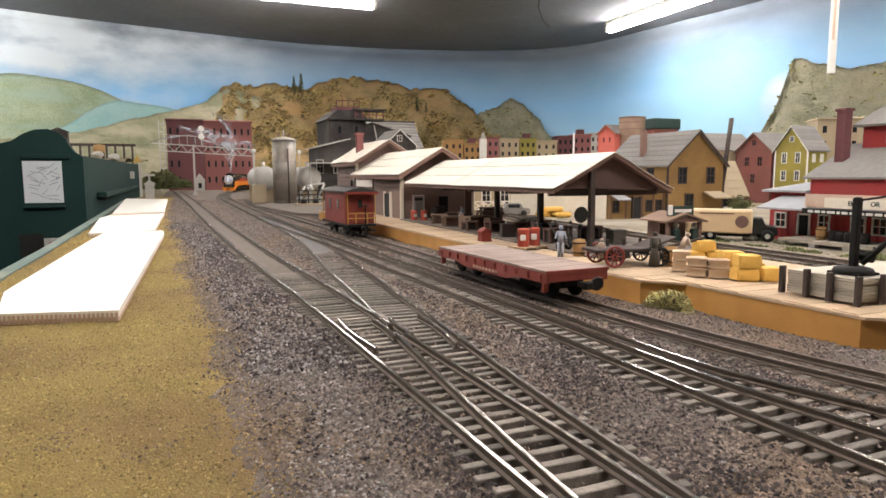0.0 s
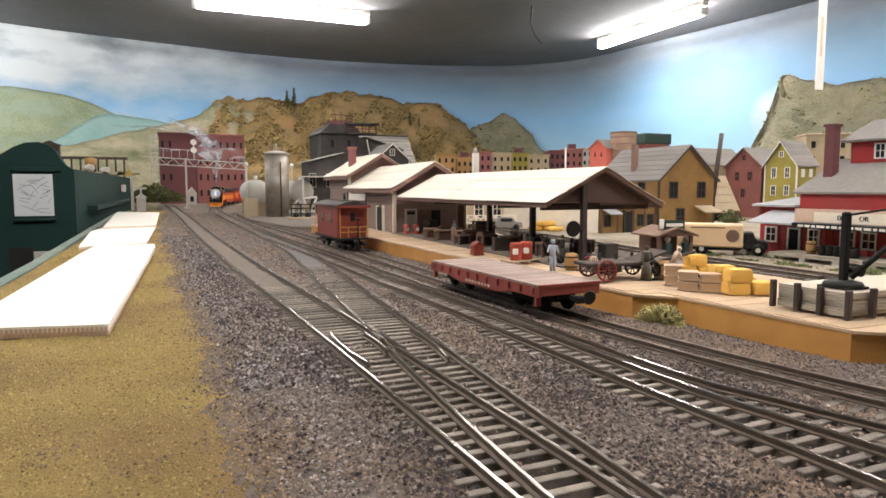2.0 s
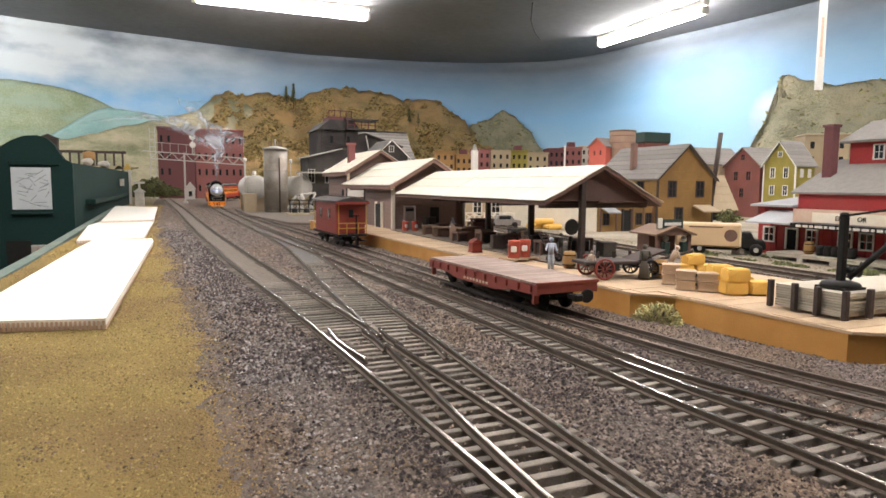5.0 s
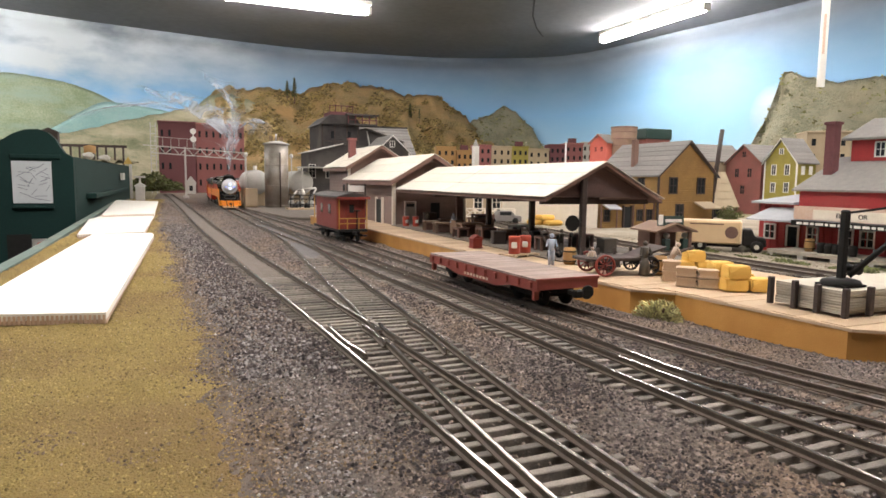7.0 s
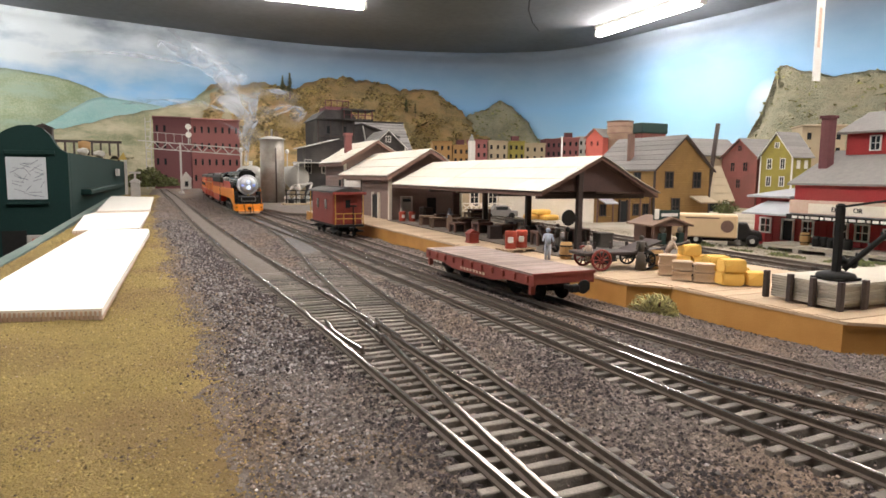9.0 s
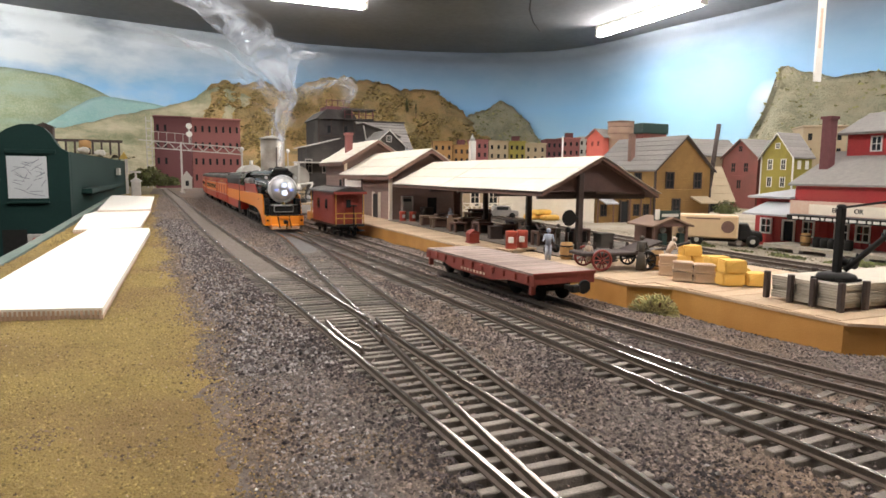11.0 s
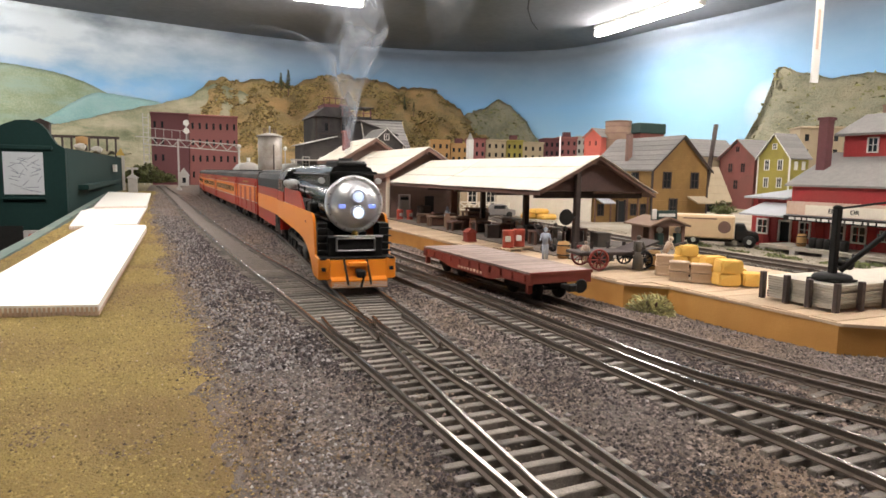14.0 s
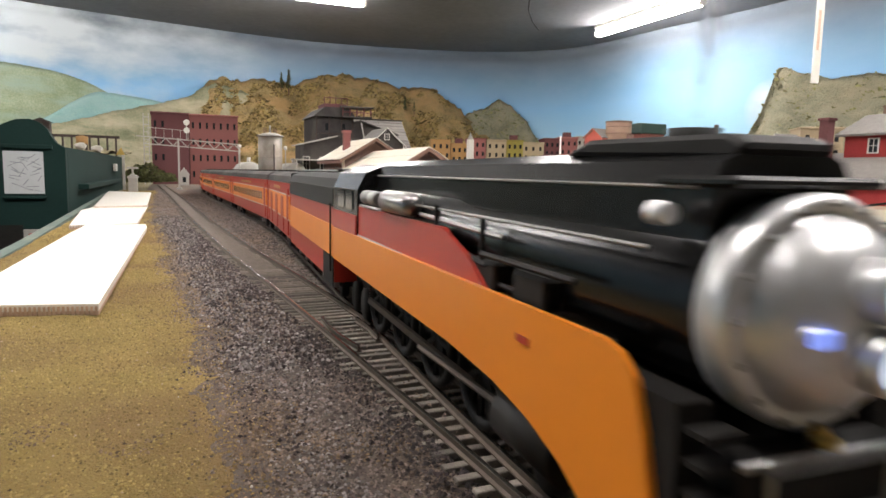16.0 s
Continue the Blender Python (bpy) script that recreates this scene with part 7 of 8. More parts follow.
# ---- tanks, signal bridge, lineside ----
def oil_depot():
    s = thing("concrete_pad", pose(0, 0, 0), "pale concrete pad under the oil tanks", "pad")
    part("slab", bevel(prism(B(), [(0.109, 1.02), (0.134, 0.80), (0.158, 0.775), (0.25, 0.98), (0.25, 1.26), (0.112, 1.26)], "z", -0.0055, 0.0008), 0.0008), MAT_FILL, s)
    t = thing("storage_tank", pose(0.1625, 1.095, 0.0008), "tall streaked silver cylindrical oil tank", "tank")
    part("shell", lathe(B(), [(0.0190, 0.0), (0.0190, 0.102)], "z", 40), MAT_SILVER, t)
    part("roof", lathe(B(), [(0.0212, 0.1015), (0.0212, 0.1030), (0.010, 0.1065), (0.0, 0.108)], "z", 40), MAT_PALEGREY, t, "pale conical roof")
    for z in (0.002, 0.034, 0.067):
        part("hoop", lathe(B(), [(0.0189, z), (0.0194, z + 0.0003), (0.0194, z + 0.0010), (0.0189, z + 0.0013)], "z", 40), MAT_SILVER, t)
    part("down_pipe", rod(B(), (0.003, -0.0200, 0.0), (0.003, -0.0200, 0.088), 0.0011), MAT_DARKWOOD, t)
    part("vent", rod(B(), (0, 0, 0.107), (0, 0, 0.119), 0.0015), MAT_PALEGREY, t)
    for i in range(8):
        a = 6.283 * i / 8
        part("roof_rail_post", rod(B(), (0.010 * math.cos(a), 0.010 * math.sin(a), 0.1065), (0.010 * math.cos(a), 0.010 * math.sin(a), 0.1155), 0.0004, seg=5), MAT_BROWN, t)
    for x, lab in ((0.136, "horizontal pale grey oil tank on a cradle"), (0.2115, "horizontal pale tank with domed end")):
        h = thing("horizontal_tank", pose(x, 1.14, 0.0008), lab, "tank", "horizontal oil tanks")
        part("shell", lathe(B(), [(0.0, -0.005), (0.012, -0.0035), (0.0195, 0.0), (0.0205, 0.002), (0.0205, 0.09), (0.0195, 0.092), (0.0, 0.097)], "y", 32, (0, 0, 0.040)), MAT_PALEGREY, h)
        for y in (0.012, 0.078):
            part("cradle", box(B(), -0.018, 0.018, y, y + 0.006, 0, 0.030), MAT_TAN, h)
        part("fill_cap", rod(B(), (0, 0.02, 0.058), (0, 0.02, 0.068), 0.003), MAT_WHITE, h)
    f = thing("pump_house", pose(0.119, 1.10, 0.0008), "pale tan block wall beside the tank", "pump house")
    part("wall", bevel(box(B(), -0.006, 0.014, 0, 0.03, 0, 0.030), 0.0006), MAT_TAN, f)
    p = thing("pump_rack", pose(0.168, 0.995, 0.0008), "dark pump rack with pipes and valves", "pump")
    for x in (0.0, 0.014, 0.028, 0.042):
        part("pipe", rod(B(), (x, 0, 0), (x, 0, 0.022), 0.0009), MAT_PALEGREY if x > 0.03 else MAT_SOOT, p)
    for z in (0.008, 0.016, 0.022):
        part("cross_pipe", rod(B(), (-0.002, 0, z), (0.044, 0, z), 0.0008), MAT_SOOT, p)
    for x in (0.006, 0.024):
        part("pump_body", lathe(B(), [(0.003, -0.004), (0.0046, -0.003), (0.0046, 0.003), (0.003, 0.004)], "x", 14, (x, -0.004, 0.0050)), MAT_SOOT, p)
    for x, z, r in ((0.002, 0.010, 0.0042), (0.016, 0.0075, 0.0052), (0.032, 0.0095, 0.0046)):
        part("pump_barrel", lathe(B(), [(r * 0.6, -0.004), (r, -0.003), (r, 0.006), (r * 0.6, 0.008)], "y", 16, (x, 0.006, z)), MAT_PALEGREY, p)
    for (x0, z0), (x1, z1) in (((0.000, 0.012), (0.010, 0.028)), ((0.020, 0.010), (0.012, 0.030)), ((0.030, 0.012), (0.040, 0.032)), ((0.012, 0.029), (0.040, 0.033))):
        part("bent_pipe", rod(B(), (x0, 0.004, z0), (x1, 0.006, z1), 0.0016), MAT_PALEGREY, p)
    for x in (0.006, 0.022, 0.038):
        part("hand_wheel", lathe(B(), [(0.0022, -0.0003), (0.0026, 0.0), (0.0022, 0.0003), (0.0018, 0.0)], "y", 14, (x, -0.008, 0.0125), True), MAT_SOOT, p)
    part("drip_tray", bevel(box(B(), -0.006, 0.048, -0.010, 0.014, -0.0002, 0.0030), 0.0006), MAT_TAN, p)
    part("valve", lathe(B(), [(0.004, 0.022), (0.0045, 0.024), (0.002, 0.030), (0.0, 0.031)], "z", 12, (0.018, 0, 0)), MAT_PALEGREY, p)
    for x, y in ((0.118, 0.0), (0.198, 0.03)):
        l = thing("yard_lamp", pose(x, 1.13 + y, 0.0), "small yard lamp on a thin pole", "lamp", "yard lamps by the tanks")
        part("pole", rod(B(), (0, 0, -0.003), (0, 0, 0.083), 0.0009), MAT_PALEGREY, l)
        part("globe", lathe(B(), [(0.0, 0.082), (0.0030, 0.0845), (0.0033, 0.087), (0.0022, 0.0895), (0.0, 0.0902)], "z", 14), MAT_WHITE, l)
    for (x, y, h) in ((0.168, 0.80, 0.014), (0.178, 0.83, 0.018), (0.188, 0.86, 0.012)):
        b = thing("oil_drum", pose(x, y, 0.0008), "weathered pale drum on the pad", "drum", "drums on the oil pad")
        part("body", lathe(B(), [(0.0038, 0), (0.0040, 0.0006), (0.0038, h * 0.5), (0.0040, h - 0.0006), (0.0038, h), (0.0, h)], "z", 14), MAT_CONCRETE, b)


def signal_bridge():
    g = thing("signal_bridge", pose(0, 1.70, 0), "pale grey steel lattice signal bridge over the tracks", "signal bridge")
    for x, h in ((0.037, 0.120), (0.177, 0.110)):
        part("post", box(B(), x - 0.0022, x + 0.0022, -0.0022, 0.0022, -0.004, h), MAT_PALEGREY, g)
        part("footing", bevel(box(B(), x - 0.006, x + 0.006, -0.005, 0.005, -0.004, 0.003), 0.001), MAT_CONCRETE, g)
    zt = lambda x: 0.1185 - (x - 0.037) * 0.055
    for yy in (-0.0045, 0.0045):
        for d in (0.0, -0.0165):
            x0 = -0.055 if d == 0 else -0.037
            part("chord", prism(B(), [(x0, zt(x0) + d), (0.180, zt(0.18) + d), (0.180, zt(0.18) + d - 0.0022), (x0, zt(x0) + d - 0.0022)], "y", yy - 0.0007, yy + 0.0007), MAT_PALEGREY, g)
        xs = [-0.037 + 0.0155 * k for k in range(15)]
        for i, (a, b) in enumerate(zip(xs, xs[1:])):
            za, zb = (zt(a), zt(b) - 0.0165) if i % 2 else (zt(a) - 0.0165, zt(b))
            part("brace", rod(B(), (a, yy, za - 0.001), (b, yy, zb - 0.001), 0.0008, seg=5), MAT_PALEGREY, g)
    for k in range(6):
        x = -0.03 + 0.018 * k
        part("walk_rail_post", rod(B(), (x, 0, zt(x)), (x, 0, zt(x) + 0.021), 0.0006, seg=5), MAT_PALEGREY, g)
    part("walk_rail", rod(B(), (-0.03, 0, zt(-0.03) + 0.021), (0.062, 0, zt(0.062) + 0.021), 0.0006, seg=5), MAT_PALEGREY, g)
    m = part("signal_mast", rod(B(), (0.056, -0.003, 0.115), (0.056, -0.003, 0.160), 0.0016), MAT_PALEGREY, g)
    for z in (0.139, 0.158):
        part("signal_head", lathe(B(), [(0.0066, -0.002), (0.0070, -0.001), (0.0066, 0.0), (0.0, 0.0)], "y", 18, (0.056, -0.004, z)), MAT_WHITE, m, "round white signal head")
    b = thing("relay_box", pose(-0.0575, 1.52, -0.0030), "pale concrete relay box with pyramid lid", "relay box")
    part("body", bevel(box(B(), -0.009, 0.009, -0.008, 0.008, 0, 0.030), 0.0008), MAT_CONCRETE, b)
    part("lid", prism(B(), [(-0.0115, 0.030), (-0.0115, 0.0315), (0.0, 0.0395), (0.0115, 0.0315), (0.0115, 0.030)], "y", -0.010, 0.010), MAT_PALEGREY, b)
    part("finial", box(B(), -0.002, 0.002, -0.001, 0.001, 0.038, 0.050), MAT_CONCRETE, b)
    part("name_board", box(B(), -0.011, 0.011, -0.001, 0.001, 0.048, 0.0525), MAT_CONCRETE, b)
    p = thing("trim_post", pose(-0.086, 1.76, 0), "pale upright post at the layout edge", "post")
    part("shaft", box(B(), -0.003, 0.003, -0.003, 0.003, -0.02, 0.078), MAT_PALEGREY, p)
    part("bracket", prism(B(), [(-0.016, 0.078), (-0.004, 0.096), (0.004, 0.078)], "y", -0.001, 0.001), MAT_BRASS, p)
    h = thing("trackside_hut", pose(0.062, 2.18, -0.004), "small pale grey trackside hut", "hut")
    part("wall", box(B(), -0.014, 0.014, 0, 0.025, 0, 0.034), MAT_PALEGREY, h)
    part("roof", prism(B(), [(-0.018, 0.032), (0, 0.056), (0.018, 0.032)], "y", -0.003, 0.028), MAT_PALEGREY, h)
    part("window", box(B(), -0.005, 0.005, -0.0008, 0.0002, 0.010, 0.026), MAT_GLASS, h)


def bush(m, r, count, material, label, seed, leaf=0.0024, spiky=False):
    b = thing("bush", m, label, "bush", kind="")
    rs = np.random.RandomState(seed)
    verts, faces = [], []
    for i in range(count):
        d = rs.randn(3)
        d /= np.linalg.norm(d)
        d[2] = abs(d[2])
        rad = r * (0.35 + 0.65 * rs.rand() ** 0.5) * (0.8 + 0.35 * math.sin(5 * d[0] + 3 * d[1] + seed))
        c = d * rad * np.array([1.0, 0.9, 0.85])
        t = rs.randn(3) + (d * 1.6 if spiky else 0)
        t /= np.linalg.norm(t)
        q = np.cross(t, rs.randn(3))
        q /= np.linalg.norm(q)
        s = leaf * (0.6 + 0.8 * rs.rand())
        k = len(verts)
        wd = 0.22 if spiky else 0.5
        verts += [tuple(c - t * s), tuple(c + q * s * wd), tuple(c + t * s), tuple(c - q * s * wd), tuple(c + np.cross(t, q) * s * 0.25)]
        faces += [(k, k + 1, k + 4), (k + 1, k + 2, k + 4), (k + 2, k + 3, k + 4), (k + 3, k, k + 4)]
    soup("crown", verts, faces, material, b)
    st = B()
    for i in range(9):
        a = 6.283 * i / 9
        rod(st, (0, 0, 0), (r * 0.55 * math.cos(a), r * 0.55 * math.sin(a), r * 0.6), 0.0008 if r < 0.03 else 0.002, 0.0003, seg=5)
    part("stems", st, MAT_BROWN, b)
    return b


def conifer(m, h, seed):
    t = thing("conifer", m, "small dark conifer on the hillside", "tree", "conifers on the hill")
    part("trunk", rod(B(), (0, 0, -0.02), (0, 0, h), h * 0.03, h * 0.006, seg=6), MAT_BROWN, t)
    rs = np.random.RandomState(seed)
    verts, faces = [], []
    for i in range(260):
        u = rs.rand()
        z = h * (0.12 + 0.88 * u)
        r = h * 0.17 * (1 - u) * (0.4 + 0.6 * rs.rand()) + 0.001
        a = rs.rand() * 6.283
        c = np.array([r * math.cos(a), r * math.sin(a), z])
        o = np.array([math.cos(a), math.sin(a), -0.5])
        q = np.array([-math.sin(a), math.cos(a), 0])
        s = h * 0.06
        k = len(verts)
        verts += [tuple(c - o * s), tuple(c + q * s * 0.5), tuple(c + o * s), tuple(c - q * s * 0.5)]
        faces.append((k, k + 1, k + 2, k + 3))
    soup("crown", verts, faces, MAT_LEAF, t)


def control_board():
    """The dark green fascia across the aisle with its paper diagram."""
    b = thing("control_panel", pose(0, 1.0, 0), "dark green shaped fascia board with wavy top", "panel")
    out = [(-0.60, -0.6), (-0.60, 0.070), (-0.24, 0.080), (-0.199, 0.092), (-0.186, 0.101), (-0.172, 0.107), (-0.157, 0.108), (-0.146, 0.104), (-0.138, 0.096), (-0.133, 0.086), (-0.128, 0.078), (-0.118, 0.072), (-0.118, -0.6)]
    part("board", prism(B(), out, "y", 0.0, 0.02), MAT_GREEN, b)
    part("return_board", prism(B(), [(-0.1235, 0.0201), (-0.1178, 0.0201), (-0.0905, 0.78), (-0.0965, 0.78)], "z", -0.6, 0.073), MAT_GREEN, b)
    part("moulding", bevel(box(B(), -0.190, -0.132, -0.004, 0.0, 0.069, 0.075), 0.001), MAT_GREEN, b)
    pp = part("paper_diagram", box(B(), -0.1885, -0.1435, -0.0012, -0.0002, 0.011, 0.066), MAT_PAPER, b, "white paper track diagram")
    rs = random.Random(6)
    for k in range(26):
        x, z = rs.uniform(-0.184, -0.150), rs.uniform(0.016, 0.061)
        x2, z2 = min(x + rs.uniform(0.004, 0.016), -0.146), min(max(z + rs.uniform(-0.010, 0.010), 0.014), 0.063)
        part("ink_line", rod(B(), (x, -0.0014, z), (x2, -0.0014, z2), 0.00035, seg=4), MAT_INK, pp)
    part("shelf", bevel(box(B(), -0.190, -0.142, -0.006, 0.0, 0.004, 0.0075), 0.001), MAT_GREEN, b)
    o = part("outlet_plate", bevel(box(B(), -0.170, -0.152, -0.0025, 0.0, -0.052, -0.036), 0.001), MAT_PALEGREY, b, "small metal plate with red knob")
    part("knob", lathe(B(), [(0.0030, -0.005), (0.0034, -0.004), (0.0030, -0.0025), (0.0, -0.0026)], "y", 14, (-0.161, 0, -0.044)), MAT_DRUM, o)
    # no opening is cut; a flat black sheet paints the recess's shade
    part("dark_recess", box(B(), -0.198, -0.170, -0.0006, 0.0002, -0.090, -0.030), MAT_SOOT, b)
    part("ledge", bevel(prism(B(), [(-0.1165, 0.10), (-0.1010, 0.10), (-0.0890, 0.72), (-0.0945, 0.72)], "z", 0.014, 0.022), 0.001), MAT_GREEN, b)
    part("label_plate", box(B(), -0.0960, -0.0900, 0.55, 0.60, 0.040, 0.055), MAT_PALEGREY, b)
    sc = thing("hill_shelf", pose(0, 0, 0), "rough brown scenery shelf above the green fascia", "scenery", kind="structure")
    verts, faces = [], []
    nx, ny = 40, 20
    for j in range(ny + 1):
        for i in range(nx + 1):
            x, y = -0.75 + 0.70 * i / nx, 1.03 + 1.2 * j / ny
            lim = -0.1265 + (y - 1.02) * 0.036
            x = min(x, lim)
            z = 0.066 + 0.030 * (j / ny) + 0.012 * noise.fractal(Vector((x * 14, y * 14, 2)), 0.8, 2.0, 4)
            verts.append((x, y, z))
    for j in range(ny):
        for i in range(nx):
            faces.append((j * (nx + 1) + i, j * (nx + 1) + i + 1, (j + 1) * (nx + 1) + i + 1, (j + 1) * (nx + 1) + i))
    soup("slope", verts, faces, MAT_SCRUB, sc)
    t = thing("trestle", pose(0, 1.80, 0), "dark wooden trestle on the upper shelf", "trestle")
    part("deck", box(B(), -0.30, -0.095, 0, 0.012, 0.118, 0.124), MAT_DARKWOOD, t)
    for k in range(11):
        part("bent", box(B(), -0.295 + 0.019 * k, -0.291 + 0.019 * k, 0, 0.008, 0.07, 0.118), MAT_DARKWOOD, t)
    w = thing("wooden_tank", pose(-0.166, 1.70, 0.078), "pale yellow round water tank on legs", "tank")
    part("tub", lathe(B(), [(0.0120, 0.020), (0.0128, 0.038), (0.0, 0.041)], "z", 20), MAT_BARREL, w)
    for x in (-0.008, 0.008):
        for y in (-0.008, 0.008):
            part("leg", box(B(), x - 0.002, x + 0.002, y - 0.002, y + 0.002, -0.01, 0.022), MAT_DARKWOOD, w)
    s = thing("small_tipple", pose(-0.185, 1.28, 0.070), "dark small timber tipple", "tipple")
    part("hopper", bevel(box(B(), -0.013, 0.013, 0, 0.02, 0.030, 0.052), 0.001), MAT_DARKWOOD, s)
    part("roof", prism(B(), [(-0.016, 0.051), (0, 0.058), (0.016, 0.051)], "y", -0.003, 0.023), MAT_DARKWOOD, s)
    for x in (-0.011, 0.009):
        part("leg", box(B(), x, x + 0.003, 0, 0.003, -0.01, 0.03), MAT_DARKWOOD, s)
    for x, z in ((-0.125, 0.085), (-0.155, 0.090)):
        r = thing("rock", pose(x, 1.55, z), "pale grey rock on the shelf", "rock", "rocks on the shelf")
        bm = B()
        bmesh.ops.create_icosphere(bm, subdivisions=2, radius=0.012)
        for v in bm.verts:
            v.co += noise.noise_vector(v.co * 90) * 0.004
            v.co.z *= 0.6
        part("stone", bm, MAT_CONCRETE, r)


# ---- things on the platform ----
def figure(m, h, material, label, lean=0.0, sit=False, skirt=False):
    h = h * 0.76
    # a plain cast model figure, one mesh
    bm = B()
    hip = h * (0.30 if sit else 0.48)
    if skirt:
        lathe(bm, [(h * 0.17, 0), (h * 0.14, hip * 0.7), (h * 0.08, hip * 1.15)], "z", 10)
    else:
        for s in (-1, 1):
            rod(bm, (s * h * 0.05, -h * 0.12 if sit else 0, 0), (s * h * 0.05, 0, hip), h * 0.045, h * 0.06, seg=7)
    top = Vector((0, -lean * h, hip + h * 0.34))
    rod(bm, (0, 0, hip * 0.95), top, h * 0.085, h * 0.11, seg=9)
    for s in (-1, 1):
        rod(bm, top + Vector((s * h * 0.11, 0, -h * 0.02)), top + Vector((s * h * 0.17, -h * 0.10, -h * 0.22)), h * 0.038, h * 0.03, seg=6)
    bmesh.ops.create_icosphere(bm, subdivisions=2, radius=h * 0.075, matrix=Matrix.Translation(top + Vector((0, -lean * h * 0.2, h * 0.11))))
    ob = part("figurine", bm, material)
    ob.matrix_world = m
    return tagged(ob, label, "figurine", "model figures on the platform")


def crate(m, w, d, h, material, label, group="crates on the platform"):
    w, d, h = w * 0.82, d * 0.82, h * 0.74
    c = thing("crate", m, label, "crate", group)
    part("body", bevel(box(B(), -w / 2, w / 2, -d / 2, d / 2, 0, h), 0.0003), material, c)
    for z in (0.0, h - 0.0010):
        part("batten", box(B(), -w / 2 - 0.0003, w / 2 + 0.0003, -d / 2 - 0.0003, d / 2 + 0.0003, z + 0.00015, z + 0.0008), material, c)
    return c


def sack(m, w, d, h):
    s = thing("sack", m, "plump mustard-yellow sack in a stack", "sack", "yellow sacks on the platform")
    bm = box(B(), -w / 2, w / 2, -d / 2, d / 2, 0, h)
    bmesh.ops.bevel(bm, geom=list(bm.edges), offset=h * 0.10, segments=2, affect="EDGES")
    bmesh.ops.subdivide_edges(bm, edges=list(bm.edges), cuts=1)
    for v in bm.verts:
        v.co += noise.noise_vector(v.co * 400) * 0.0004
    part("cloth", bm, MAT_SACK, s)


def drum(m, lab):
    d = thing("oil_drum", m, lab, "drum", "red drums on the platform")
    part("body", lathe(B(), [(0.0034, 0), (0.0036, 0.0005), (0.0034, 0.0010), (0.0034, 0.0036), (0.0036, 0.0040), (0.0034, 0.0044), (0.0034, 0.0070), (0.0036, 0.0074), (0.0036, 0.0102), (0.0033, 0.0106), (0.0033, 0.0101), (0.0, 0.0101)], "z", 20), MAT_DRUM, d)
    part("paint_mark", bevel(box(B(), -0.0017, 0.0017, -0.00385, -0.0030, 0.0036, 0.0072), 0.0006), MAT_WHITE, d)


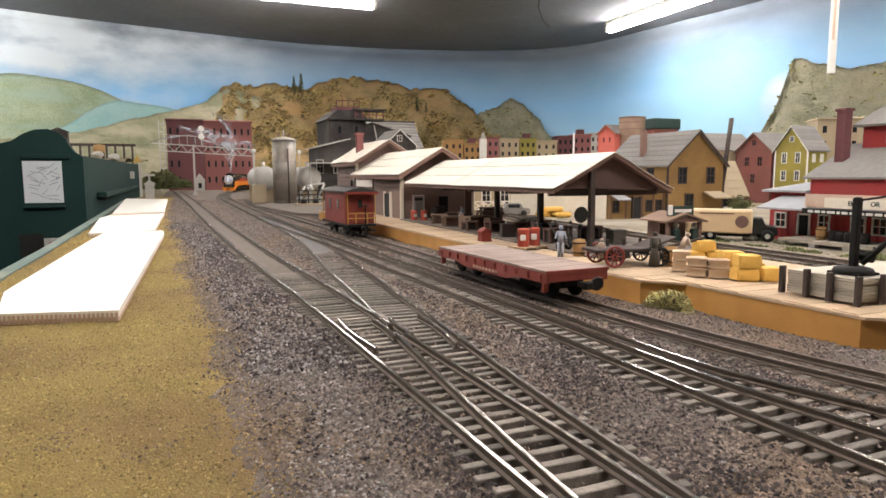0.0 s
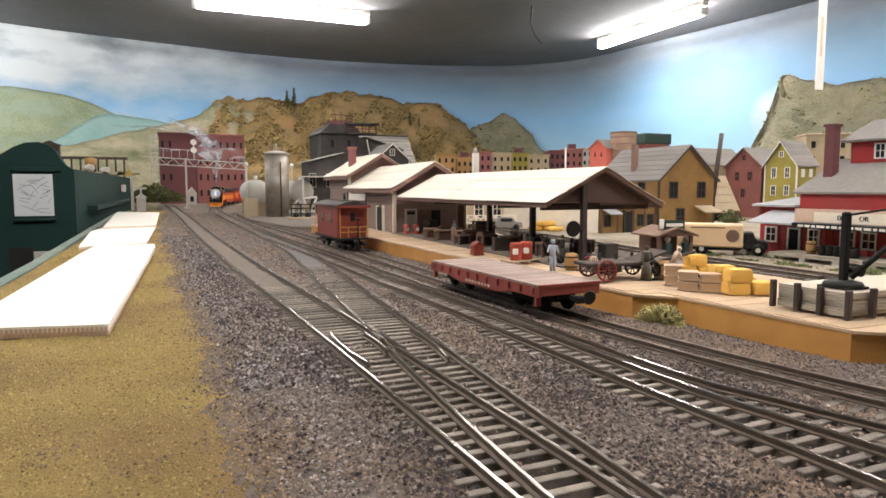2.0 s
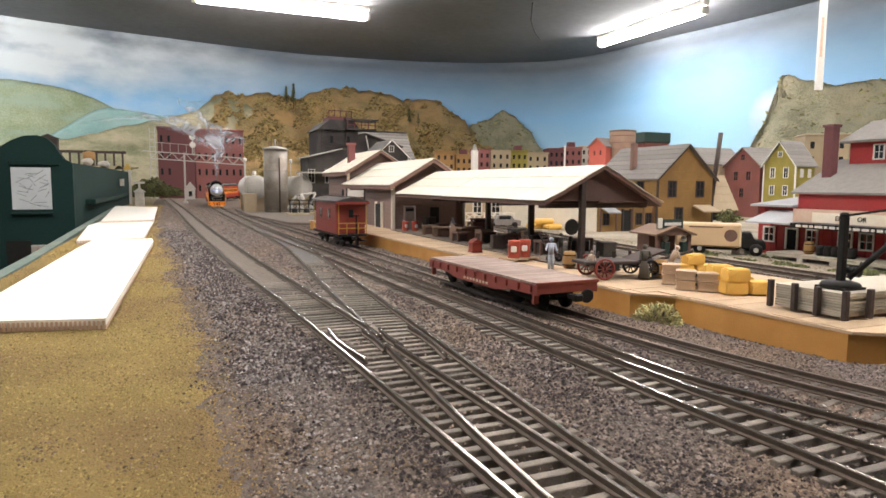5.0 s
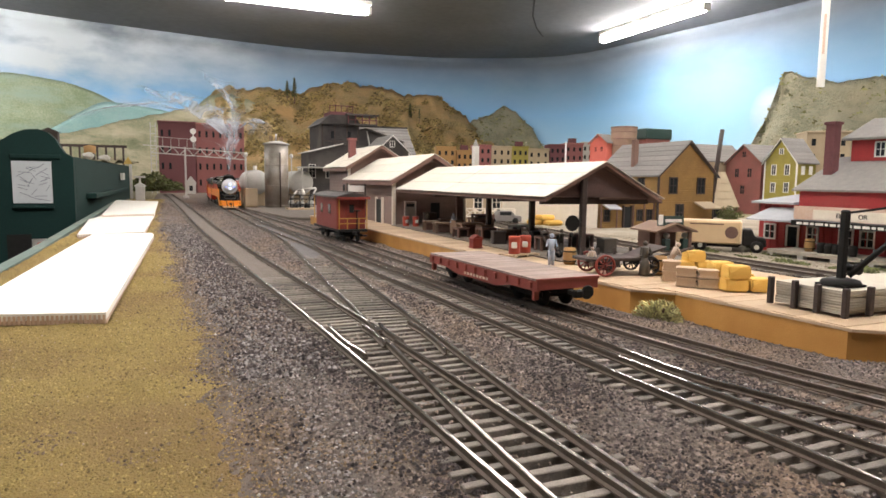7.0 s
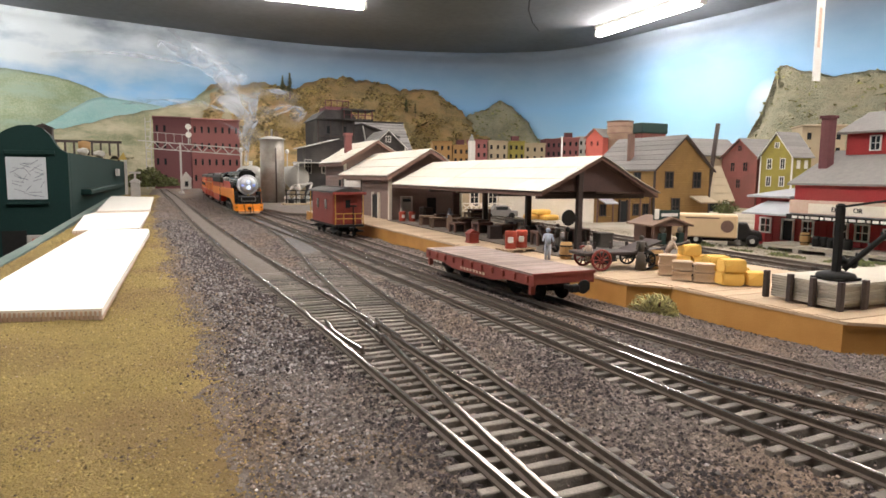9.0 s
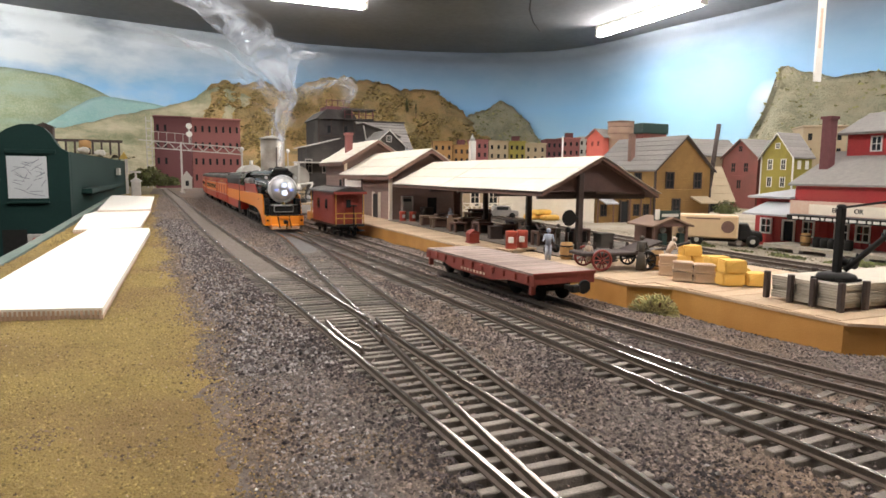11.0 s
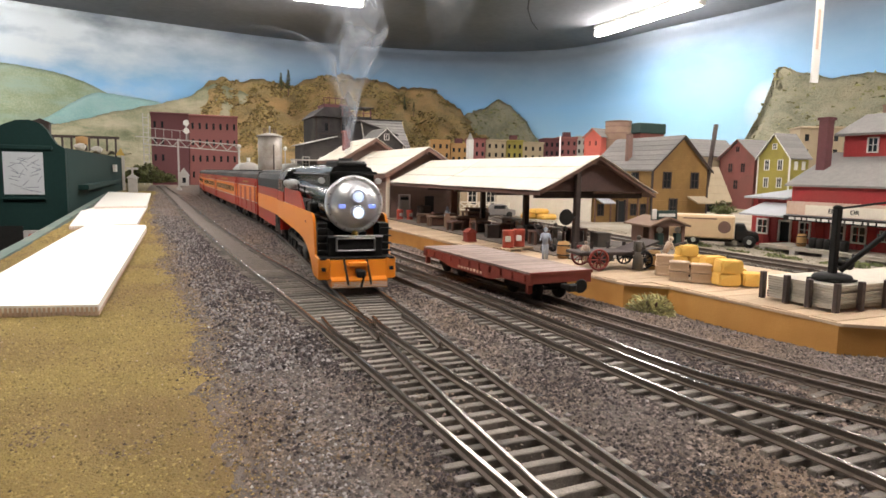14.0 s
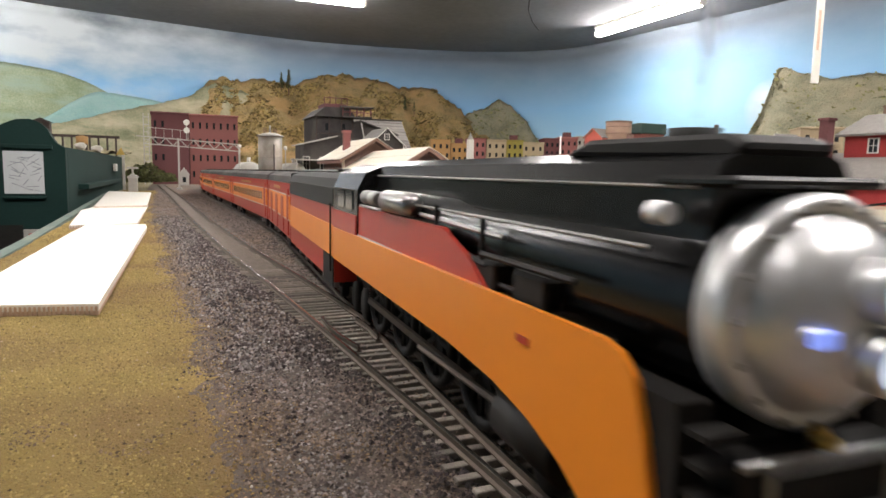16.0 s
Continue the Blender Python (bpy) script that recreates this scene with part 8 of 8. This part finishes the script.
def platform_goods():
    Z = PZ + 0.0006
    p = thing("pallet", pose(0.1705, 0.301, Z, 0, 0, 20), "small wooden pallet under the red drums", "pallet")
    for k in range(5):
        part("slat", box(B(), -0.010, 0.010, -0.0058 + 0.0024 * k, -0.0042 + 0.0024 * k, 0.0010, 0.0016), MAT_DECK, p)
    for x in (-0.009, 0.0, 0.009):
        part("bearer", box(B(), x - 0.0008, x + 0.0008, -0.006, 0.006, 0, 0.0010), MAT_DECK, p)
    for x in (-0.0045, 0.0042):
        drum(p.matrix_world @ pose(x, -0.0005, 0.0016, 0, 0, -52) @ Matrix.Scale(0.88, 4), "bright red oil drum with white paint mark")
    for x, y in ((0.187, 0.528), (0.1945, 0.524)):
        drum(pose(x, y, Z) @ Matrix.Scale(0.8, 4), "bright red oil drum by the depot door")
    c = crate(pose(0.1665, 0.346, Z), 0.0075, 0.007, 0.008, MAT_CABRED, "small red crate at the platform edge")
    part("lid", prism(B(), [(-0.0031, 0.0060), (0, 0.0080), (0.0031, 0.0060)], "y", -0.0029, 0.0029), MAT_CABRED, c)
    figure(pose(0.1665, 0.263, Z, 0, 0, -30), 0.0200, MAT_FIGA, "standing cast figurine in pale blue overalls")
    b = thing("wooden_barrel", pose(0.1775, 0.264, Z), "tan wooden barrel with dark hoops", "barrel", "barrels on the platform")
    part("tub", lathe(B(), [(0.0026, 0), (0.0032, 0.0024), (0.0032, 0.0056), (0.0026, 0.0080), (0.0023, 0.0080), (0.0023, 0.0075), (0.0, 0.0075)], "z", 16), MAT_BARREL, b)
    for z in (0.0014, 0.0060):
        part("hoop", lathe(B(), [(0.0031, z), (0.0033, z), (0.0033, z + 0.0006), (0.0031, z + 0.0006)], "z", 16), MAT_SOOT, b)
    b2 = copy_thing(b, pose(0.1960, 0.222, Z))
    b2["label"] = "red-brown wooden barrel beside the crates"
    # four-wheeled baggage wagon
    w = thing("baggage_wagon", pose(0.1655, 0.2325, Z, 0, 0, -98), "brown baggage wagon with red spoked wheels", "wagon")
    part("bed", bevel(box(B(), -0.007, 0.007, -0.004, 0.034, 0.0062, 0.0076), 0.0003), MAT_DARKWOOD, w)
    for k in range(5):
        part("stake", box(B(), -0.0072, -0.0062, 0.0 + 0.008 * k, 0.001 + 0.008 * k, 0.0076, 0.0105), MAT_DARKWOOD, w)
    for y, r, mm in ((0.004, 0.0046, MAT_CABRED), (0.026, 0.0040, MAT_SOOT)):
        for s in (-1, 1):
            wh = part("wheel", lathe(B(), [(r * 0.82, -0.0005), (r, -0.0005), (r, 0.0005), (r * 0.82, 0.0005)], "x", 20, (s * 0.0082, y, r), True), mm, w)
            sp = B()
            for k in range(5):
                a = 3.14159 * k / 5
                rod(sp, (s * 0.0082, y - r * 0.9 * math.cos(a), r - r * 0.9 * math.sin(a)), (s * 0.0082, y + r * 0.9 * math.cos(a), r + r * 0.9 * math.sin(a)), 0.0003, seg=4)
            part("spokes", sp, mm, wh)
        part("axle", rod(B(), (-0.0085, y, r), (0.0085, y, r), 0.0005, seg=6), MAT_SOOT, w)
    part("tongue", rod(B(), (0, 0.034, 0.007), (0, 0.052, 0.0105), 0.0007, seg=6), MAT_DARKWOOD, w)
    part("rear_rack", prism(B(), [(0.020, 0.0076), (0.034, 0.0122), (0.034, 0.0114), (0.021, 0.0068)], "x", -0.0065, 0.0065), MAT_DARKWOOD, w)
    for x, y in ((0.183, 0.245), (0.190, 0.250)):
        crate(pose(x, y, Z, 0, 0, 20), 0.008, 0.010, 0.0075, MAT_SOOT, "dark travelling trunk beside the wagon")
    figure(pose(0.1670, 0.2315, Z + 0.0035, 0, 0, -40), 0.0135, MAT_FIGC, "seated cast figurine in tan clothes", sit=True)
    figure(pose(0.1875, 0.222, Z, 0, 0, -20), 0.0195, MAT_FIGB, "cast figurine in long dark skirt and pale blouse", skirt=True)
    figure(pose(0.2035, 0.224, Z, 0, 0, 60), 0.0180, MAT_FIGC, "leaning cast figurine with pale shirt", lean=0.18)
    # pale crates
    for x, y, z, ww, dd, hh in ((0.1885, 0.2070, 0, 0.0078, 0.0078, 0.0056), (0.1885, 0.2070, 0.0042, 0.0078, 0.0078, 0.0054), (0.1838, 0.1935, 0, 0.0085, 0.0075, 0.0050), (0.1838, 0.1935, 0.0039, 0.0085, 0.0075, 0.0048), (0.1885, 0.1872, 0, 0.0085, 0.0065, 0.0048), (0.1885, 0.1872, 0.0037, 0.0085, 0.0065, 0.0046)):
        crate(pose(x, y, Z + z, 0, 0, -38 + 900 * (x - 0.19)), ww, dd, hh, MAT_CRATE, "pale pine crate stacked on the platform")
    crate(pose(0.1935, 0.2015, Z, 0, 0, -38), 0.006, 0.006, 0.0068, MAT_DARKWOOD, "dark small box between the crates")
    for x, y, z in ((0.2125, 0.2260, 0), (0.2215, 0.2230, 0), (0.2170, 0.2245, 0.0047), (0.1965, 0.1890, 0), (0.2050, 0.1870, 0), (0.1965, 0.1890, 0.0047), (0.1925, 0.1785, 0), (0.2010, 0.1750, 0), (0.1930, 0.1783, 0.0047)):
        sack(pose(x, y, Z + z, 0, 0, -22), 0.0082, 0.0072, 0.0049)
    # lumber stack between dark stakes
    l = thing("lumber_stack", pose(0.1855, 0.1305, Z, 0, 0, 0), "stack of grey planks held by dark stakes", "lumber")
    rs = random.Random(8)
    for k in range(9):
        z = 0.0006 + 0.00082 * k
        bm = box(B(), 0.0 + rs.uniform(0, 0.0006), 0.075, rs.uniform(-0.0004, 0.0004), 0.024, z, z + 0.00066)
        part("plank", bm, MAT_PLANK, l)
    for x, y in ((-0.0010, -0.0012), (-0.0010, 0.0080), (-0.0010, 0.0160), (-0.0010, 0.0250), (0.010, -0.0012), (0.022, -0.0012), (0.035, -0.0012), (0.050, -0.0012), (0.022, 0.0252), (0.040, 0.0252)):
        part("stake", bevel(box(B(), x - 0.0009, x + 0.0009, y - 0.0008, y + 0.0008, 0, 0.0090), 0.0002), MAT_DARKWOOD, l)
    # hand derrick standing behind the lumber
    d = thing("hand_derrick", pose(0.1945, 0.1385, Z + 0.0083), "black iron hand derrick with slanted boom", "derrick")
    part("base_plate", lathe(B(), [(0.0056, 0.0), (0.0058, 0.0008), (0.0053, 0.0016), (0.0036, 0.0021), (0.0, 0.0022)], "z", 28), MAT_SOOT, d)
    part("pedestal", box(B(), -0.0050, 0.0050, -0.0050, 0.0050, -0.0003, 0.0004), MAT_SOOT, d)
    part("mast", bevel(box(B(), -0.0011, 0.0011, -0.0011, 0.0011, 0.0018, 0.0225), 0.0003), MAT_SOOT, d)
    part("mast_cap", lathe(B(), [(0.0014, 0.0225), (0.0014, 0.0231), (0.0008, 0.0236), (0.0, 0.0236)], "z", 14), MAT_SOOT, d)
    bo = B()
    for s in (-0.0022, 0.0022):
        rod(bo, (0.0015 + s * 0.55, -0.0015 + s * 0.4, 0.0030), (0.014 + s * 0.35, -0.019 + s * 0.25, 0.0270), 0.0008, 0.0007, seg=7)
    for k in range(1, 7):
        u = k / 7
        c = Vector((0.0015 + 0.0125 * u, -0.0015 - 0.0175 * u, 0.0030 + 0.0240 * u))
        rod(bo, c - Vector((0.0011, 0.0008, 0.0)), c + Vector((0.0011, 0.0008, 0.0016)), 0.0004, seg=6)
    part("boom", bo, MAT_SOOT, d)
    part("hoist_drum", lathe(B(), [(0.0017, -0.0018), (0.0017, -0.0014), (0.0010, -0.0013), (0.0010, 0.0013), (0.0017, 0.0014), (0.0017, 0.0018)], "y", 18, (0.0032, -0.001, 0.0052)), MAT_SOOT, d)
    part("gear", lathe(B(), [(0.0019, -0.0026), (0.0019, -0.0021), (0.0, -0.0020)], "y", 20, (0.0032, -0.001, 0.0052)), MAT_SOOT, d)
    part("crank", rod(B(), (0.0032, -0.0036, 0.0052), (0.0050, -0.0036, 0.0068), 0.0004, seg=6), MAT_STEEL, d)
    part("tie_rod", rod(B(), (0, 0, 0.0225), (0.014, -0.019, 0.0270), 0.0004, seg=6), MAT_SOOT, d)
    # benches, tables and goods in the canopy's shade
    rs = random.Random(21)
    for x, y, ww, dd, hh, lab, mm in ((0.192, 0.455, 0.016, 0.010, 0.008, "dark wooden bench under the canopy", MAT_TANK), (0.200, 0.425, 0.020, 0.010, 0.0095, "dark goods table under the canopy", MAT_TANK), (0.199, 0.398, 0.012, 0.010, 0.008, "brown slatted crate under the canopy", MAT_BROWN), (0.212, 0.345, 0.016, 0.012, 0.008, "dark goods crate under the canopy", MAT_TANK), (0.205, 0.480, 0.014, 0.010, 0.009, "weathered crate by the depot wall", MAT_BROWN), (0.222, 0.390, 0.014, 0.012, 0.010, "grey covered crate under the canopy", MAT_PALEGREY), (0.188, 0.415, 0.010, 0.009, 0.007, "dark trunk near the platform edge", MAT_BROWN), (0.215, 0.440, 0.016, 0.012, 0.012, "stacked dark crates under the canopy", MAT_TANK), (0.226, 0.325, 0.012, 0.010, 0.009, "brown crate beside the end post", MAT_BROWN), (0.198, 0.320, 0.010, 0.010, 0.0085, "dark goods box behind the drums", MAT_BROWN), (0.190, 0.478, 0.012, 0.009, 0.008, "dark bench along the depot wall", MAT_TANK), (0.232, 0.470, 0.016, 0.012, 0.013, "tall brown crate by the wall", MAT_BROWN), (0.210, 0.385, 0.012, 0.010, 0.0075, "dark low crate under the canopy", MAT_TANK)):
        t = thing("goods_table", pose(x, y, Z, 0, 0, rs.uniform(-12, 12)), lab, "goods", "goods under the canopy")
        part("top", bevel(box(B(), -ww / 2, ww / 2, -dd / 2, dd / 2, hh - 0.0014, hh), 0.0003), mm, t)
        for sx in (-1, 1):
            for sy in (-1, 1):
                part("leg", box(B(), sx * (ww / 2 - 0.001) - 0.0007, sx * (ww / 2 - 0.001) + 0.0007, sy * (dd / 2 - 0.001) - 0.0007, sy * (dd / 2 - 0.001) + 0.0007, 0, hh - 0.0014), mm, t)
        part("load", bevel(box(B(), -ww * 0.35, ww * 0.35, -dd * 0.35, dd * 0.35, 0.0008, hh - 0.0018), 0.0005), MAT_BROWN if mm is MAT_TANK else MAT_DARKWOOD, t)
    for x, y, mm, lab in ((0.196, 0.500, MAT_FIGB, "dark cast figurine by the depot bench"), (0.206, 0.470, MAT_FIGA, "grey-blue cast figurine under the canopy"), (0.1935, 0.440, MAT_FIGA, "pale cast figurine beside the goods table"), (0.184, 0.318, MAT_FIGB, "dark cast figurine behind the drums"), (0.196, 0.30, MAT_FIGB, "dark cast figurine with handcart")):
        figure(pose(x, y, Z, 0, 0, rs.uniform(-90, 90)), 0.0185, mm, lab)
    for x, y, ww, dd, hh, mm, lab in ((0.196, 0.440, 0.010, 0.008, 0.014, MAT_TANK, "weathered brown packing case under the canopy"), (0.203, 0.408, 0.012, 0.009, 0.012, MAT_TANK, "weathered brown packing case under the canopy"),
                                      (0.206, 0.520, 0.012, 0.008, 0.016, MAT_DARKWOOD, "tall dark crate by the depot wall"), (0.216, 0.365, 0.014, 0.010, 0.013, MAT_TANK, "brown packing case beside the canopy post"),
                                      (0.190, 0.362, 0.010, 0.009, 0.011, MAT_DARKWOOD, "dark packing case behind the drums"), (0.226, 0.300, 0.010, 0.010, 0.011, MAT_FIGB, "dark covered bundle by the end post"), (0.204, 0.338, 0.013, 0.009, 0.013, MAT_SOOT, "black trunk stack behind the drums")):
        crate(pose(x, y, PZ + 0.0009, 0, 0, rs.uniform(-15, 15)), ww, dd, hh, mm, lab, "goods under the canopy")
    h = thing("hand_truck", pose(0.1835, 0.285, Z, 0, 0, 25), "dark leaning two-wheeled hand truck", "hand truck")
    for s in (-1, 1):
        part("rail", rod(B(), (s * 0.003, 0, 0.0015), (s * 0.003, 0.009, 0.0150), 0.0005, seg=6), MAT_DARKWOOD, h)
        part("wheel", lathe(B(), [(0.0, -0.0004), (0.0022, -0.0004), (0.0022, 0.0004), (0.0, 0.0004)], "x", 14, (s * 0.004, 0.001, 0.0022)), MAT_SOOT, h)
    for k in range(4):
        part("rung", rod(B(), (-0.003, 0.001 + 0.0022 * k, 0.003 + 0.0033 * k), (0.003, 0.001 + 0.0022 * k, 0.003 + 0.0033 * k), 0.0004, seg=5), MAT_DARKWOOD, h)
    bush(pose(0.1655, 0.186, -0.0035), 0.0096, 1100, MAT_PALELEAF, "pale yellow-green spiky bush by the platform", 4, 0.0016, True)
    # station sign on the eave
    s = thing("station_sign", pose(0.168, 0.62, 0), "small white station sign on dark posts", "sign")
    part("board", box(B(), -0.008, 0.008, -0.0006, 0.0006, 0.0350, 0.0415), MAT_WHITE, s)
    for x in (-0.009, 0.009):
        part("post", box(B(), x - 0.0006, x + 0.0006, -0.0006, 0.0006, PZ, 0.0435), MAT_DARKWOOD, s)


def hanging_things():
    m = around(52.3, 1.6)
    p = thing("hanging_rod", pose(m.x, m.y, 0), "white and red flat rod hanging from the ceiling", "rod")
    for k in range(7):
        z0, z1 = 0.252 + 0.0612 * k, 0.252 + 0.0612 * (k + 1)
        part("segment", box(B(), -0.010, 0.010, -0.002, 0.002, z0, z1 - 0.0002), MAT_WHITE, p)
    part("red_band", box(B(), -0.0060, 0.0010, -0.0028, -0.0021, 0.32, 0.40), MAT_SIGN, p)
    c = thing("hanging_cable", pose(0, 0, 0), "thin black cable along the ceiling", "cable")
    pts = [(1.18, 2.02, 0.676), (1.28, 2.20, 0.668), (1.38, 2.34, 0.662), (1.47, 2.45, 0.666), (1.52, 2.52, 0.677)]
    for a, b in zip(pts, pts[1:]):
        part("run", rod(B(), a, b, 0.003, seg=6), MAT_SOOT, c)

room()
hills()
terrain()
for mm in (pose(1.70, 2.05, 0.647, 0, 0, 90), pose(0.385, 2.32, 0.647), pose(-0.75, 1.5, 0.647, 0, 0, 90), pose(1.2, 0.55, 0.647, 0, 0, 90), pose(0.62, 1.08, 0.647, 0, 0, 90), pose(-0.2, 0.3, 0.647, 0, 0, 90), pose(0.5, -0.1, 0.647), pose(-0.9, 2.6, 0.647)):
    tube_light(mm)
platform()
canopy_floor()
depot()
town()
town_row()
brick_mill()
red_store()
white_shed()
oil_depot()
signal_bridge()
control_board()
flat_car()
caboose()
delivery_truck()
kiosk()
cards()
platform_goods()
hanging_things()
for x, y, r, s in ((-0.058, 1.80, 0.044, 1), (-0.028, 1.83, 0.050, 2), (0.000, 1.90, 0.032, 3), (-0.085, 1.88, 0.04, 5)):
    bush(pose(x, y, 0.014), r, 2600, MAT_LEAF, "dark green bushy trees by the track", s, 0.0036)
for az, h, s in ((9.4, 0.085, 1), (10.0, 0.10, 2), (19.8, 0.075, 3), (20.6, 0.05, 4)):
    q = around(az, curve_at(WALL, az) - (0.11 if az < 12 else 0.22), 0.35)
    conifer(pose(q.x, q.y, 0.425 if az < 12 else 0.345), h, s)
for x, y, r, s in ((0.70, 0.72, 0.016, 11), (0.74, 0.70, 0.012, 12), (0.78, 0.74, 0.02, 13), (0.62, 0.50, 0.010, 14), (0.84, 0.80, 0.022, 15), (0.90, 0.72, 0.02, 16)):
    bush(pose(x, y, -0.004), r, 500, MAT_LEAF, "scrubby green bush between the houses", s, 0.0022)
tracks()


RAILS = ((LINE_A, (-G2, G2)), (LINE_T, (-G2, G2)), (LINE_B, (-G2, -G2 + 0.0105, G2)), (LINE_C, (-0.00525, 0.00525)))


def clear(x, y):
    """Stones keep off the rails and thin out in the grass."""
    for line, offs in RAILS:
        c = curve_at(line, y)
        if any(abs(x - c - o) < 0.0011 for o in offs):
            return False
    if crib(x, y) > 0.0006 and random.random() < 0.82:
        return False
    return x > verge(y) + random.gauss(0, 0.004)


def verge(y):
    """Ragged line where the grass gives way to ballast."""
    return 0.009 + drift(y) + 0.011 * max(0.0, min(1.0, (0.19 - y) / 0.1)) + 0.009 * noise.fractal(Vector((y * 16, 3.3, 0)), 0.8, 2.0, 4)


scatter("gravel", 150000, (-0.004, 0.185, 0.05, 0.40), 0.00036, MAT_STONE, "dark grey-brown ballast stones beside the tracks", -0.0026, 1, clear, 1.25)
scatter("gravel", 66000, (-0.026, 0.185, 0.33, 1.4), 0.00055, MAT_STONE, "dark ballast stones further down the yard", -0.0026, 6, clear, 1.6)
scatter("gravel", 46000, (-0.020, 0.040, 0.05, 0.9), 0.00032, MAT_PALE_STONE, "pale grey ballast chips along the path", -0.0024, 2, lambda x, y: verge(y) + random.gauss(0.004, 0.004) < x < curve_at(LINE_A, y) - 0.019 + random.gauss(-0.004, 0.006) and noise.noise(Vector((x * 60, y * 26, 2))) > -0.25, 1.4)
scatter("gravel", 52000, (0.012, 0.046, 0.06, 0.60), 0.00040, MAT_DARKSTONE, "dark oily stones along the tie ends", -0.0023, 21, lambda x, y: clear(x, y) and noise.noise(Vector((x * 50, y * 20, 5))) > 0.25 - 45 * (0.008 - abs(x - curve_at(LINE_A, y) + 0.018)) + random.gauss(0, 0.35), 1.2)
scatter("gravel", 46000, (0.066, 0.135, 0.05, 0.50), 0.00038, MAT_DARKSTONE, "dark oily stones between the tracks", -0.0024, 22, lambda x, y: clear(x, y) and noise.noise(Vector((x * 40, y * 30, 9))) > random.gauss(-0.05, 0.3), 1.2)
scatter("gravel", 11000, (-0.010, 0.040, 0.16, 0.75), 0.00050, MAT_PALE_STONE, "pale grey ballast chips along the path", -0.0022, 41, lambda x, y: verge(y) + 0.005 < x < curve_at(LINE_A, y) - 0.013, 1.1)
scatter("gravel", 11000, (-0.010, 0.040, 0.16, 0.75), 0.00052, MAT_DARKSTONE, "dark ballast stones along the path", -0.0022, 42, lambda x, y: verge(y) + 0.004 < x < curve_at(LINE_A, y) - 0.012, 1.1)
scatter("gravel", 16000, (0.060, 0.135, 0.15, 0.70), 0.00056, MAT_STONE, "mixed coarse ballast between the tracks", -0.0022, 43, lambda x, y: crib(x, y) == 0 and clear(x, y), 1.1)
scatter("gravel", 500, (0.060, 0.135, 0.06, 0.40), 0.00045, MAT_PALE_STONE, "pale stray chips between the tracks", -0.0020, 44, clear, 1.1)
scatter("grass", 90000, (-0.080, 0.030, 0.05, 0.6), 0.00025, MAT_TUFT, "fine olive grass flock tufts", -0.0026, 3, lambda x, y: x < verge(y) + random.gauss(-0.002, 0.006), 1.4)
scatter("grass", 30000, (-0.080, 0.022, 0.5, 1.6), 0.0005, MAT_TUFT, "olive grass flock further along the edge", -0.0026, 9, lambda x, y: x < verge(y) + random.gauss(-0.002, 0.004), 1.4)
scatter("gravel", 42000, (-0.030, 0.042, 0.05, 0.8), 0.00027, MAT_FINES, "brown fines where grass meets ballast", -0.0024, 31, lambda x, y: abs(x - verge(y) - 0.001) < abs(random.gauss(0, 0.006)) or (y < 0.14 and noise.noise(Vector((x * 70, y * 50, 13))) > 0.15), 1.4)
scatter("gravel", 1100, (-0.07, 0.02, 0.05, 0.5), 0.00022, MAT_DIRTCLOD, "dark crumbs scattered in the grass", -0.0025, 10, None, 1.3)
scatter("gravel", 700, (-0.07, 0.02, 0.05, 0.5), 0.00022, MAT_CRATE, "pale crumbs scattered in the grass", -0.0023, 33, None, 1.3)
scatter("gravel", 6000, (0.13, 0.19, 0.08, 0.6), 0.00040, MAT_FINES, "tan gravel beside the platform", -0.0032, 4, clear)
scatter("gravel", 130, (0.0, 0.19, 0.05, 0.6), 0.00034, MAT_WHITE, "white chips among the ballast", -0.0022, 5)
scatter("weeds", 5000, (0.372, 0.402, 0.12, 0.40), 0.0011, MAT_LEAF, "weeds growing along the store deck", -0.0038, 11, lambda x, y: noise.noise(Vector((x * 60, y * 40, 0))) > 0.05, 1.0)
scatter("gravel", 9000, (0.262, 0.40, 0.10, 0.75), 0.0006, MAT_DIRT, "pale grit strewn over the street", -0.0040, 12, None, 1.2)
motions()
